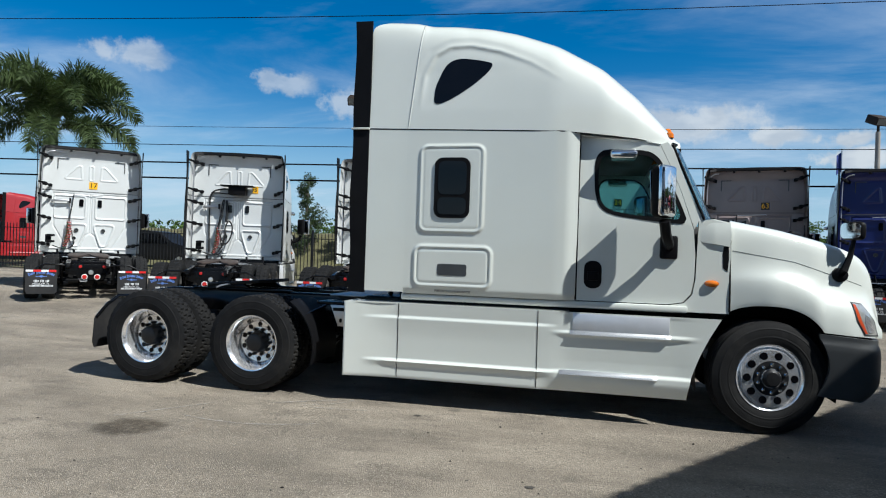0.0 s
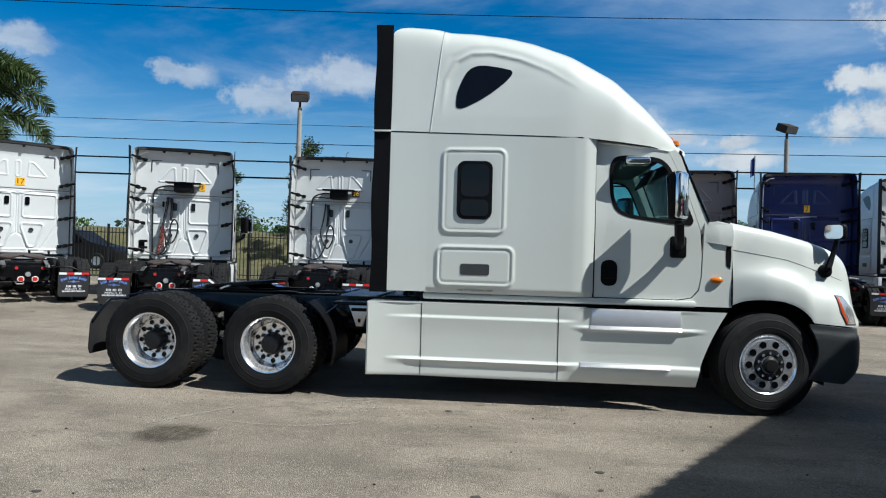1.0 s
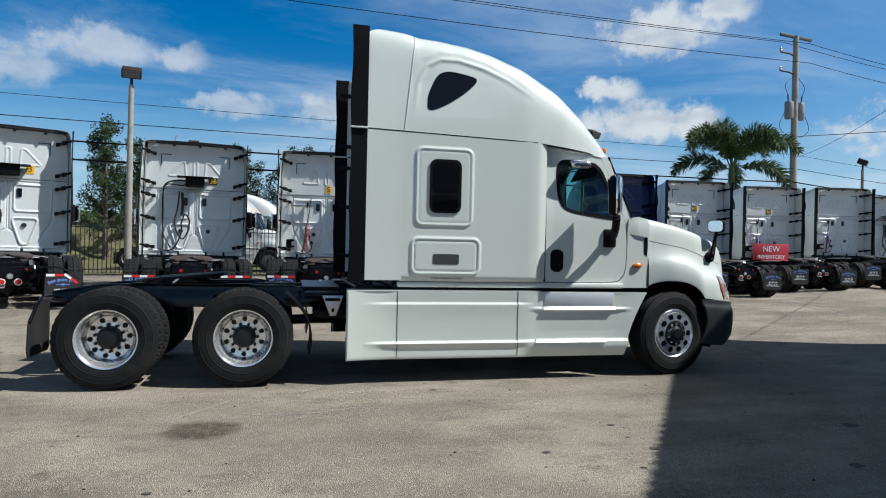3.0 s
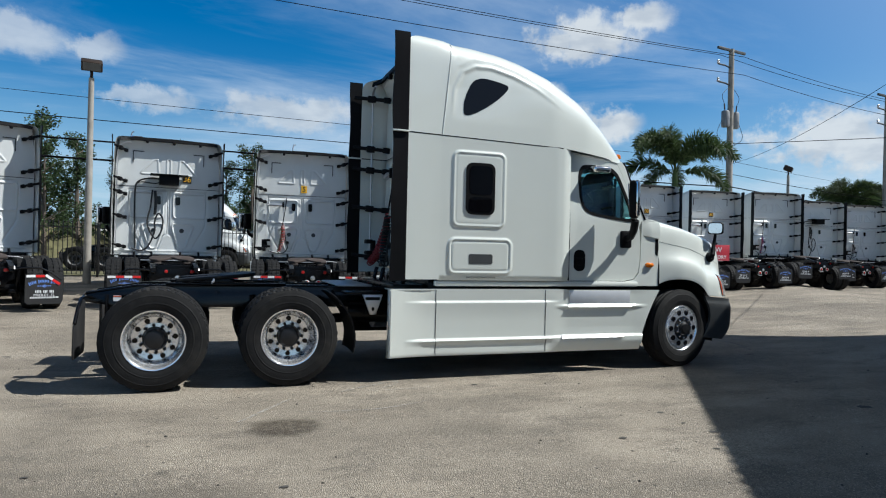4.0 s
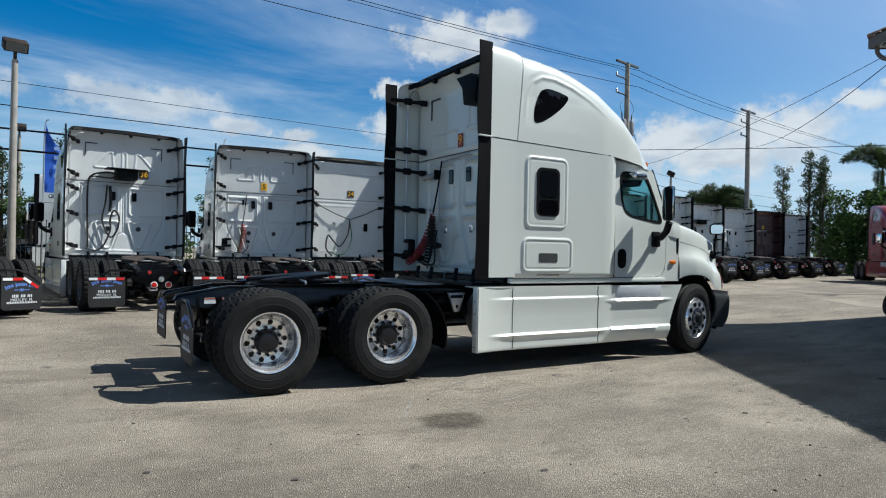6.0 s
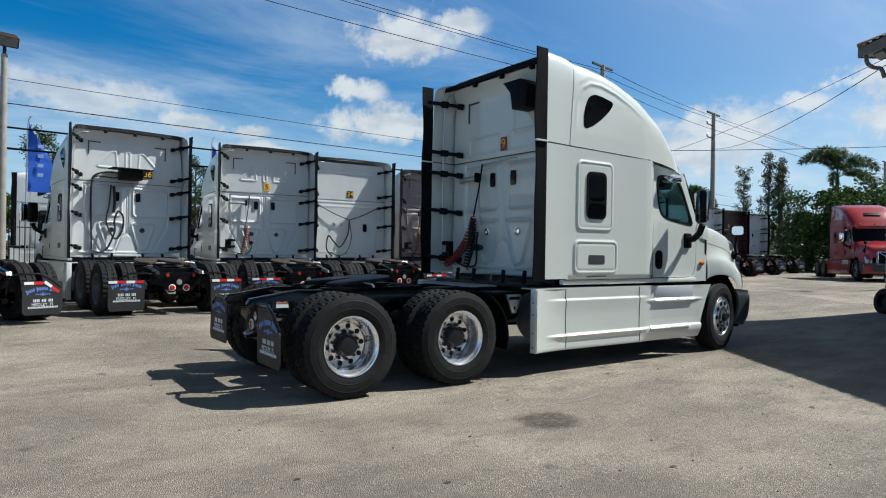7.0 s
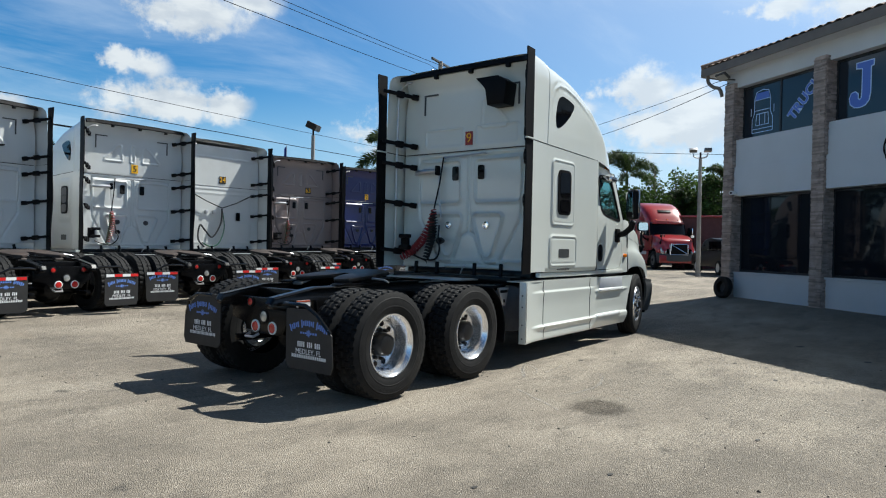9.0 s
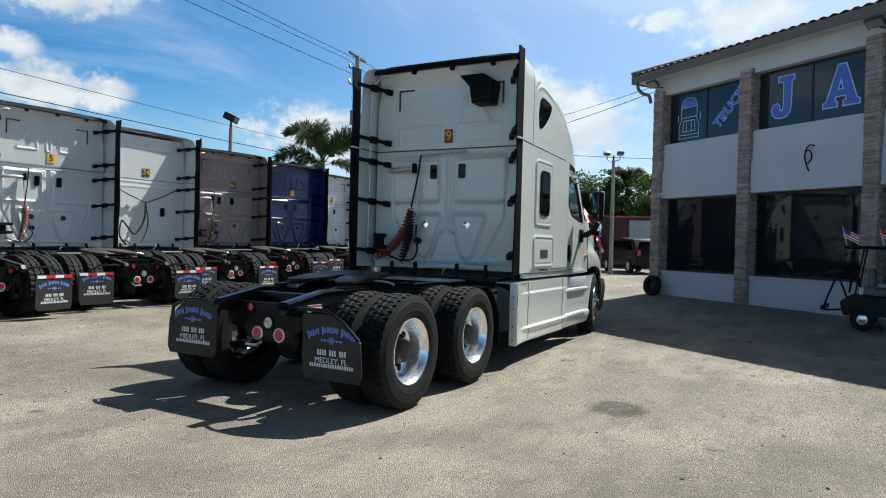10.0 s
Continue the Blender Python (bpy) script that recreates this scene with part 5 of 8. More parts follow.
def skirts_on(root, detail, paint):
    cx, cz = (170, 84) if detail else (50, 18)
    for s in (-1, 1):
        def shape(x, z):
            w = 1.215
            w += 0.075 * max(0, (3.0 - x) / 0.55) ** 1.5
            fade = min(1, max(0, (x - 2.62) / 0.3))
            w += fade * (0.022 * step_at(z - 0.885, 0.03) - 0.022 * step_at(z - 0.86, 0.40))
            low = 0.045 * step_at(z - 0.45, 0.03) - 0.035 * step_at(z - 0.42, 0.10)
            w += fade * low
            w -= 0.05 * max(0, (0.30 - z) / 0.04) ** 2 * 0.2
            if x > 4.41:
                # a ledge under each tread, hollow above it, running out to both ends
                f = min(1, (x - 4.41) / 0.2)
                w = w * (1 - f) + 1.215 * f
                dx = step_at(4.62 - x, 0.22) * step_at(x - 5.78, 0.26)
                w -= 0.004 * dx * step_at(0.842 - z, 0.018) * step_at(z - 1.0, 0.02)
                m = (0.82 - z) / 0.36
                if 0 < m:
                    w -= 0.010 * dx * min(1, m * 1.4) ** 1.3 * step_at(0.462 - z, 0.02)
                w += 0.016 * dx * step_at(0.80 - z, 0.03) * step_at(z - 0.836, 0.012)
                w += 0.022 * f * step_at(z - 0.455, 0.03) - 0.05 * f * max(0, (0.40 - z) / 0.14) ** 1.5
            return w

        def fn(u, v):
            z = 0.265 + (1.025 - 0.265) * v
            x1 = 5.785 + 0.285 * v ** 1.6
            x = 2.45 + (x1 - 2.45) * u
            return (x, s * shape(x, z), z)
        bm = grid(fn, cx, cz)
        sk = part("side_skirt", bm, paint, root, "painted side skirt with recessed steps", angle=50)
        inner = grid(lambda u, v: (2.47 + 3.2 * u, s * (1.07 if u > 0.55 else 1.17), 0.27 + 0.74 * v), 8, 1)
        part("skirt_lining", inner, BLACK, sk)
        end = prism([(1.19, 0.265), (1.285, 0.265), (1.285, 1.025), (1.19, 1.025)] if s > 0 else [(-1.285, 0.265), (-1.19, 0.265), (-1.19, 1.025), (-1.285, 1.025)], 2.435, 2.452, "x", 0.003)
        se = part("skirt_end", end, paint, sk)
        if detail:
            for z in (0.33, 0.50, 0.72, 0.86):
                part("rivet", lathe([(0.011, 2.436), (0.009, 2.430), (0.0001, 2.428)], 8, None, (0, s * 1.237, z), "x"), BUMPER, se)
        tp = prism([(2.45, 1.285), (3.0, 1.215), (4.7, 1.215), (4.7, 1.0), (2.45, 1.0)] if s > 0 else [(2.45, -1.0), (4.7, -1.0), (4.7, -1.215), (3.0, -1.215), (2.45, -1.285)], 1.018, 1.030, "z")
        part("skirt_top", tp, paint, sk)
        for x in (3.0, 4.41):
            part("panel_gap", tube([(x, s * (shape(x, z) + 0.001), z) for z in [0.28 + 0.74 * k / 20 for k in range(21)]], 0.004, 4), BLACK, sk)
        for z, x0, x1, y in ((0.815, 4.72, 5.63, 1.222), (0.432, 4.63, 5.52, 1.228)):
            prof = [(y - 0.08, z - 0.006), (y + 0.022, z - 0.006), (y + 0.028, z), (y + 0.002, z + 0.036), (y - 0.008, z + 0.040), (y - 0.08, z + 0.040)]
            st = part("step_tread", prism([(s * a, b_) for a, b_ in prof], x0, x1, "x", 0.002), TREAD, sk, "bright aluminium diamond-plate step tread", angle=20)
            studs = bmesh.new()
            nrm, along = Vector((0, s * 0.80, 0.60)), Vector((0, -s * 0.60, 0.80))
            for k in range(30):
                for r in (0, 1):
                    xx = x0 + 0.02 + (x1 - x0 - 0.04) * (k + 0.5 * r) / 30
                    c = Vector((xx, s * (y + 0.015), z + 0.018)) + along * (0.009 if r else -0.009) + nrm * 0.001
                    m = Matrix.Translation(c) @ Matrix(((1, 0, 0), (0, along.y, nrm.y), (0, along.z, nrm.z))).to_4x4() @ Matrix.Rotation(radians(40 if r else -40), 4, "Z")
                    box(-0.011, 0.011, -0.0035, 0.0035, -0.002, 0.004, 0, studs, m=m)
            part("tread_stud", studs, TREAD, st, smooth=False)
            tagged(bpy.data.objects[st.name].children[0], kind="stuff")
        part("kick_plate", box(4.74, 5.62, s * 1.217 - 0.003, s * 1.217 + 0.004, 0.856, 1.012, 0.002), KICK, sk, "aluminium kick plate")
        part("cab_sill", box(3.0, 5.78, s * 1.12 - 0.05, s * 1.12 + 0.035, 1.06, 1.128, 0.02), paint, root)


def tractor(name, paint, detail=0, boxes="", tag="", hoses="mixed", main=False, steer=0, fairings=True):
    root = empty(name)
    sleeper_on(root, detail, paint, fairings, main)
    extras_on(root, boxes, tag, main)
    cab_on(root, detail, paint, glass=bool(detail))
    skirts_on(root, detail, paint)
    chassis_on(root, detail)
    wheels_on(root, detail, steer, rim_mat=None if detail else DULL_RIM)
    if hoses:
        lines_on(root, hoses)
    if main:
        lettering("FIRE EXTINGUISHER INSIDE", 0.030, FLAP, "hatch_text", root, Matrix.Translation((3.55, -(side_w(3.55, 1.6) + 0.003), 1.165)) @ Euler((radians(90), 0, 0)).to_matrix().to_4x4(), 0.001)
    return root


# ---- ground ----
def ground():
    bm = bmesh.new()
    radii = [0.01, 1, 2, 3, 4, 5, 6, 7, 8, 9, 10, 12, 14, 16, 18, 21, 24, 28, 33, 40, 50, 65, 90, 130, 200, 320, 600, 1200, 2500, 4000]
    rows = []
    for r in radii:
        ring = []
        for k in range(72):
            a = k * math.pi / 36
            x, y = LOW[0] + r * math.cos(a), LOW[1] + r * math.sin(a)
            ring.append(bm.verts.new((x, y, ground_z(x, y) - 0.004)))
        rows.append(ring)
    bm.faces.new(rows[0])
    for i in range(len(rows) - 1):
        for k in range(72):
            bm.faces.new((rows[i][k], rows[i][(k + 1) % 72], rows[i + 1][(k + 1) % 72], rows[i + 1][k]))
    return tagged(part("ground", bm, GROUND, None), "worn sun-bleached asphalt lot with stains and cracks", "ground", kind="structure")


def asphalt():
    m = bpy.data.materials.new("worn_asphalt")
    m.use_nodes = True
    n, l = m.node_tree.nodes, m.node_tree.links
    b = n["Principled BSDF"]
    b.inputs["Roughness"].default_value = 0.85
    geo = n.new("ShaderNodeNewGeometry")
    pos = geo.outputs["Position"]

    def noise_tex(scale, detail=6, rough=0.6, stretch=None):
        src = pos
        if stretch:
            mp = n.new("ShaderNodeMapping")
            mp.inputs["Scale"].default_value = stretch
            mp.inputs["Rotation"].default_value = (0, 0, 0.35)
            l.new(pos, mp.inputs[0])
            src = mp.outputs[0]
        t = n.new("ShaderNodeTexNoise")
        t.inputs["Scale"].default_value, t.inputs["Detail"].default_value, t.inputs["Roughness"].default_value = scale, detail, rough
        l.new(src, t.inputs["Vector"])
        return t.outputs[0]

    def rng(v, a, b_, c, d, smooth=True):
        r = n.new("ShaderNodeMapRange")
        if smooth:
            r.interpolation_type = "SMOOTHSTEP"
        for k, val in zip(("From Min", "From Max", "To Min", "To Max"), (a, b_, c, d)):
            r.inputs[k].default_value = val
        l.new(v, r.inputs["Value"])
        return r.outputs[0]

    def mix(f, a, b_, mode="MIX"):
        x = n.new("ShaderNodeMix")
        x.data_type, x.blend_type = "RGBA", mode
        for k, v in (("Factor", f), ("A", a), ("B", b_)):
            if hasattr(v, "links"):
                l.new(v, x.inputs[k])
            elif k == "Factor":
                x.inputs[k].default_value = v
            else:
                x.inputs[k].default_value = (*v, 1)
        return x.outputs["Result"]
    base = mix(rng(noise_tex(0.30, 8, 0.62), 0.37, 0.63, 0, 1), (0.178, 0.158, 0.131), (0.362, 0.322, 0.268))
    base = mix(rng(noise_tex(1.1, 9, 0.72, (1, 2.2, 1)), 0.49, 0.66, 0, 0.80), base, (0.160, 0.142, 0.120))
    base = mix(rng(noise_tex(0.7, 9, 0.7, (2.0, 0.8, 1)), 0.56, 0.74, 0, 0.45), base, (0.240, 0.190, 0.140))
    base = mix(rng(noise_tex(5.5, 7, 0.75), 0.50, 0.70, 0, 0.60), base, (0.345, 0.308, 0.258))
    # stones of the aggregate, laid bare in patches
    bare = rng(noise_tex(0.55, 7, 0.7), 0.36, 0.62, 0.25, 1.0)
    vo = n.new("ShaderNodeTexVoronoi")
    vo.inputs["Scale"].default_value = 125
    l.new(pos, vo.inputs["Vector"])
    grey = n.new("ShaderNodeSeparateColor")
    l.new(vo.outputs["Color"], grey.inputs[0])

    def times(x, y):
        k = n.new("ShaderNodeMath"); k.operation = "MULTIPLY"
        l.new(x, k.inputs[0]); l.new(y, k.inputs[1])
        return k.outputs[0]
    base = mix(times(rng(grey.outputs[0], 0.45, 0.95, 0.0, 0.60), bare), base, (0.070, 0.062, 0.050))
    base = mix(times(rng(grey.outputs[1], 0.72, 0.95, 0.0, 0.66), bare), base, (0.56, 0.51, 0.44))
    base = mix(rng(noise_tex(150, 3, 0.6), 0.54, 0.70, 0, 0.65), base, (0.12, 0.11, 0.098))
    base = mix(rng(noise_tex(0.9, 5, 0.55, (0.5, 1.5, 1)), 0.42, 0.64, 0, 0.42), base, (0.110, 0.096, 0.080))
    vs = n.new("ShaderNodeTexVoronoi")
    vs.inputs["Scale"].default_value = 55
    l.new(pos, vs.inputs["Vector"])
    gs = n.new("ShaderNodeSeparateColor")
    l.new(vs.outputs["Color"], gs.inputs[0])
    spot = rng(vs.outputs["Distance"], 0.18, 0.34, 1.0, 0.0)
    base = mix(times(rng(gs.outputs[0], 0.72, 0.80, 0.0, 0.70), spot), base, (0.58, 0.53, 0.46))
    base = mix(times(rng(gs.outputs[1], 0.72, 0.80, 0.0, 0.75), spot), base, (0.045, 0.041, 0.036))
    # scattered dark grit
    gv = n.new("ShaderNodeTexVoronoi")
    gv.inputs["Scale"].default_value = 3.1
    l.new(pos, gv.inputs["Vector"])
    base = mix(rng(gv.outputs["Distance"], 0.030, 0.055, 0.80, 0.0), base, (0.04, 0.037, 0.033))
    # round oil stain and small drips
    sep = n.new("ShaderNodeVectorMath"); sep.operation = "DISTANCE"
    wob = n.new("ShaderNodeMix"); wob.data_type = "RGBA"; wob.blend_type = "ADD"; wob.inputs["Factor"].default_value = 0.30
    tn = n.new("ShaderNodeTexNoise"); tn.inputs["Scale"].default_value = 3.5; tn.inputs["Detail"].default_value = 10; tn.inputs["Roughness"].default_value = 0.75
    l.new(pos, tn.inputs["Vector"])
    l.new(pos, wob.inputs["A"]); l.new(tn.outputs["Color"], wob.inputs["B"])
    l.new(wob.outputs["Result"], sep.inputs[0])
    sep.inputs[1].default_value = (1.16 + 0.15, -2.82 + 0.15, 0.15)
    base = mix(times(rng(sep.outputs["Value"], 0.20, 0.36, 1.0, 0.0), rng(noise_tex(16, 6, 0.7), 0.40, 0.56, 0.65, 1.0)), base, (0.32, 0.295, 0.26), "MULTIPLY")
    drips = n.new("ShaderNodeTexVoronoi")
    drips.inputs["Scale"].default_value = 0.85
    l.new(wob.outputs["Result"], drips.inputs["Vector"])
    base = mix(rng(drips.outputs["Distance"], 0.035, 0.075, 0.7, 0.0), base, (0.06, 0.055, 0.05))
    # hair cracks
    cr = n.new("ShaderNodeTexVoronoi")
    cr.feature = "DISTANCE_TO_EDGE"
    cr.inputs["Scale"].default_value = 0.33
    l.new(wob.outputs["Result"], cr.inputs["Vector"])
    crack = rng(cr.outputs["Distance"], 0.0, 0.003, 0.22, 0.0)
    base = mix(crack, base, (0.09, 0.085, 0.08))
    base = mix(1.0, base, (1.035, 0.990, 0.920), "MULTIPLY")
    l.new(base, b.inputs["Base Color"])
    bp = n.new("ShaderNodeBump")
    bp.inputs["Strength"].default_value, bp.inputs["Distance"].default_value = 1.0, 0.008
    l.new(vo.outputs["Distance"], bp.inputs["Height"])
    bp2 = n.new("ShaderNodeBump")
    bp2.inputs["Strength"].default_value, bp2.inputs["Distance"].default_value = 0.25, 0.02
    l.new(noise_tex(9, 6, 0.7), bp2.inputs["Height"]); l.new(bp.outputs[0], bp2.inputs["Normal"])
    l.new(bp2.outputs[0], b.inputs["Normal"])
    return m


GROUND = asphalt()
ground()


def scuff_paint():
    """Pale tyre scuffs, broken up so that the asphalt shows through."""
    m = material("pale_scuff", (0.46, 0.43, 0.38), 0.9)
    n, l = m.node_tree.nodes, m.node_tree.links
    geo = n.new("ShaderNodeNewGeometry")
    t = n.new("ShaderNodeTexNoise")
    t.inputs["Scale"].default_value, t.inputs["Detail"].default_value, t.inputs["Roughness"].default_value = 14, 8, 0.8
    l.new(geo.outputs["Position"], t.inputs["Vector"])
    r = n.new("ShaderNodeMapRange")
    r.inputs["From Min"].default_value, r.inputs["From Max"].default_value, r.inputs["To Max"].default_value = 0.40, 0.64, 0.72
    l.new(t.outputs[0], r.inputs["Value"])
    l.new(r.outputs[0], n["Principled BSDF"].inputs["Alpha"])
    return m


SCUFF = scuff_paint()
for line, w in (([(0.80, -2.58), (0.88, -2.48), (1.16, -2.06), (1.32, -1.83)], 0.020), ([(1.85, -1.62), (2.07, -1.48), (2.48, -1.24)], 0.024), ([(1.30, -2.33), (1.65, -2.41), (2.05, -2.41), (2.45, -2.28), (2.60, -2.18)], 0.018), ([(8.42, 0.87), (8.66, 0.80), (8.76, 0.62), (8.71, 0.20), (8.46, -0.35)], 0.045), ([(1.94, -1.59), (2.25, -1.36), (2.55, -1.24), (2.42, -1.45), (2.13, -1.61)], 0.014), ([(2.15, -1.66), (2.48, -1.64), (2.84, -1.59)], 0.018)):
    pts = smooth_line([(x, y, 0) for x, y in line], 8)
    sb = bmesh.new()
    prev = None
    for i, q in enumerate(pts):
        d = (pts[min(i + 1, len(pts) - 1)] - pts[max(i - 1, 0)]).normalized()
        side = Vector((-d.y, d.x, 0)) * w * (0.4 + 0.6 * math.sin(math.pi * i / (len(pts) - 1)))
        z = ground_z(q.x, q.y) + 0.002
        cur = [sb.verts.new((q.x + side.x, q.y + side.y, z)), sb.verts.new((q.x - side.x, q.y - side.y, z))]
        if prev:
            sb.faces.new((prev[0], cur[0], cur[1], prev[1]))
        prev = cur
    tagged(part("scuff_mark", sb, SCUFF, None), "pale worn tyre scuff on the asphalt", "mark", kind="structure")


OIL = material("dried_oil", (0.060, 0.054, 0.047), 0.8, 0, 0.3, 20)
rnd_spot = random.Random(41)
for x, y, r in ((6.64, -3.63, 0.06), (5.75, -4.56, 0.05), (4.57, -3.88, 0.036), (4.52, -3.57, 0.018), (4.25, -4.27, 0.022), (3.71, -3.83, 0.028), (4.57, -3.20, 0.03), (-0.49, -3.62, 0.020), (3.34, -1.60, 0.03), (1.02, -4.19, 0.022), (-1.27, -3.09, 0.02)):
    ob_ = bmesh.new()
    rim = []
    for k in range(14):
        a, q = k * math.pi / 7, r * rnd_spot.uniform(0.65, 1.15)
        px, py = x + 1.3 * q * math.cos(a), y + q * math.sin(a)
        rim.append(ob_.verts.new((px, py, ground_z(px, py) + 0.002)))
    ob_.faces.new(rim)
    tagged(part("oil_spot", ob_, OIL, None), "small dark dried oil spot on the asphalt", "stain", kind="structure")


def grit():
    """Loose small stones and crumbs on the lot."""
    rnd = random.Random(77)
    verts, faces = [], []
    for _ in range(900):
        x, y = rnd.uniform(-9, 10), rnd.uniform(-6.5, 5)
        r = 0.004 + 0.010 * rnd.random() ** 3
        z = ground_z(x, y) - 0.004 + r * 0.25
        j = len(verts)
        a0 = rnd.uniform(0, 6.28)
        for k in range(5):
            a = a0 + k * 1.2566 + rnd.uniform(-0.3, 0.3)
            q = r * rnd.uniform(0.7, 1.3)
            verts.append((x + q * math.cos(a), y + q * math.sin(a), z + rnd.uniform(-0.2, 0.2) * r))
        verts += [(x, y, z + r * rnd.uniform(0.5, 0.9)), (x, y, z - r)]
        for k in range(5):
            faces += [(j + k, j + (k + 1) % 5, j + 5), (j + (k + 1) % 5, j + k, j + 6)]
    me = bpy.data.meshes.new("grit")
    me.from_pydata(verts, [], faces)
    me.materials.append(GRIT)
    return tagged(new("grit", me), "scattered small dark and pale stones on the asphalt", "stones", kind="stuff")


def grit_material():
    m = material("loose_stone", (0.11, 0.10, 0.09), 0.9)
    n, l = m.node_tree.nodes, m.node_tree.links
    geo = n.new("ShaderNodeNewGeometry")
    ramp = n.new("ShaderNodeValToRGB")
    e = ramp.color_ramp.elements
    e[0].color, e[1].color = (0.02, 0.018, 0.016, 1), (0.40, 0.36, 0.31, 1)
    e[0].position, e[1].position = 0.55, 1.0
    l.new(geo.outputs["Random Per Island"], ramp.inputs[0])
    l.new(ramp.outputs[0], n["Principled BSDF"].inputs["Base Color"])
    return m


GRIT = grit_material()
grit()

# ---- the white tractor in the middle ----
main_truck = tagged(tractor("tractor_unit", WHITE, 1, "duct", "9", "main", True, 9), "clean white sleeper tractor unit with polished wheels, parked on the lot", "truck")

# ---- tractors parked in a row, backs to the lot ----
# back of the gap fairings: middle point, heading
YARD = [
    ("17", WHITE_OLD, "", "mixed", -7.75, 6.55, 132),
    ("3", WHITE_OLD, "cooler", "mixed", -3.96, 7.12, 110.5),
    ("36", WHITE_OLD, "cooler", "black", -0.37, 8.01, 96),
    ("5", WHITE_OLD, "", "mixed", 2.72, 8.41, 86.5),
    ("24", WHITE_OLD, "", "black", 5.30, 8.94, 88),
    ("63", BROWN, "", "mixed", 8.63, 9.87, 79),
    ("2", BLUE, "", "", 11.85, 10.24, 80),
    ("80", WHITE_OLD, "", "black", 15.5, 11.4, 84),
    ("60", WHITE_OLD, "", "blue", 19.6, 12.7, 83),
    ("", WHITE_OLD, "", "blue", 23.3, 13.2, 80),
    ("", WHITE_OLD, "cooler", "black", 27.0, 14.2, 78),
    ("", WHITE_OLD, "", "black", 30.8, 14.9, 78),
    ("8", MAROON, "", "", 34.6, 15.6, 76),
    ("", WHITE_OLD, "", "black", 38.8, 16.6, 76),
]
SMALLER = 0.962
def repaint(root, paint):
    """Gives a copied tractor its own colour."""
    for o in root.children_recursive:
        if o.type == "MESH" and o.data.materials and o.data.materials[0] == WHITE_OLD:
            o.material_slots[0].link = "OBJECT"
            o.material_slots[0].material = paint
    return root


def plain_back(root):
    """A smoother back wall, with one small window and a flat pressed band."""
    wall = [c for c in root.children if c.name.startswith("back_wall")][0]
    gone = [c for c in root.children if c.name.split(".")[0] in ("back_window", "vent_ring", "grab_bar", "corner_mark", "strip_clip", "top_rubber_strip")]
    for c in gone:
        bpy.data.objects.remove(c)

    def at(u, v):
        y, z = -1.17 + 2.34 * u, 1.14 + 2.70 * v
        h = 0.012 * bump_at(z - 2.72, 0.03) + 0.010 * bump_at(sd_round_rect(y, z, -0.95, 0.95, 1.30, 2.60, 0.10), 0.03) + 0.012 * bump_at(z - 3.55, 0.02)
        return (2.99 - h, y * (1 - 0.05 * max(0, (z - 3.3) / 0.54)), z)
    bm = grid(at, 60, 110)
    for f in bm.faces:
        f.smooth = True
    me = bpy.data.meshes.new("back_wall")
    bm.to_mesh(me)
    bm.free()
    me.materials.append(WHITE_OLD)
    wall.data = me
    part("back_window", prism(rounded(-0.58, -0.47, 1.90, 2.12, 0.025), 2.955, 2.985, "x"), DARK_GLASS, root)
    for y in (0.20, 0.42):
        part("wall_clip", box(2.93, 2.99, y - 0.04, y + 0.04, 2.05, 2.15, 0.01), ALU_DULL, root)


def stand_on_wheels(root, base):
    """Slightly smaller tyres, each set down on the sloping lot."""
    small = 0.925
    for c in root.children:
        if c.name.split(".")[0] == "wheel":
            p = c.matrix_basis.translation
            w = root.matrix_basis @ p
            rise = (ground_z(w.x, w.y) - base) / SMALLER + 0.515 * small - 0.004 - p.z
            c.matrix_basis = Matrix.Translation((0, 0, rise)) @ c.matrix_basis @ Matrix.Diagonal((small, 1, small, 1))


def bend_tape(root):
    """The outer half of the right flap's tape slants down."""
    flap = [c for c in root.children if c.name.startswith("mudflap") and min(v.co.y for v in c.data.vertices) < 0][0]
    for c in [c for c in flap.children if c.name.startswith("tape")]:
        y = sum(v.co.y for v in c.data.vertices) / 8
        if y < -0.90:
            k = 0 if y > -1.05 else 1
            me = c.data.copy()
            x, z = sum(v.co.x for v in me.vertices) / 8, sum(v.co.z for v in me.vertices) / 8
            turn = Matrix.Translation((x, -0.975 - 0.11 * k, 0.735 - 0.085 * k)) @ Matrix.Rotation(radians(37), 4, "X") @ Matrix.Translation((-x, -y, -z))
            me.transform(turn)
            c.data = me


def shorten(root):
    """The parked ones have a shorter tail behind the sleeper."""
    def nearer(x):
        return x if x > 2.3 else 2.3 - (2.3 - x) * 0.905
    done = set()
    for c in root.children_recursive:
        under = c.parent.name.split(".")[0]
        if under == "wheel":
            continue
        at = c.matrix_basis.translation
        if at.length > 1e-6:
            if under != "mudflap" or at.x < 0:
                c.matrix_basis = Matrix.Translation((nearer(at.x) - at.x, 0, 0)) @ c.matrix_basis
        elif c.data.name not in done:
            done.add(c.data.name)
            for v in c.data.vertices:
                v.co.x = nearer(v.co.x)
    return root


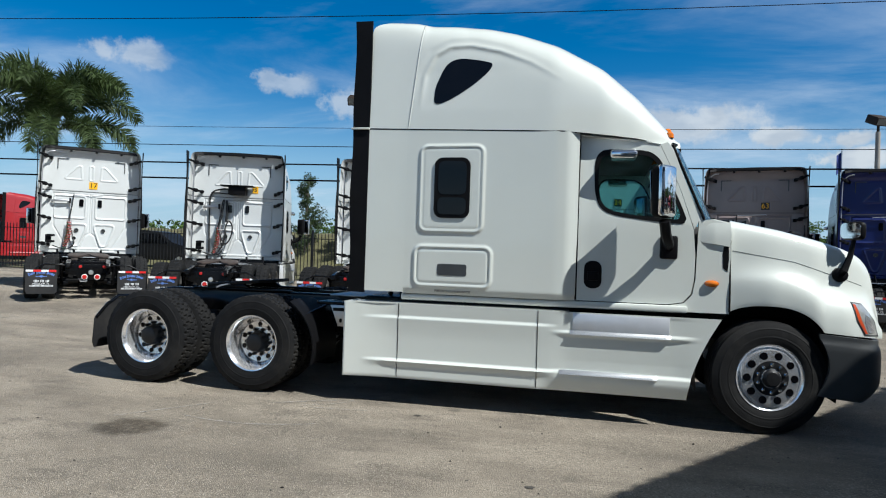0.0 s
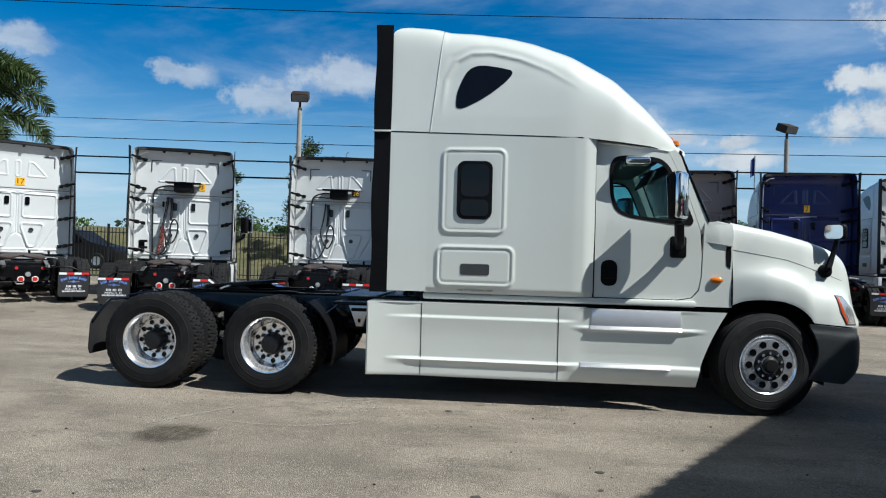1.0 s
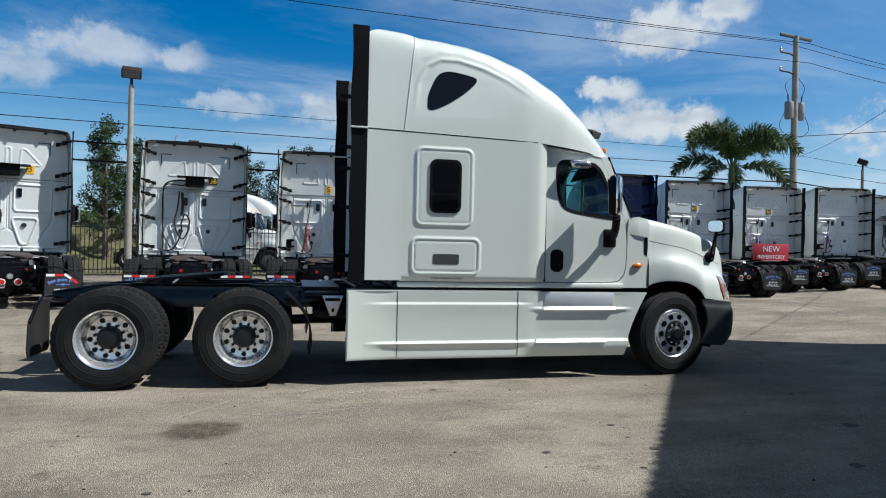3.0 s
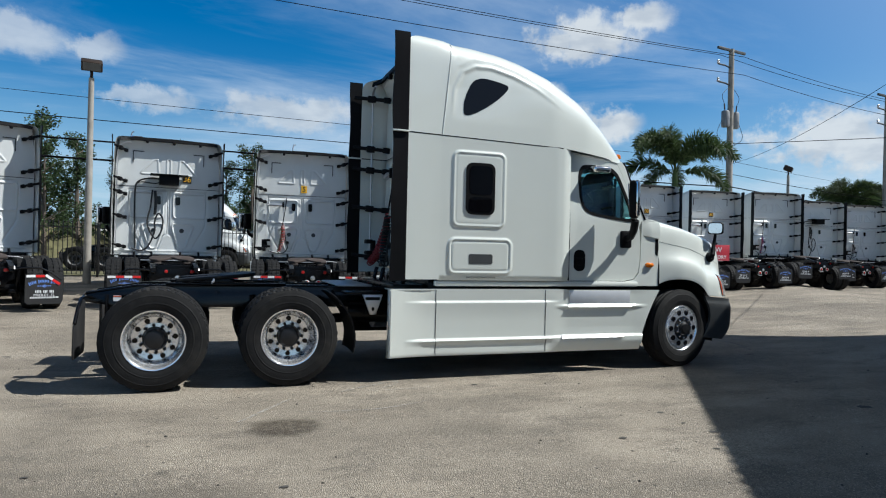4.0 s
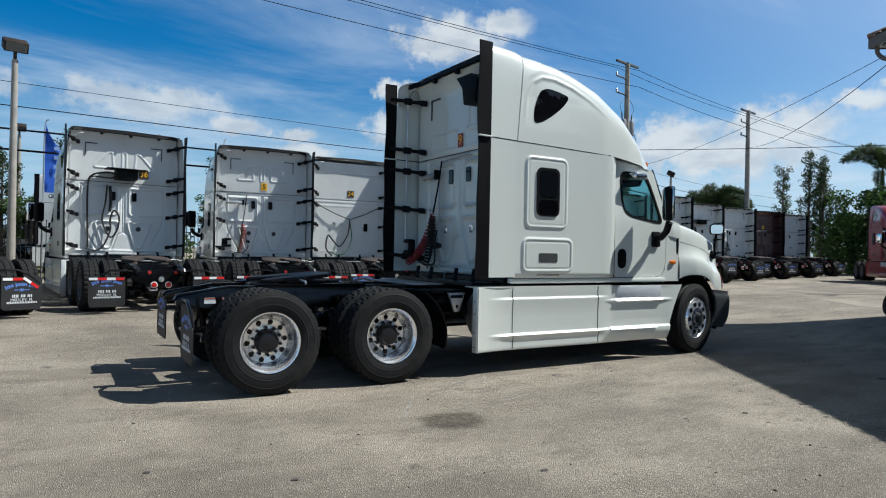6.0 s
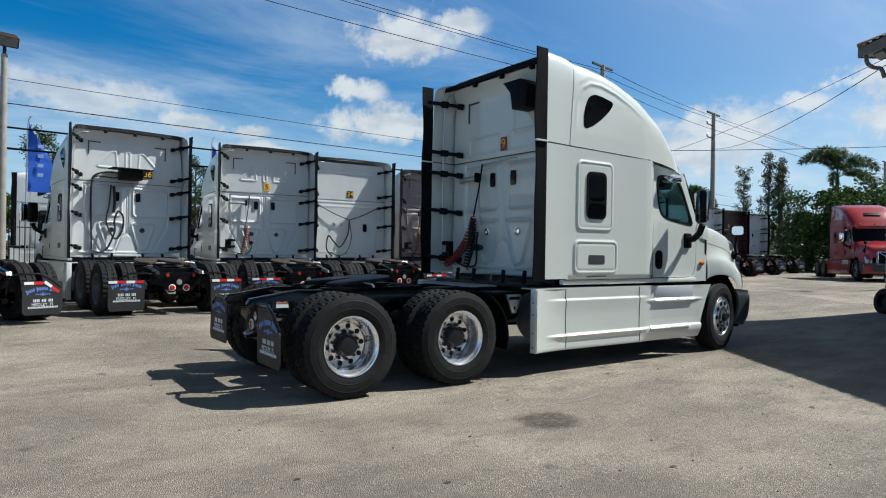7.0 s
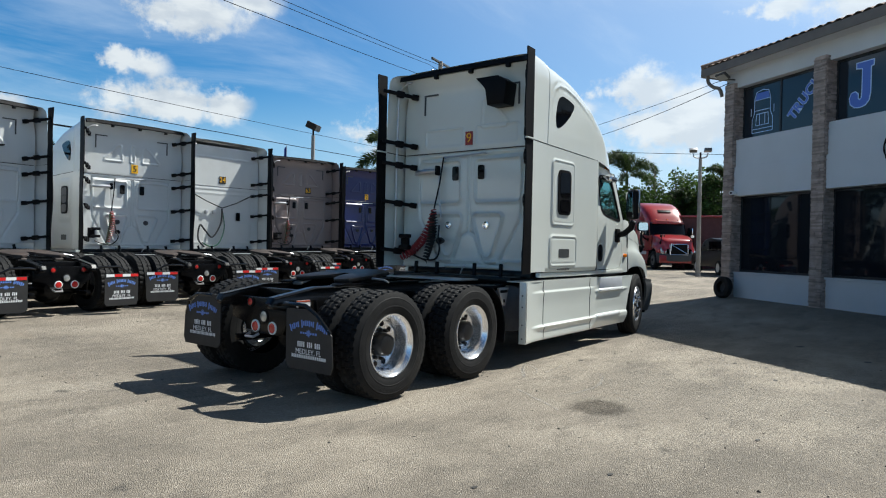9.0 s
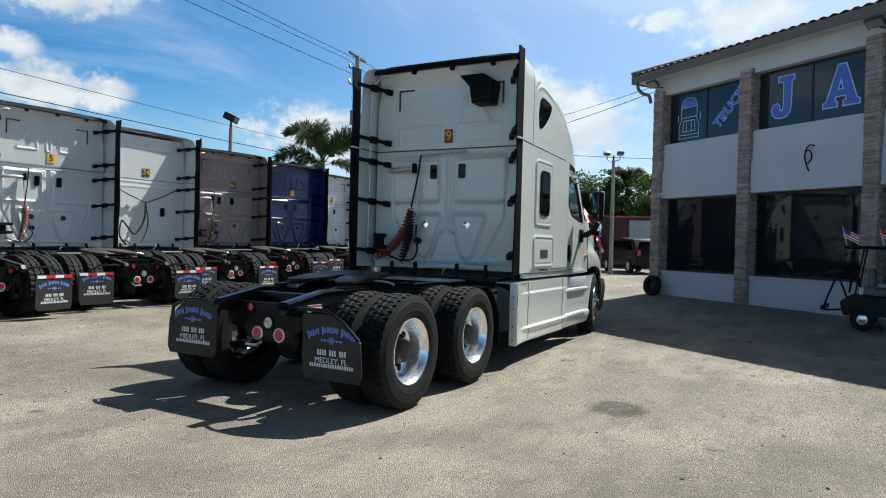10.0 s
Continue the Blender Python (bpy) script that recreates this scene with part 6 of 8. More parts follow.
plain_tractor = None
for tag, paint, boxes, hoses, x, y, h in YARD:
    a = radians(h)
    ox, oy = x - 2.44 * math.cos(a), y - 2.44 * math.sin(a)
    base = basin_z(ox + math.cos(a) * 3, oy + math.sin(a) * 3)
    m = pose(ox, oy, base, 0, 0, h)
    words = {BROWN: "brown", BLUE: "dark blue", MAROON: "dark maroon"}.get(paint, "white")
    if plain_tractor is None:
        plain_tractor = shorten(tractor("parked_tractor", WHITE_OLD, 0, "", "", ""))
        spare = [copy_thing(plain_tractor, pose(0, 0, 0)) for _ in range(len(YARD) - 1 + 4)]
        o = plain_tractor
    else:
        o = spare.pop()
    o.matrix_basis = m @ Matrix.Diagonal((SMALLER, SMALLER, SMALLER, 1))
    repaint(o, paint) if paint is not WHITE_OLD else None
    stand_on_wheels(o, base)
    extras_on(o, boxes, tag)
    if tag == "24":
        plain_back(o)
        for s in (-1, 1):
            part("strap", tube([(2.93, s * 0.95, 2.62), (2.90, s * 0.45, 2.38), (2.90, 0.0, 2.22)], 0.014, 5), HOSE_BLACK, o)
        part("hanging_hose", tube(smooth_line([(2.90, 0.0, 2.2), (2.86, 0.06, 1.8), (2.84, 0.30, 1.45), (2.84, 0.50, 1.6), (2.84, 0.66, 1.75), (2.82, 0.72, 1.4), (2.80, 0.55, 1.18)], 8), 0.022, 6), HOSE_BLACK, o)
        part("hanging_hose", tube(smooth_line([(2.90, 0.0, 2.2), (2.88, -0.06, 1.7), (2.86, 0.10, 1.30), (2.84, 0.35, 1.20), (2.82, 0.6, 1.3)], 8), 0.016, 6), HOSE_GREEN, o)
    elif boxes:
        # black cables run from the cooling unit down the wall and end in loops
        for pts, r in (([(2.80, 0.20, 2.98), (2.90, 0.40, 3.00), (2.94, 0.66, 2.92), (2.95, 0.74, 2.70), (2.95, 0.74, 2.0), (2.94, 0.72, 1.3)], 0.020), ([(2.94, 0.70, 2.86), (2.94, 0.60, 2.90), (2.94, 0.30, 2.88), (2.88, 0.20, 2.92)], 0.014), ([(2.90, 0.36, 2.72), (2.86, 0.40, 2.3), (2.82, 0.46, 1.9), (2.80, 0.30, 1.55), (2.80, 0.16, 1.70), (2.82, 0.12, 2.0), (2.84, 0.22, 2.15), (2.82, 0.30, 1.95), (2.80, 0.30, 1.7), (2.78, 0.44, 1.35), (2.76, 0.60, 1.25), (2.74, 0.80, 1.30)], 0.020), ([(2.92, 0.30, 2.70), (2.90, 0.28, 2.40), (2.90, 0.30, 2.12)], 0.034)):
            part("hanging_cable", tube(smooth_line(pts, 8), r, 6), HOSE_BLACK, o)
        lines_on(o, hoses) if hoses != "black" else None
    elif hoses:
        lines_on(o, hoses)
    if tag == "3":
        bend_tape(o)
    if x > 12:
        for c in [c for c in o.children_recursive if c.name.startswith("tape")]:
            bpy.data.objects.remove(c)
    tagged(o, words + " sleeper tractor unit backed towards the lot" + (" with black cooling unit" if boxes else ""), "truck", "row of parked tractors")

# ---- office building ----
STUCCO = material("grey_white_stucco", (0.52, 0.55, 0.585), 0.85, 0, 0.05, 1.2, 0.15, 90, dirt=(0.48, 0.48, 0.47), dirt_amount=0.25)
STONE = material("stacked_stone", (0.31, 0.25, 0.22), 0.9, 0, 0.3, 7, 0.4, 40, dirt=(0.40, 0.37, 0.34), dirt_amount=0.5, per_island=0.32)
TILE = material("roof_tile", (0.20, 0.13, 0.095), 0.8, 0, 0.3, 5, 0.2, 40, dirt=(0.30, 0.25, 0.21), dirt_amount=0.7)
TRIM = material("brown_trim", (0.155, 0.135, 0.12), 0.7, 0, 0.1, 5)
OFFICE_GLASS = material("dark_office_glass", (0.008, 0.011, 0.015), 0.03, 0, spec=0.32)
UPPER_GLASS = material("filmed_upper_glass", (0.020, 0.027, 0.036), 0.05, 0, spec=0.6)
FRAME = material("dark_window_frame", (0.03, 0.032, 0.035), 0.4, 0.3)
LAMP_GLASS = material("dull_lamp_glass", (0.22, 0.23, 0.22), 0.3)
LETTER_BLUE = material("letter_blue", (0.08, 0.16, 0.55), 0.4)
LETTER_EDGE = material("letter_pale_edge", (0.50, 0.62, 0.85), 0.4)
B0, BD, BN = Vector((13.4, -0.8)), Vector((-0.570, -0.8216)).normalized(), Vector((-0.8216, 0.570)).normalized()
GB = 0.10
# local frame of the front: u along the wall, n outwards, z up
FRONT = Matrix(((BD.x, BN.x, 0, B0.x), (BD.y, BN.y, 0, B0.y), (0, 0, 1, 0), (0, 0, 0, 1)))


def fbox(u0, u1, n0, n1, z0, z1, bevel=0.0, bm=None):
    return box(u0, u1, n0, n1, z0, z1, bevel, bm)


def office():
    root = tagged(empty("office_building"), "two-storey pale stucco office with stacked-stone columns and tiled roof", "building")
    root.matrix_basis = FRONT
    L = 16.0
    part("body", fbox(0.05, L, -9.0, -0.30, GB - 0.1, 6.03), STUCCO, root, smooth=False)
    part("end_wall", fbox(0.0, 0.05, -9.0, -0.02, GB - 0.1, 6.03), STUCCO, root, smooth=False)
    edges = [0.0, 2.70, 5.56, 8.42, 11.28, 14.14]
    rnd = random.Random(4)
    for i, u in enumerate(edges):
        core = fbox(u + 0.08, u + 0.35, -0.28, 0.08, GB - 0.1, 5.72)
        col = part("stone_column", core, STONE, root, "stacked grey-brown ledge stone column", smooth=False)
        st = []
        z = GB - 0.05
        while z < 5.70:
            h = rnd.uniform(0.026, 0.048)
            a = u + 0.06
            while a < u + 0.37:
                w = min(rnd.uniform(0.12, 0.37), u + 0.37 - a)
                if u + 0.37 - a - w < 0.05:
                    w = u + 0.37 - a
                st.append((a + 0.002, a + w - 0.002, 0.07, 0.09 + rnd.uniform(0.0, 0.028), z, z + h - 0.004))
                a += w
            for side, uu in ((0, u + 0.06), (1, u + 0.37)):
                b = -0.24
                while b < 0.08:
                    w = min(rnd.uniform(0.10, 0.22), 0.08 - b)
                    o = rnd.uniform(0.0, 0.022)
                    st.append((uu - o if side == 0 else uu - 0.025, uu + 0.025 if side == 0 else uu + o, b + 0.002, b + w - 0.002, z, z + h - 0.004))
                    b += w
            z += h
        tagged(many_boxes("stone_facing", st, STONE, col), kind="stuff")
    for i in range(len(edges) - 1):
        a, b = edges[i] + 0.37, edges[i + 1] + 0.06
        part("lower_wall", fbox(a, b, -0.29, -0.02, GB - 0.1, 0.90, 0.004), STUCCO, root, smooth=False)
        part("sill", fbox(a, b, -0.03, 0.02, 0.88, 0.93, 0.008), STUCCO, root, smooth=False)
        part("mid_band", fbox(a, b, -0.29, 0.04, 2.84, 3.57, 0.004), STUCCO, root, smooth=False)
        part("upper_band", fbox(a, b, -0.29, 0.0, 3.575, 4.27, 0.004), STUCCO, root, smooth=False)
        for z0, z1, nm in ((0.93, 2.84, "shop_window"), (4.27, 5.60, "upper_window")):
            w = part(nm, fbox(a, b, -0.24, -0.20, z0, z0 + 0.05), FRAME, root, smooth=False)
            part("window_frame", fbox(a, b, -0.24, -0.20, z1 - 0.05, z1), FRAME, w, smooth=False)
            mid = (a + b) / 2
            for u in (a, mid - 0.025, b - 0.05) if z0 > 2 else (a, b - 0.05):
                part("mullion", fbox(u, u + 0.05, -0.235, -0.195, z0 + 0.05, z1 - 0.05), FRAME, w, smooth=False)
            for u0, u1 in ((a + 0.05, mid - 0.025), (mid + 0.025, b - 0.05)) if z0 > 2 else ((a + 0.05, b - 0.05),):
                part("pane", fbox(u0, u1, -0.222, -0.214, z0 + 0.05, z1 - 0.05), OFFICE_GLASS if z0 < 2 else UPPER_GLASS, w, smooth=False)
    part("fascia_wall", fbox(0.0, L, -0.29, 0.0, 5.60, 6.03, 0.004), STUCCO, root, smooth=False)
    # tiled hip roof with an overhang
    EA, OV = 6.15, 0.45

    def slope(u, v):
        # v = 0 at the eave, 1 at the ridge
        n = OV - v * 5.2
        uu = -OV + v * 5.2 + (L + OV - (-OV + v * 5.2)) * u
        lap = (v * 16) % 1.0
        wave = abs(math.sin(uu * math.pi / 0.22)) * 0.045
        return (uu, n, EA + 0.06 + v * 5.2 * 0.33 + wave - 0.03 * lap)
    part("roof_tiles", grid(slope, 460, 32), TILE, root, "brown barrel-tile roof", angle=80)

    def hip(u, v):
        n = OV - v * 5.2 - (9.3 + 2 * OV - 2 * v * 5.2) * u
        uu = -OV + v * 5.2
        wave = abs(math.sin(n * math.pi / 0.22)) * 0.045
        return (uu, n, EA + 0.06 + v * 5.2 * 0.33 + wave)
    part("hip_tiles", grid(hip, 120, 24), TILE, root, angle=80)
    part("ridge_tile", tube([(-OV + v * 5.2, OV - v * 5.2, EA + 0.10 + v * 5.2 * 0.33) for v in (0, 0.25, 0.5, 0.75, 1)], 0.075, 8), TILE, root)
    part("soffit", fbox(-OV + 0.03, L + OV, -9.6, OV - 0.03, EA - 0.13, EA - 0.09), STUCCO, root, smooth=False)
    part("eave_board", fbox(-OV, L + OV, OV - 0.03, OV, EA - 0.16, EA + 0.05, 0.005), TRIM, root, smooth=False)
    part("eave_board", fbox(-OV, -OV + 0.03, -9.6, OV - 0.03, EA - 0.16, EA + 0.05, 0.005), TRIM, root, smooth=False)
    part("downspout", tube(smooth_line([(-0.30, OV - 0.10, EA - 0.10), (-0.32, OV - 0.13, EA - 0.28), (-0.22, 0.26, EA - 0.42), (-0.08, 0.16, EA - 0.50), (-0.05, 0.10, EA - 0.70)], 6), 0.045, 8), TRIM, root)
    # flood lamps under the eave
    for u in (0.30, 5.95, 11.7):
        fl = part("flood_lamp", box(-0.17, 0.17, -0.035, 0.035, -0.11, 0.11, 0.012), BUMPER, root)
        fl.matrix_local = Matrix.Translation((u, 0.40, 5.86)) @ Matrix.Rotation(radians(-55), 4, "X")
        part("lamp_glass", box(-0.145, 0.145, 0.035, 0.041, -0.085, 0.085), LAMP_GLASS, fl, smooth=False)
        part("lamp_arm", tube([(u, 0.02, 5.82), (u, 0.22, 5.80), (u, 0.36, 5.86)], 0.02, 6), BUMPER, root)
    # pictures and letters on the upper panes
    up = Matrix(((1, 0, 0, 0), (0, 0, 1, 0), (0, 1, 0, 0), (0, 0, 0, 1)))

    slab_letter(root, [[(-0.14, 0.5), (0.32, 0.5), (0.32, 0.41), (0.24, 0.38), (0.24, -0.20), (0.20, -0.38), (0.10, -0.47), (-0.05, -0.5), (-0.20, -0.48), (-0.31, -0.40), (-0.34, -0.27), (-0.29, -0.17), (-0.19, -0.15), (-0.12, -0.21), (-0.12, -0.31), (-0.05, -0.36), (0.01, -0.31), (0.03, -0.20), (0.03, 0.38), (-0.14, 0.41)]], 3.66, 4.96, 0.90, up)
    slab_letter(root, [[(-0.50, -0.5), (-0.12, -0.5), (-0.12, -0.41), (-0.20, -0.38), (-0.16, -0.25), (0.14, -0.25), (0.18, -0.38), (0.09, -0.41), (0.09, -0.5), (0.52, -0.5), (0.52, -0.41), (0.44, -0.38), (0.12, 0.50), (-0.08, 0.50), (-0.41, -0.38), (-0.50, -0.41)], [(-0.11, -0.11), (0.09, -0.11), (-0.005, 0.21)]], 4.96, 4.97, 0.84, up)
    fat_letter(root, "TRUCK", 2.24, 4.98, 0.34, up, 46)
    truck_picture(root, up)
    # cable loop and camera on the wall
    part("cable_loop", tube(smooth_line([(4.62, 0.07, 3.74), (4.50, 0.07, 3.76), (4.42, 0.07, 3.66), (4.40, 0.07, 3.48), (4.46, 0.07, 3.38), (4.54, 0.07, 3.46), (4.54, 0.07, 3.60), (4.46, 0.07, 3.66), (4.40, 0.07, 3.56), (4.44, 0.07, 3.36), (4.50, 0.07, 3.22)], 5), 0.014, 6), BLACK, root)
    part("security_camera", tube([(0.44, 0.04, 2.92), (0.46, 0.16, 2.92), (0.50, 0.24, 2.91)], 0.05, 10), TAPE_WHITE, root)
    part("camera_lens", tube([(0.505, 0.245, 2.91), (0.508, 0.25, 2.91)], 0.03, 10), DARK_GLASS, root)
    return root


def fat_letter(root, text, u, z, size, up, tilt=0):
    """A bold letter with a pale outline, stuck to the glass."""
    for mat, grow, n in ((LETTER_EDGE, 0.030, -0.211), (LETTER_BLUE, 0.012, -0.208)):
        lettering(text, size, mat, "window_letter", root, Matrix.Translation((u, n, z)) @ up @ Matrix.Rotation(radians(tilt), 4, "Z"), 0.0008, "", grow * (size / 0.8) ** 0.5)


def slab_letter(root, loops, u, z, size, up):
    """A bold slab-serif letter with a pale outline, stuck to the glass."""
    for mat, grow, n in ((LETTER_EDGE, 0.030, -0.211), (LETTER_BLUE, 0.006, -0.208)):
        cu = bpy.data.curves.new("letter", "CURVE")
        cu.dimensions, cu.fill_mode, cu.extrude, cu.offset = "2D", "BOTH", 0.0008, grow
        for lp in loops:
            sp = cu.splines.new("POLY")
            sp.points.add(len(lp) - 1)
            for q, (a, b) in zip(sp.points, lp):
                q.co = (a * size * 0.86, b * size, 0, 1)
            sp.use_cyclic_u = True
        tmp = bpy.data.objects.new("letter", cu)
        me = bpy.data.meshes.new_from_object(tmp)
        bpy.data.objects.remove(tmp)
        me.materials.clear()
        me.materials.append(mat)
        o = new("window_letter", me)
        o.parent = root
        o.matrix_local = Matrix.Translation((u, n, z)) @ up


def truck_picture(root, up):
    bm = bmesh.new()
    lines = [[(-0.16, 0.46), (-0.21, 0.30), (-0.21, -0.02), (-0.27, -0.16), (-0.27, -0.46)], [(0.16, 0.46), (0.21, 0.30), (0.21, -0.02), (0.27, -0.16), (0.27, -0.46)],
             [(-0.16, 0.46), (0, 0.50), (0.16, 0.46)], [(-0.21, 0.28), (0.21, 0.28)], [(-0.20, 0.04), (0.20, 0.04)], [(-0.15, -0.04), (-0.17, -0.30), (0.17, -0.30), (0.15, -0.04), (-0.15, -0.04)],
             [(-0.07, -0.04), (-0.07, -0.30)], [(0.07, -0.04), (0.07, -0.30)], [(-0.27, -0.38), (0.27, -0.38)], [(-0.27, -0.46), (0.27, -0.46)], [(-0.30, 0.12), (-0.30, -0.06)], [(0.30, 0.12), (0.30, -0.06)]]
    for ln in lines:
        tube([(x, z, 0) for x, z in ln], 0.011, 4, bm)
    bm.transform(Matrix.Diagonal((1, 1, 0.15, 1)))
    o = part("truck_outline", bm, LETTER_EDGE, root, "pale outline of a truck front on the glass", smooth=False)
    o.matrix_local = Matrix.Translation((1.0, -0.207, 4.90)) @ up @ Matrix.Diagonal((1.2, 1.08, 1, 1))
    bm = prism([(-0.15, 0.44), (0.15, 0.44), (0.19, 0.29), (-0.19, 0.29)], -0.001, 0.001, "z")
    o = part("truck_outline_top", bm, LETTER_BLUE, root, smooth=False)
    o.matrix_local = Matrix.Translation((1.0, -0.209, 4.90)) @ up @ Matrix.Diagonal((1.2, 1.08, 1, 1))


office()

# tyre that leans on the column
tm = lathe([(0.17, -0.09), (0.20, -0.10), (0.29, -0.095), (0.315, -0.07), (0.32, 0.0), (0.315, 0.07), (0.29, 0.095), (0.20, 0.10), (0.17, 0.09)], 36)
lt = tagged(part("car_tyre", tm, RUBBER, None), "black car tyre leaning on a stone column", "tyre")
lt.matrix_basis = Matrix.Translation((*(B0 + BD * 0.44 + BN * 0.36), ground_z(13.0, -0.8) + 0.26)) @ Matrix.Rotation(math.atan2(BD.y, BD.x), 4, "Z") @ Matrix.Rotation(radians(-8), 4, "X") @ Matrix.Scale(0.85, 4)
part("hub_disc", lathe([(0.17, 0.05), (0.10, 0.07), (0.0001, 0.07)], 20), BUMPER, lt)

# ---- golf cart by the office ----
CART = material("dark_green_cart_paint", (0.010, 0.016, 0.014), 0.6, 0, 0.1, 4, spec=0.2)
FLAG_RED = material("flag_red", (0.45, 0.03, 0.04), 0.8)
FLAG_BLUE = material("flag_blue", (0.03, 0.05, 0.22), 0.8)
FLAG_WHITE = material("flag_white", (0.75, 0.75, 0.75), 0.8)


def golf_cart():
    c = tagged(empty("golf_cart"), "dark green golf cart with bench seat and small flags", "golf cart")
    body = prism([(-0.35, 0.28), (-0.42, 0.55), (-0.25, 0.68), (0.45, 0.66), (0.60, 0.40), (1.25, 0.38), (1.45, 0.62), (1.75, 0.70), (2.05, 0.55), (2.08, 0.30)], -0.58, 0.58, "y", 0.04)
    part("body", body, CART, c)
    for x in (0.0, 1.70):
        for y in (-0.50, 0.50):
            w = part("wheel", lathe([(0.10, -0.085), (0.12, -0.095), (0.20, -0.085), (0.225, -0.06), (0.23, 0), (0.225, 0.06), (0.20, 0.085), (0.13, 0.085)], 24, None, (0, 0, 0)), RUBBER, c)
            w.matrix_local = Matrix.Translation((x, y, 0.23))
            part("rim", lathe([(0.105, -0.088), (0.09, -0.07), (0.05, -0.08), (0.0001, -0.085)], 10, None, (0, 0, 0)), ALU, w)
    part("seat", box(0.15, 0.70, -0.5, 0.5, 0.68, 0.82, 0.05), SEAT, c)
    part("seat_back", box(0.08, 0.20, -0.5, 0.5, 0.85, 1.20, 0.05), SEAT, c)
    for x, y, dx in ((-0.15, -0.5, 0.15), (-0.15, 0.5, 0.15), (1.6, -0.5, -0.3), (1.6, 0.5, -0.3)):
        part("roof_post", tube([(x, y, 0.62), (x + dx * 0.4, y, 1.1), (x + dx, y, 1.61)], 0.018, 6), BLACK, c)
    part("roof", box(-0.35, 1.55, -0.6, 0.6, 1.60, 1.66, 0.03), BLACK, c)
    part("rear_rack", tube(smooth_line([(-0.30, -0.35, 0.62), (-0.45, -0.35, 1.00), (-0.52, -0.35, 0.98), (-0.72, -0.35, 0.42), (-0.62, -0.35, 0.36), (-0.30, -0.35, 0.40)], 5), 0.022, 6), BLACK, c)
    part("rear_rack", tube(smooth_line([(-0.10, 0.2, 0.66), (-0.14, 0.2, 1.02), (-0.24, 0.2, 1.05), (-0.30, 0.2, 0.70)], 5), 0.022, 6), BLACK, c)
    part("bumper", tube([(-0.74, -0.45, 0.40), (-0.74, 0.45, 0.40)], 0.05, 8), BLACK, c)
    part("cup", lathe([(0.04, 0.0), (0.045, 0.14), (0.0001, 0.14)], 10, None, (-0.05, -0.3, 0.70), "z"), TAPE_WHITE, c)
    for x, mt in ((-0.30, FLAG_BLUE), (0.35, FLAG_RED)):
        part("flag_stick", tube([(x, -0.55, 1.62), (x - 0.10, -0.55, 2.04)], 0.006, 5), TAPE_WHITE, c)
        f = grid(lambda u, v: (x - 0.09 + 0.30 * u, -0.55 + 0.03 * math.sin(u * 6), 2.01 - 0.17 * v - 0.16 * u), 6, 4)
        fl = part("flag", f, FLAG_WHITE, c)
        for k in range(3):
            part("stripe", grid(lambda u, v: (x - 0.09 + 0.30 * u, -0.553 + 0.03 * math.sin(u * 6), 2.01 - 0.17 * (0.08 + 0.33 * k + 0.16 * v) - 0.16 * u), 6, 1), FLAG_RED, fl)
        part("canton", grid(lambda u, v: (x - 0.09 + 0.14 * u, -0.556 + 0.03 * math.sin(u * 3), 2.01 - 0.09 * v - 0.075 * u), 3, 2), mt, fl)
    return c


gx, gy = 8.75, -5.35
golf_cart().matrix_basis = pose(gx, gy, ground_z(gx, gy), 0, 0, -98) @ Matrix.Diagonal((0.82, 0.82, 0.88, 1))

# ---- red tractor across the lot ----
red = repaint(spare.pop(), RED)
red.name = "red_tractor"
tagged(red, "bright red sleeper tractor unit with a black grille", "truck")
rh = 220
red.matrix_basis = pose(36.75, 10.5, ground_z(33, 9), 0, 0, rh) @ Matrix.Diagonal((0.95, 0.95, 0.97, 1))
part("red_bumper", box(7.36, 7.50, -1.12, 1.12, 0.36, 0.80, 0.05), RED, red)
part("grille_face", box(7.46, 7.50, -0.50, 0.50, 0.84, 1.42, 0.02), BLACK, red)
part("grille_rim", tube([(7.505, -0.50, 0.84), (7.505, -0.46, 1.42), (7.505, 0.46, 1.42), (7.505, 0.50, 0.84), (7.505, -0.50, 0.84)], 0.022, 6), CHROME, red)
part("grille_bar", tube([(7.51, 0.46, 0.90), (7.51, -0.44, 1.38)], 0.018, 6), CHROME, red)
for s in (-1, 1):
    part("lamp", box(7.30, 7.46, s * 0.86 - 0.16, s * 0.86 + 0.16, 0.86, 1.06, 0.05), CLEAR_LENS, red)
part("sun_visor", box(5.62, 5.86, -0.95, 0.95, 2.60, 2.70, 0.02), RED, red)
part("roof_vent", box(5.0, 5.25, -0.38, 0.38, 3.36, 3.40, 0.01, m=Matrix.Translation((5.1, 0, 3.4)) @ Matrix.Rotation(radians(30), 4, "Y") @ Matrix.Translation((-5.1, 0, -3.4))), BLACK, red)

# ---- dark estate car, long shed behind the lamp ----
CAR_DARK = material("dark_car_paint", (0.008, 0.008, 0.009), 0.4, 0, 0.1, 3, spec=0.25)
CAR_WHITE = material("white_car_paint", (0.75, 0.75, 0.75), 0.3, 0, 0.03, 2, coat=0.5)


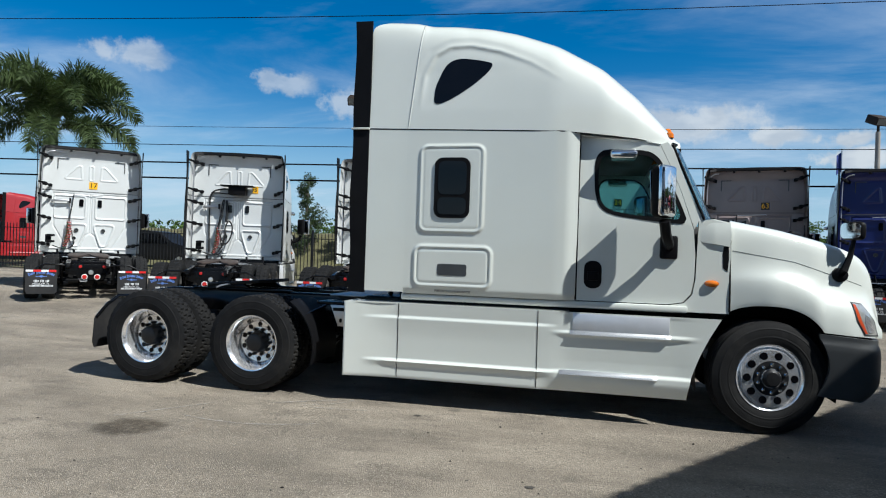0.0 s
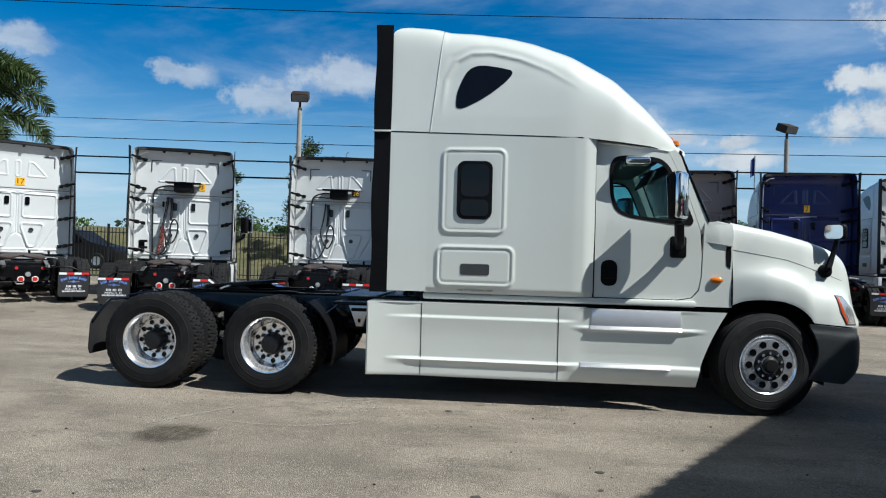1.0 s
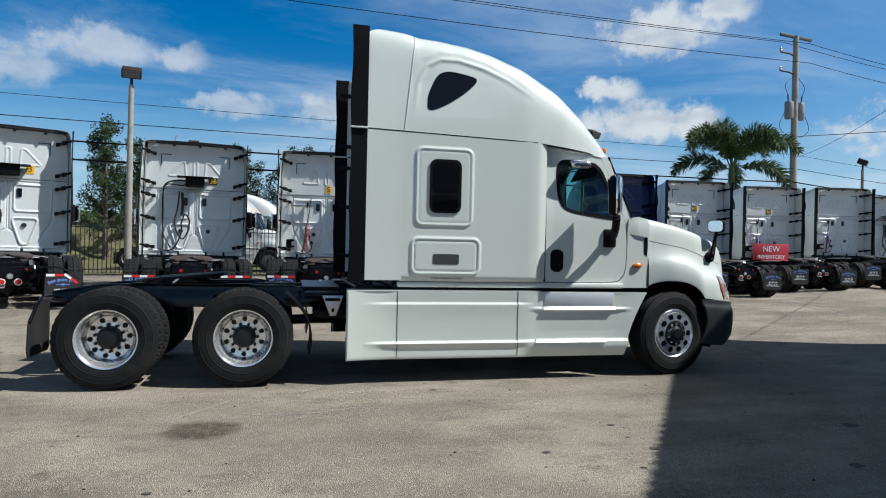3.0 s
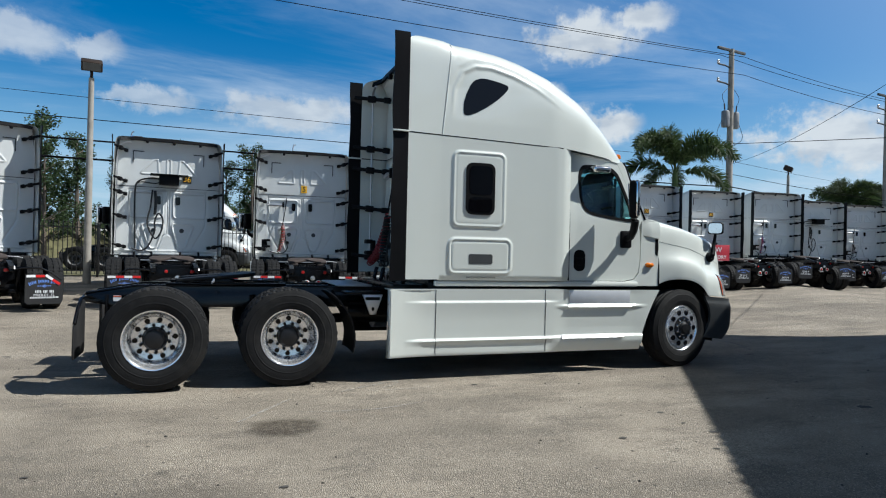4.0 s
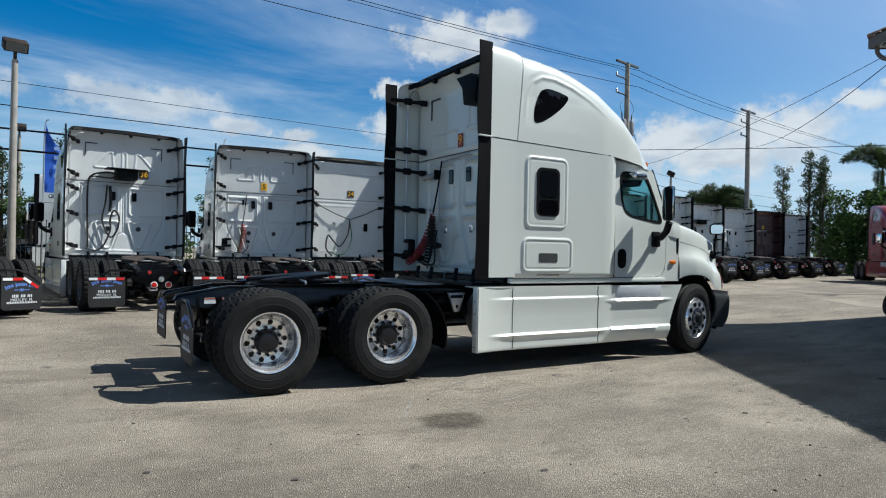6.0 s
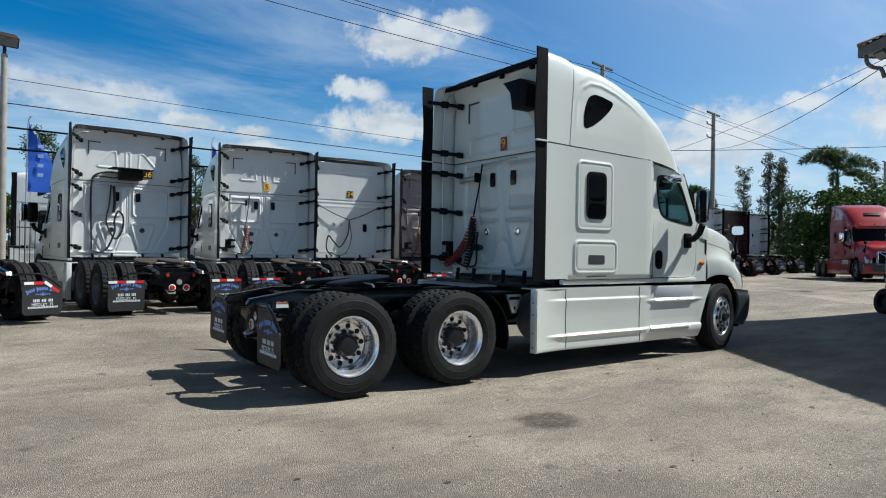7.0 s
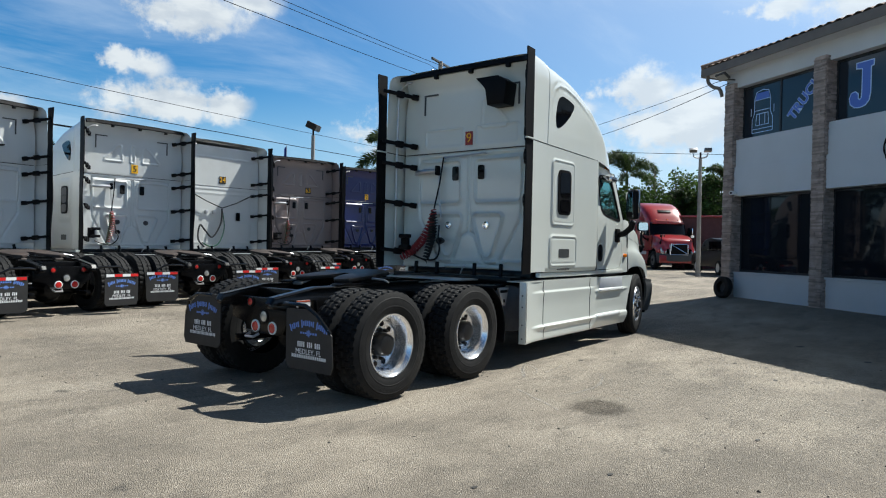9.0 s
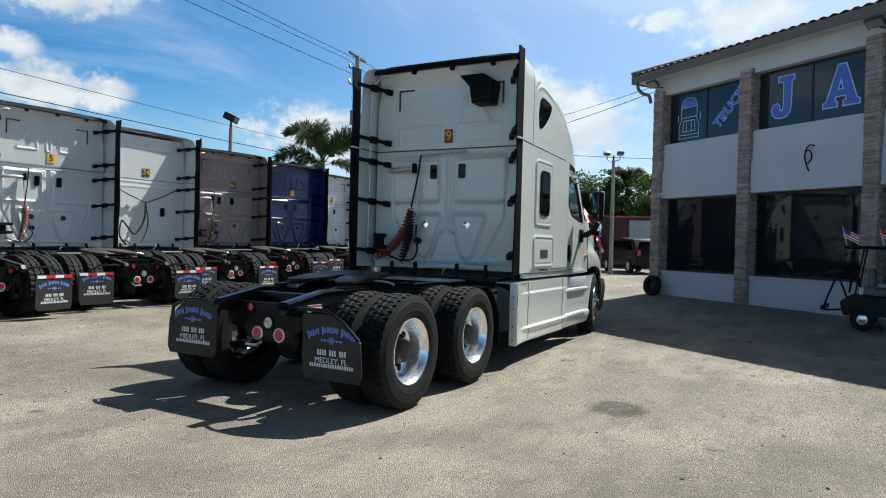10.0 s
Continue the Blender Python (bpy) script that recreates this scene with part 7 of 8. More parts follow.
def car(paint, words, x, y, h):
    c = tagged(empty("parked_car"), words, "car")
    prof = [(-2.2, 0.35), (-2.25, 0.85), (-2.1, 1.05), (-1.75, 1.62), (-0.3, 1.70), (0.45, 1.62), (1.05, 1.08), (2.05, 0.95), (2.25, 0.75), (2.25, 0.35)]
    part("body", prism(prof, -0.88, 0.88, "y", 0.07), paint, c)
    for s in (-1, 1):
        part("side_window", prism([(-1.85, 1.08), (-1.62, 1.52), (0.38, 1.54), (0.85, 1.10)], s * 0.884, s * 0.888, "y"), DARK_GLASS, c)
        part("tail_lamp", box(-2.27, -2.20, s * 0.75 - 0.08, s * 0.75 + 0.08, 0.85, 1.10, 0.01), RED_LENS, c)
    part("rear_window", prism([(-0.70, 1.10), (-0.62, 1.50), (0.62, 1.50), (0.70, 1.10)], -2.06, -2.00, "x"), DARK_GLASS, c)
    part("rear_plate", box(-2.275, -2.262, -0.16, 0.16, 0.72, 0.86), TAPE_WHITE, c)
    for px in (-1.4, 1.4):
        for s in (-1, 1):
            w = part("wheel", lathe([(0.2, -0.1), (0.30, -0.11), (0.34, -0.08), (0.34, 0.08), (0.30, 0.11), (0.2, 0.1)], 20), RUBBER, c)
            w.matrix_local = Matrix.Translation((px, s * 0.82, 0.34))
            part("rim", lathe([(0.21, s * 0.10), (0.10, s * 0.08), (0.0001, s * 0.09)], 14), ALU_DULL, w)
    c.matrix_basis = pose(x, y, ground_z(x, y), 0, 0, h)
    return c


car(CAR_DARK, "black estate car parked beside the lamp post", 28.0, 2.7, 35)
SHED = material("rust_red_sheet", (0.10, 0.035, 0.035), 0.7, 0, 0.2, 3, 0.2, 15)
SHED_GREY = material("grey_door_sheet", (0.40, 0.42, 0.43), 0.6, 0, 0.1, 3)
shed = tagged(empty("storage_shed"), "low rust-red sheet metal shed with a pale grey door", "shed")
bs = box(0, 12, 0, 3, 0, 2.9, 0.02)
for k in range(40):
    wall_rib = part("rib", box(0.15 + k * 0.295, 0.20 + k * 0.295, -0.03, 0.0, 0.05, 2.85), SHED, shed, smooth=False) if k == 0 else again("rib", wall_rib, shed, Matrix.Translation((k * 0.295, 0, 0)))
part("wall", bs, SHED, shed, smooth=False)
part("roof", box(-0.15, 12.15, -0.2, 3.1, 2.9, 3.0, 0.01), RED, shed)
part("door", box(2.75, 4.15, -0.06, -0.035, 0.1, 2.75, 0.005), SHED_GREY, shed)
shed.matrix_basis = pose(33.5, 7.0, 0.40, 0, 0, -75)

# ---- fence, banners, lamps, poles, wires ----
IRON = material("black_iron", (0.015, 0.015, 0.016), 0.5, 0.3, 0.2, 6)
LAMP_LENS = material("dusty_lamp_glass", (0.10, 0.095, 0.085), 0.3, 0, 0.1, 8)
CONCRETE = material("weathered_concrete_pole", (0.30, 0.275, 0.24), 0.85, 0, 0.2, 4, 0.2, 50, dirt=(0.20, 0.18, 0.155), dirt_amount=0.5)
BRONZE = material("bronze_housing", (0.035, 0.025, 0.019), 0.6, 0, 0.15, 8, spec=0.2)


def fence_y(x):
    return 15.2 + 0.155 * x


def fence():
    f = tagged(empty("iron_fence"), "black iron picket fence along the back of the lot", "fence")
    n0, n1 = -34.0, 13.0
    for z in (0.20, 1.55):
        part("rail", tube([(n0, fence_y(n0), ground_z(n0, fence_y(n0)) + z), (-10, fence_y(-10), ground_z(-10, fence_y(-10)) + z), (n1, fence_y(n1), ground_z(n1, fence_y(n1)) + z)], 0.02, 4), IRON, f, smooth=False)
    post = part("post", box(-0.035, 0.035, -0.035, 0.035, 0, 1.85, 0.01), IRON, f)
    post.matrix_local = pose(n0, fence_y(n0), ground_z(n0, fence_y(n0)))
    x = n0 + 2.4
    while x < n1:
        again("post", post, f, pose(x, fence_y(x), ground_z(x, fence_y(x))))
        x += 2.4
    pk = bmesh.new()
    box(-0.011, 0.011, -0.011, 0.011, 0.08, 1.70, 0, pk)
    r = bmesh.ops.create_cone(pk, cap_ends=True, segments=4, radius1=0.018, radius2=0.001, depth=0.07)
    for v in r["verts"]:
        v.co.z += 1.735
    first = None
    x = -20.0
    rest = bmesh.new()
    while x < n1:
        y = fence_y(x)
        m = pose(x, y, ground_z(x, y))
        if -19.5 < x < 6.5:
            if first is None:
                first = part("picket", pk, IRON, f, smooth=False)
                first.matrix_local = m
            else:
                again("picket", first, f, m)
        x += 0.125
    return f


fence()


def area_lamp(x, y, top, words, heads=1, turn=0):
    p = tagged(empty("street_lamp"), words, "lamp post")
    g = ground_z(x, y)
    part("pole", lathe([(0.105, 0.0), (0.10, 0.3), (0.068, top - g - 0.35), (0.0001, top - g - 0.35)], 12, None, (0, 0, 0), "z"), CONCRETE, p)
    part("bracket", tube([(0, 0, top - g - 0.4), (0, 0, top - g - 0.1)], 0.04, 8), BRONZE, p)
    hs = [0] if heads == 1 else [-0.30, 0.30]
    for k, dx in enumerate(hs):
        k_ = 1.0 if heads == 1 else 0.62
        h = part("lamp_head", box(-0.26 * k_, 0.26 * k_, -0.22 * k_, 0.22 * k_, -0.13 * k_, 0.13 * k_, 0.03), BRONZE if heads == 1 else ALU_DULL, p)
        h.matrix_local = Matrix.Translation((dx, 0, top - g)) @ Matrix.Rotation(radians(25 if k == 0 else -5), 4, "X")
        part("lamp_glass", box(-0.22 * k_, 0.22 * k_, -0.232 * k_, -0.222 * k_, -0.10 * k_, 0.10 * k_, 0.0), LAMP_LENS, h, smooth=False)
        if heads > 1:
            part("arm", tube(smooth_line([(0, 0, top - g - 0.35), (dx * 0.8, 0, top - g - 0.3), (dx, 0, top - g - 0.12)], 5), 0.03, 6), ALU_DULL, p)
    p.matrix_basis = pose(x, y, g, 0, 0, turn)
    return p


area_lamp(-2.6, 11.65, 6.30, "square floodlight on a tapered concrete pole", 1, 10)
area_lamp(13.05, 14.7, 6.05, "square floodlight on a tapered concrete pole", 1, 25)
area_lamp(29.9, 18.8, 6.35, "square floodlight on a tapered concrete pole", 1, 40)
area_lamp(24.9, 3.1, 5.80, "twin floodlight on a grey concrete pole near the office", 2, -70)
area_lamp(-3.0, 27.0, 6.6, "slim street lamp beyond the fence", 1, 0)

POLES = [(24.2, 17.0, 11.6), (37.0, 18.6, 11.0), (-42.0, 8.6, 11.6), (70.0, 21.0, 11.0)]


CAN_GREY = material("grey_painted_can", (0.22, 0.225, 0.23), 0.5, 0, 0.15, 6)


def utility_pole(x, y, top, cans):
    p = tagged(empty("utility_pole"), "tall weathered utility pole with offset cross arms", "utility pole")
    g = ground_z(x, y)
    part("pole", lathe([(0.19, 0), (0.12, top - g), (0.0001, top - g)], 12, None, (0, 0, 0), "z"), CONCRETE, p)
    part("top_arm", box(-1.0, 1.0, -0.05, 0.05, top - g - 0.12, top - g, 0.01), BUMPER, p)
    for k, dz in enumerate((0.85, 1.70)):
        part("side_arm", tube([(0, 0, top - g - dz - 0.08), (-0.45, 0, top - g - dz), (-0.95, 0, top - g - dz)], 0.04, 6), BUMPER, p)
        part("insulator", lathe([(0.05, 0), (0.07, 0.05), (0.05, 0.10), (0.07, 0.15), (0.03, 0.2)], 8, None, (-0.95, 0, top - g - dz), "z"), ALU_DULL, p)
    if cans:
        for s in (-1, 1):
            c = part("transformer", lathe([(0.02, -0.42), (0.17, -0.42), (0.19, -0.36), (0.19, 0.30), (0.16, 0.36), (0.02, 0.38)], 14, None, (s * 0.36, 0, top - g - 3.4), "z"), CAN_GREY, p)
            part("bushing", tube([(s * 0.42, 0, top - g - 3.0), (s * 0.46, 0, top - g - 2.7)], 0.035, 6), BUMPER, c)
            part("jumper", tube(smooth_line([(s * 0.46, 0, top - g - 2.7), (s * 0.62, 0, top - g - 2.3), (s * 0.2, 0, top - g - 1.9)], 5), 0.012, 5), HOSE_BLACK, p)
            part("jumper", tube(smooth_line([(s * 0.6, 0, top - g - 3.5), (s * 0.95, 0, top - g - 4.2), (s * 0.4, 0, top - g - 4.6), (0.1, 0, top - g - 4.4)], 5), 0.012, 5), HOSE_BLACK, p)
    p.matrix_basis = pose(x, y, g, 0, 0, 10)
    return p


for i, (x, y, z) in enumerate(POLES):
    utility_pole(x, y, z, i == 0)


WIRE = material("black_cable_sheath", (0.006, 0.006, 0.007), 0.9, 0, spec=0.05)


def wire(a, b, sag, r, words="thin black overhead wire", name="overhead_wire"):
    a, b = Vector(a), Vector(b)
    pts = [a.lerp(b, k / 24) - Vector((0, 0, sag * 4 * (k / 24) * (1 - k / 24))) for k in range(25)]
    return tagged(part(name, tube(pts, r, 5), WIRE, None), words, "wire", "overhead wires")


order = [POLES[2], POLES[0], POLES[1], POLES[3]]
for (x0, y0, z0), (x1, y1, z1) in zip(order, order[1:]):
    for dx, dz in ((0.9, 0.0), (-0.95, -0.85 + 0.2), (-0.95, -1.7 + 0.2)):
        wire((x0 + dx * 0.15, y0 + dx, z0 + dz), (x1 + dx * 0.15, y1 + dx, z1 + dz), 0.012 * (x1 - x0), 0.013)
    for k, (dz, r) in enumerate(((5.42, 0.008), (6.08, 0.013), (6.72, 0.026), (7.28, 0.030))):
        wire((x0, y0 - 0.1 * k, z0 - dz), (x1, y1 - 0.1 * k, z1 - dz), 0.006 * (x1 - x0), r, "thick black communication cable" if r > 0.015 else "thin black overhead wire", "overhead_cable")
wire((37.0, 18.6, 8.6), (13.2, -0.9, 5.75), 0.5, 0.010)
wire((24.2, 17.0, 6.0), (13.3, -1.0, 5.95), 0.4, 0.007)
wire((24.2, 17.0, 7.0), (60.0, -12.0, 9.5), 0.6, 0.016)

BANNER = material("banner_blue", (0.02, 0.10, 0.50), 0.7, 0, 0.08, 3)


BANNER_PRINT = material("faded_banner_print", (0.25, 0.36, 0.62), 0.7)


def banner(x, y, top, turn):
    g = ground_z(x, y)
    b = tagged(empty("feather_banner"), "tall blue feather banner with white print by the fence", "banner")
    part("pole", tube(smooth_line([(0, 0, 0), (0, 0, top * 0.6), (0.02, 0, top * 0.95), (0.12, 0, top)], 6), 0.02, 6), ALU_DULL, b)
    f = grid(lambda u, v: (0.03 + (0.08 + 0.70 * min(1, v * 1.5)) * u, 0.06 * math.sin(v * 7 + u * 4), top - 0.05 - (top - 2.60) * v - 0.35 * u * (1 - v)), 8, 30)
    sail = part("sail", f, BANNER, b)
    for k in range(4):
        z = top - 0.85 - 0.27 * k
        part("print_bar", box(0.26, 0.40, -0.085, -0.075, z - 0.05, z + 0.05, 0.0), BANNER_PRINT, sail, smooth=False)
    b.matrix_basis = pose(x, y, g, 0, 0, turn)


banner(-1.98, 15.0, 4.70, 0)
banner(3.17, 15.15, 4.70, 20)
fp = tagged(empty("flag_pole"), "small striped flag hanging from a pole", "flag")
part("pole", tube([(0, 0, 0), (0, 0, 4.9)], 0.02, 6), ALU_DULL, fp)
part("flag", grid(lambda u, v: (-0.16 * u, 0.05 * math.sin(u * 5), 4.85 - 0.62 * v - 0.12 * u), 6, 8), FLAG_BLUE, fp)
fp.matrix_basis = pose(12.3, 15.4, 0.35)

# red sign on the deck of one parked tractor
SIGN_RED = material("sign_red", (0.42, 0.02, 0.035), 0.5)
sg = tagged(part("sale_sign", box(-0.03, 0.03, -0.70, 0.70, 0, 0.62, 0.008), SIGN_RED, None), "red board with white lettering on a truck deck", "sign")
a = radians(84)
sx, sy = 19.6 - 0.14 * math.cos(a) - 0.2 * math.sin(a), 12.7 - 0.14 * math.sin(a) + 0.2 * math.cos(a)
sg.matrix_basis = pose(sx, sy, ground_z(19.6, 12.7) + 1.03, 0, 0, 84)
back = Euler((radians(90), 0, radians(-90))).to_matrix().to_4x4()
lettering("NEW", 0.30, FLAG_WHITE, "sign_text", sg, Matrix.Translation((-0.034, 0, 0.42)) @ back, 0.002)
lettering("INVENTORY", 0.20, FLAG_WHITE, "sign_text", sg, Matrix.Translation((-0.034, 0, 0.13)) @ back, 0.002)

# ---- planting ----
def leaf_material(name, col, vary):
    m = bpy.data.materials.new(name)
    m.use_nodes = True
    n, l = m.node_tree.nodes, m.node_tree.links
    b = n["Principled BSDF"]
    b.inputs["Roughness"].default_value = 0.6
    b.inputs["Specular IOR Level"].default_value = 0.35
    geo = n.new("ShaderNodeNewGeometry")
    r = n.new("ShaderNodeMapRange")
    r.inputs["To Min"].default_value, r.inputs["To Max"].default_value = 1 - vary, 1 + vary
    l.new(geo.outputs["Random Per Island"], r.inputs["Value"])
    hs = n.new("ShaderNodeHueSaturation")
    hs.inputs["Color"].default_value = (*col, 1)
    l.new(r.outputs[0], hs.inputs["Value"])
    l.new(hs.outputs[0], b.inputs["Base Color"])
    tl = n.new("ShaderNodeBsdfTranslucent")
    l.new(hs.outputs[0], tl.inputs[0])
    mx = n.new("ShaderNodeMixShader"); mx.inputs[0].default_value = 0.3
    out = n["Material Output"]
    l.new(b.outputs[0], mx.inputs[1]); l.new(tl.outputs[0], mx.inputs[2]); l.new(mx.outputs[0], out.inputs[0])
    return m


LEAF = leaf_material("broad_leaf", (0.065, 0.115, 0.022), 0.5)
LEAF_DARK = leaf_material("needle_leaf", (0.045, 0.072, 0.026), 0.5)
PALM = leaf_material("palm_leaf", (0.058, 0.088, 0.028), 0.4)
BARK = material("bark", (0.12, 0.095, 0.075), 0.9, 0, 0.3, 4, 0.5, 20)


def leaves_mesh(name, mat, clumps, per, leaf, seed, squash=0.8, droop=0.0):
    """Leaf cards scattered in clumps (centre, radius)."""
    rnd = random.Random(seed)
    verts, faces = [], []
    for c, rad in clumps:
        for _ in range(per):
            d = Vector((rnd.gauss(0, 1), rnd.gauss(0, 1), rnd.gauss(0, 1))).normalized() * rad * (0.35 + 0.65 * rnd.random() ** 0.6)
            d.z *= squash
            p = Vector(c) + d
            a = Vector((rnd.gauss(0, 1), rnd.gauss(0, 1), rnd.gauss(0, 0.6) - droop)).normalized()
            b = a.orthogonal().normalized()
            b.rotate(Matrix.Rotation(rnd.uniform(0, 6.28), 3, a))
            s = leaf * rnd.uniform(0.6, 1.3)
            i = len(verts)
            verts += [p - a * s * 0.5, p + b * s * 0.28, p + a * s * 0.5, p - b * s * 0.28]
            faces.append((i, i + 1, i + 2, i + 3))
    me = bpy.data.meshes.new(name)
    me.from_pydata([tuple(v) for v in verts], [], faces)
    me.materials.append(mat)
    return me


def tree(kind, seed, h):
    rnd = random.Random(seed)
    root = empty("tree")
    tr = bmesh.new()
    clumps = []
    if kind in ("feathery", "conifer"):
        slim = kind == "conifer"
        lean = Vector((rnd.uniform(-0.3, 0.3), rnd.uniform(-0.3, 0.3), 0))
        trunk = [lean * (k / 6) + Vector((0, 0, h * 0.97 * k / 6)) for k in range(7)]
        tube(trunk, lambda t: 0.16 * (1 - t) + 0.02, 7, tr)
        for k in range(34):
            t = 0.16 + 0.84 * k / 34
            base = lean * t + Vector((0, 0, h * 0.97 * t))
            a = rnd.uniform(0, 6.28)
            ln = (1 - t) * h * (0.10 if slim else 0.17) + (0.16 if slim else 0.25) + rnd.uniform(0, 0.40 if slim else 0.5)
            tip = base + Vector((math.cos(a) * ln, math.sin(a) * ln, ln * 0.55))
            tube([base, base.lerp(tip, 0.5) + Vector((0, 0, 0.1)), tip], lambda u: 0.04 * (1 - u) + 0.01, 5, tr)
            for q in (0.45, 0.75, 1.0):
                clumps.append((base.lerp(tip, q), 0.22 + 0.20 * rnd.random()))
        crown = leaves_mesh("crown", LEAF_DARK, clumps, 46 if slim else 56, 0.13 if slim else 0.14, seed, 1.15, 0.4)
    else:
        trunk = [Vector((0.1 * math.sin(k), 0.1 * math.cos(k * 2), h * 0.5 * k / 4)) for k in range(5)]
        tube(trunk, lambda t: 0.17 * (1 - t) + 0.08, 8, tr)
        for k in range(22):
            a = rnd.uniform(0, 6.28)
            base = trunk[2].lerp(trunk[4], rnd.random())
            rr = h * 0.33 * rnd.uniform(0.4, 1.0)
            tip = Vector((math.cos(a) * rr, math.sin(a) * rr, h * rnd.uniform(0.45, 0.93)))
            tube([base, base.lerp(tip, 0.5) + Vector((0, 0, 0.2)), tip], lambda u: 0.06 * (1 - u) + 0.012, 5, tr)
            clumps.append((tip, h * rnd.uniform(0.08, 0.14)))
            clumps.append((base.lerp(tip, 0.6), h * 0.09))
        crown = leaves_mesh("crown", LEAF, clumps, 110, 0.20, seed, 0.75)
    part("trunk", tr, BARK, root)
    c = new("crown", crown)
    c.parent = root
    return root


def palm(seed, h, spread, n=18):
    rnd = random.Random(seed)
    root = empty("palm_tree")
    bow = rnd.uniform(-0.3, 0.3)
    tr = tube([(bow * (k / 8) ** 2, 0, h * k / 8) for k in range(9)], lambda t: 0.20 - 0.07 * t + 0.02 * math.sin(t * 60), 10)
    part("trunk", tr, BARK, root)
    part("crown_shaft", tube([(bow, 0, h - 0.1), (bow, 0, h + 0.7)], lambda t: 0.15 - 0.06 * t, 10), PALM, root)
    part("spear_leaf", tube([(bow, 0, h + 0.6), (bow + 0.05, 0.03, h + 1.5), (bow + 0.16, 0.05, h + 2.3)], lambda t: 0.035 * (1 - t) + 0.006, 6), PALM, root)
    meshes = []
    for v, e0 in enumerate((80, 56, 22)):
        # a bushy frond: leaflets stand all round a stalk that rises and arches over
        verts, faces = [], []
        ln = spread * (1.0, 1.05, 0.9)[v]
        path, p = [], Vector((0, 0, 0))
        for k in range(17):
            path.append(p.copy())
            e = radians(e0 - (150 - 14 * v) * (k / 16) ** 1.7)
            p += Vector((math.cos(e), 0, math.sin(e))) * ln / 16
        for k in range(110):
            t = 0.16 + 0.83 * k / 110
            i = min(int(t * 16), 15)
            p = path[i].lerp(path[i + 1], t * 16 - i)
            d = (path[i + 1] - path[i]).normalized()
            up_ = Vector((0, 1, 0)).cross(d)
            L0 = ln * 0.19 * min(1, 0.35 + 2.2 * (t - 0.16)) * min(1, 0.30 + 2.2 * (1 - t))
            for q in range(4):
                th = rnd.uniform(0, 6.283)
                L = L0 * rnd.uniform(0.75, 1.15)
                out = (d * rnd.uniform(0.5, 0.9) + Vector((0, 1, 0)) * math.cos(th) + up_ * math.sin(th)).normalized()
                mid = p + out * L * 0.55
                tip = p + out * L + Vector((0, 0, -0.22 * L))
                w = d * 0.017
                j = len(verts)
                verts += [p - w, p + w, mid + w * 1.3, mid - w * 1.3, tip]
                faces += [(j, j + 1, j + 2, j + 3), (j + 3, j + 2, j + 4)]
        j = len(verts)
        for k, p in enumerate(path):
            w = 0.04 * (1 - k / 18)
            verts += [p + Vector((0, w, 0)), p + Vector((0, -w, 0)), p + Vector((0, 0, -w))]
        for k in range(16):
            a = j + 3 * k
            faces += [(a, a + 1, a + 4, a + 3), (a + 1, a + 2, a + 5, a + 4), (a + 2, a, a + 3, a + 5)]
        me = bpy.data.meshes.new("frond")
        me.from_pydata([tuple(v_) for v_ in verts], [], faces)
        me.materials.append(PALM)
        meshes.append(me)
    for k in range(n):
        o = new("frond", meshes[k % 3])
        o.parent = root
        o.matrix_local = Matrix.Translation((bow, 0, h + 0.45)) @ Matrix.Rotation(k * 2.399 + rnd.uniform(-0.3, 0.3), 4, "Z") @ Matrix.Rotation(radians(rnd.uniform(-14, 6)), 4, "Y")
    return root


def plant(src, x, y, turn, scale, words, cat="tree"):
    m = pose(x, y, ground_z(x, y) - 0.02, 0, 0, turn) @ Matrix.Diagonal((scale, scale, scale, 1))
    o = copy_thing(src, m)
    o.scale = (scale, scale, scale)
    return tagged(o, words, cat)


def settle_first(src, x, y, turn, words, cat="tree"):
    src.matrix_basis = pose(x, y, ground_z(x, y) - 0.02, 0, 0, turn)
    return tagged(src, words, cat)


WP = "tall palm tree with arching feathery fronds"
p1 = settle_first(palm(3, 4.9, 4.0, 24), -15.6, 13.5, 20, WP, "palm")
p2 = settle_first(palm(8, 4.4, 3.2, 14), 20.3, 16.2, 70, WP, "palm")
p3 = settle_first(palm(12, 6.3, 3.3, 11), 46.8, 15.1, 10, WP, "palm")
plant(p3, 45.0, 7.0, 100, 0.8, WP, "palm")
plant(p2, 36.5, 20.5, 200, 0.85, WP, "palm")
plant(p2, 38.8, 21.5, 20, 0.8, WP, "palm")
plant(p1, 46.5, 10.0, 150, 0.72, WP, "palm")
plant(p3, 47.0, 4.5, 10, 0.75, WP, "palm")

WF = "dark feathery tree with an uneven open crown"
f1 = settle_first(tree("feathery", 5, 7.0), -7.2, 27.0, 0, WF)
f2 = settle_first(tree("feathery", 6, 7.8), -30.0, 30.0, 40, WF)
f3 = settle_first(tree("conifer", 9, 9.0), 46.0, 19.7, 40, "tall slim dark conifer with an uneven outline")
for k, (x, y, s) in enumerate(((-10.2, 24.2, 0.80), (-6.1, 23.4, 0.80), (-5.2, 25.5, 0.95), (-3.6, 27.0, 0.74), (-1.0, 28.5, 1.0), (1.2, 27.5, 0.78), (2.6, 27.0, 1.0), (6.0, 28.0, 0.82), (-0.2, 26.5, 0.85), (8.6, 29.5, 0.82))):
    plant((f1, f2)[k % 2], x, y, k * 77, s * 0.88, WF)
for x, y, s, r in ((46.4, 18.9, 0.95, 30), (46.0, 21.7, 0.90, 100), (47.5, 19.6, 0.92, 200)):
    plant(f3, x, y, r, s, "tall slim dark conifer with an uneven outline")
WB = "dense green broadleaf tree"
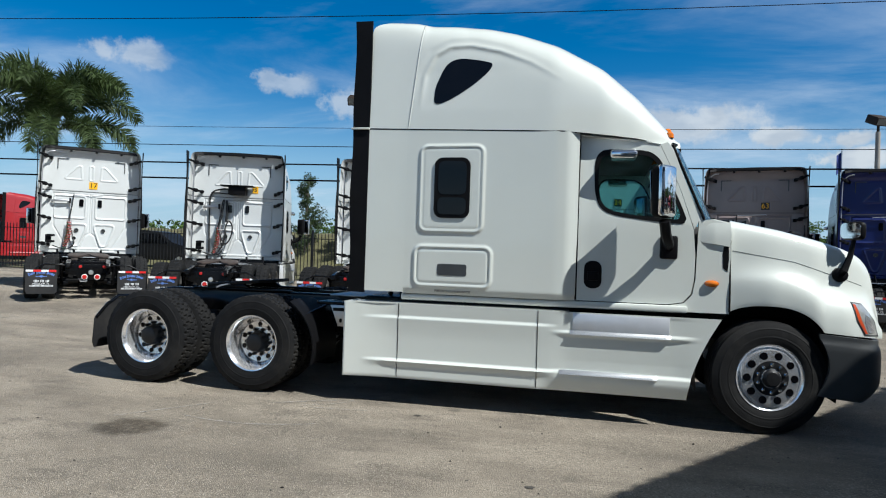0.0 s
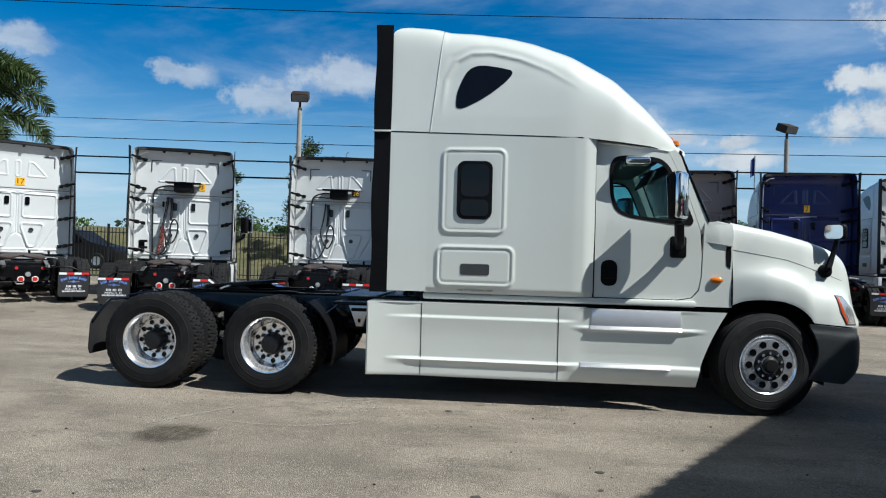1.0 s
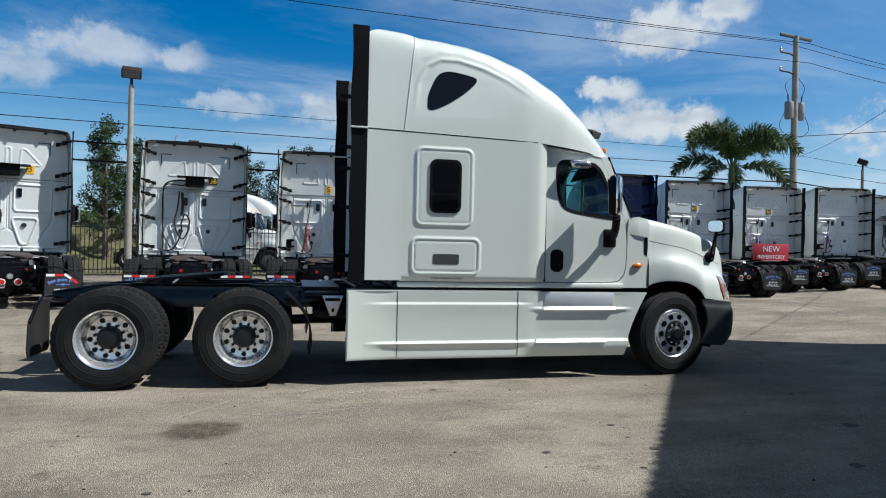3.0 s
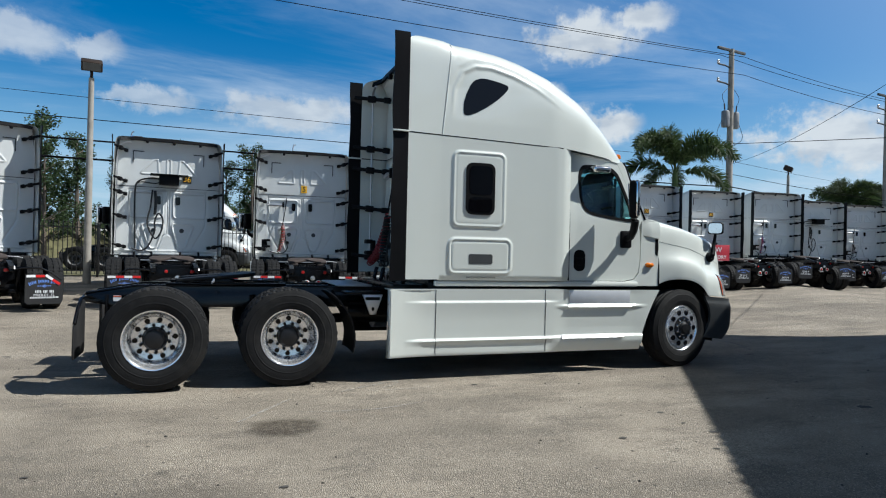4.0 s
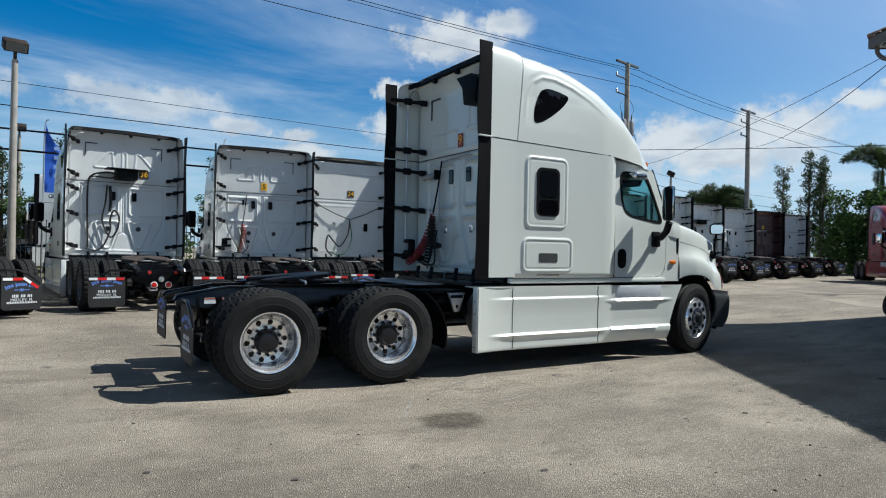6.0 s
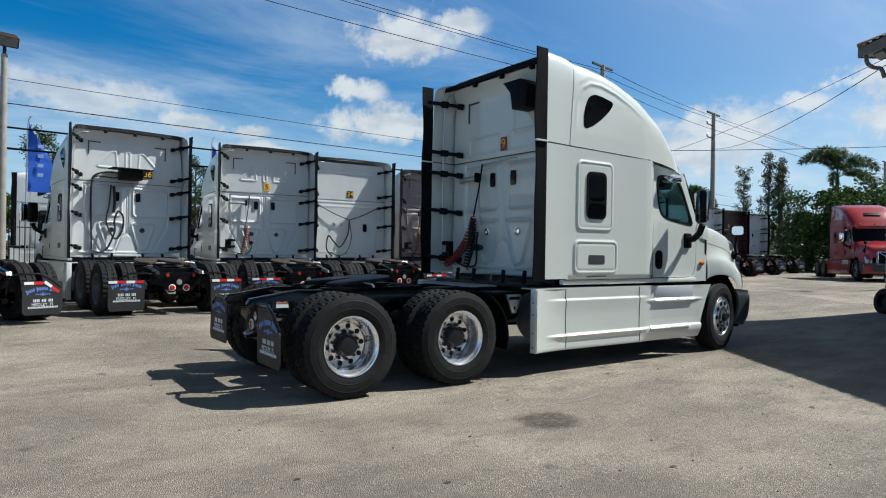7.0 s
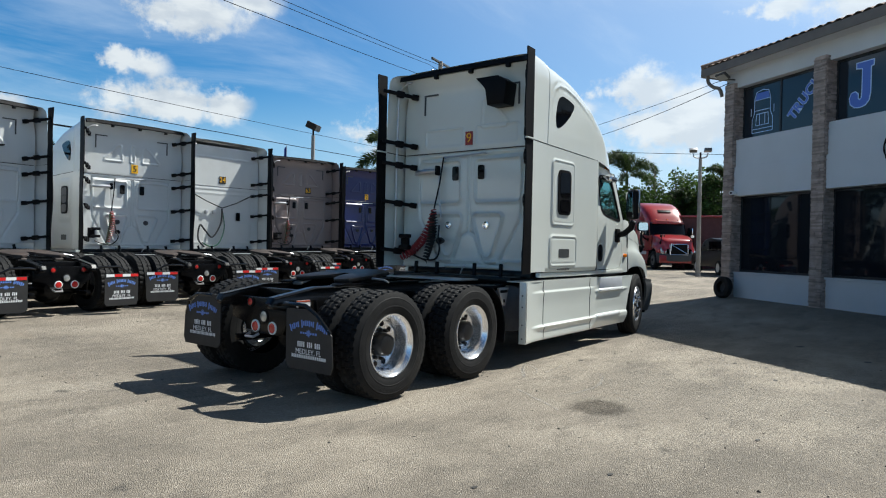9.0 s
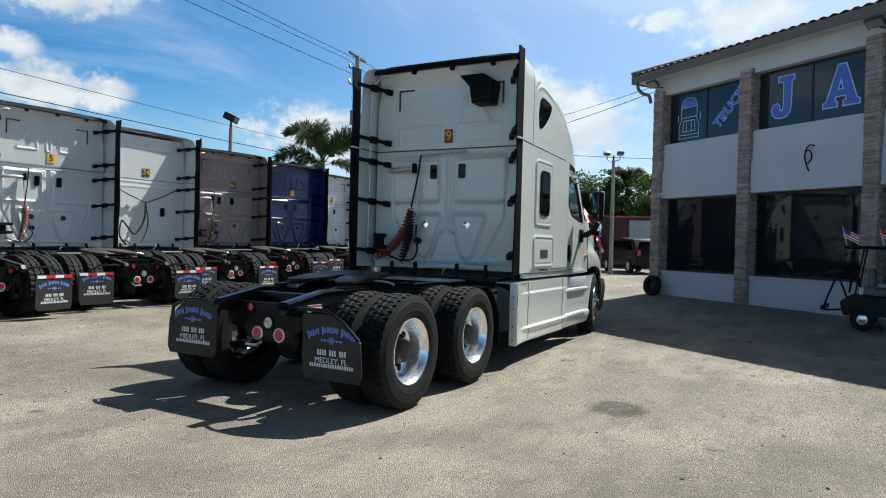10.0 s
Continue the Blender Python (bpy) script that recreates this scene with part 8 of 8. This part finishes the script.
b1 = settle_first(tree("broad", 21, 5.6), 47.2, 17.4, 0, WB)
b2 = settle_first(tree("broad", 22, 5.2), 50.0, 12.0, 0, WB)
for k, (x, y, s) in enumerate(((46.0, 16.5, 1.05), (46.0, 13.5, 1.15), (46.0, 11.0, 1.2), (45.5, 8.0, 1.25), (44.5, 5.0, 1.2), (46.5, 3.0, 1.25), (45.0, 0.0, 1.25), (47.5, 15.0, 1.2), (48.0, 9.5, 1.3), (49.0, 5.0, 1.3), (-6.5, 27.5, 0.55), (-2.5, 26.0, 0.6), (0.5, 25.0, 0.55), (3.0, 29.0, 0.7), (-13.0, 33.0, 0.5), (-18.0, 36.0, 0.5), (-9.0, 34.0, 0.5), (12.0, 33.0, 0.7), (18.0, 36.0, 0.7), (25.0, 36.0, 0.7), (31.0, 34.0, 0.7), (7.0, 33.0, 0.8))):
    plant((b1, b2)[k % 2], x, y, k * 61, s, WB)

# low bushes and grass beyond the fence, far trees on the horizon
rnd = random.Random(9)
clumps = []
for k in range(110):
    x = rnd.uniform(-60, 20)
    y = fence_y(x) + rnd.uniform(20, 34)
    clumps.append(((x, y, (2.6 if x < -5 else 0.9) + rnd.uniform(0, 0.5)), rnd.uniform(0.7, 1.3)))
bush = new("bushes", leaves_mesh("bushes", LEAF, clumps, 120, 0.26, 31, 0.85))
tagged(bush, "low green bushes beyond the fence", "bushes", kind="stuff")
clumps = []
for k in range(420):
    a = rnd.uniform(0, 2 * math.pi)
    d = rnd.uniform(75, 120)
    r = rnd.uniform(1.8, 3.2)
    clumps.append(((3 + d * math.cos(a), d * math.sin(a), 0.42 + rnd.uniform(0.6, 2.6)), r))
far = new("far_trees", leaves_mesh("far_trees", LEAF_DARK, clumps, 70, 0.9, 32, 0.9))
tagged(far, "far line of trees on the horizon", "trees", kind="stuff")
clumps = []
for k in range(46):
    t = k / 45
    x, y = 44.5 + 3.0 * t + rnd.uniform(-0.7, 0.7), 17.0 - 18.0 * t
    for z in (1.0, 2.3, 3.6):
        clumps.append(((x, y, z + rnd.uniform(-0.4, 0.4)), rnd.uniform(1.0, 1.5)))
hedge = new("hedge", leaves_mesh("hedge", LEAF, clumps, 190, 0.27, 33, 0.95))
tagged(hedge, "tall dense dark green hedge behind the lot", "hedge", kind="stuff")

GRASS = material("dry_grass", (0.105, 0.098, 0.045), 0.95, 0, 0.4, 3, 0.6, 30, dirt=(0.09, 0.085, 0.03), dirt_amount=0.7)
vg = bmesh.new()


def bank(u, v):
    # a dry embankment behind the west end of the fence
    x = -70 + 130 * u
    d = 0.5 + 26 * v
    y = fence_y(x) + d
    up_ = step_at(10.5 - d, 4.0) * step_at(x + 4.0, 4.0)
    return (x, y, ground_z(x, y) + 0.02 + 1.9 * up_ + 0.08 * up_ * math.sin(x * 1.7) * math.sin(x * 0.6 + d))


grid(bank, 130, 26, vg)
tagged(part("grass_verge", vg, GRASS, None), "dry grass strip beyond the fence", "grass", kind="structure")

# white tractors, a red one and cars beyond the fence
for i, (x, y, h, pt, w) in enumerate(((-4.1, 19.4, -10, WHITE_OLD, "white"), (-3.1, 23.4, -8, WHITE_OLD, "white"), (-25.2, 16.9, 60, RED, "red"))):
    o = repaint(spare.pop(), pt) if pt is RED else spare.pop()
    o.name = "distant_tractor"
    o.matrix_basis = pose(x, y, ground_z(x, y), 0, 0, h) @ Matrix.Diagonal((0.84, 0.84, 0.84, 1))
    tagged(o, w + " tractor unit parked beyond the iron fence", "truck")
car(CAR_DARK, "dark car parked beyond the iron fence", -15.0, 19.0, 8)
car(CAR_WHITE, "white car parked beyond the iron fence", -3.5, 30.0, 5)
car(CAR_DARK, "dark car parked beyond the iron fence", -20.0, 24.0, 5)
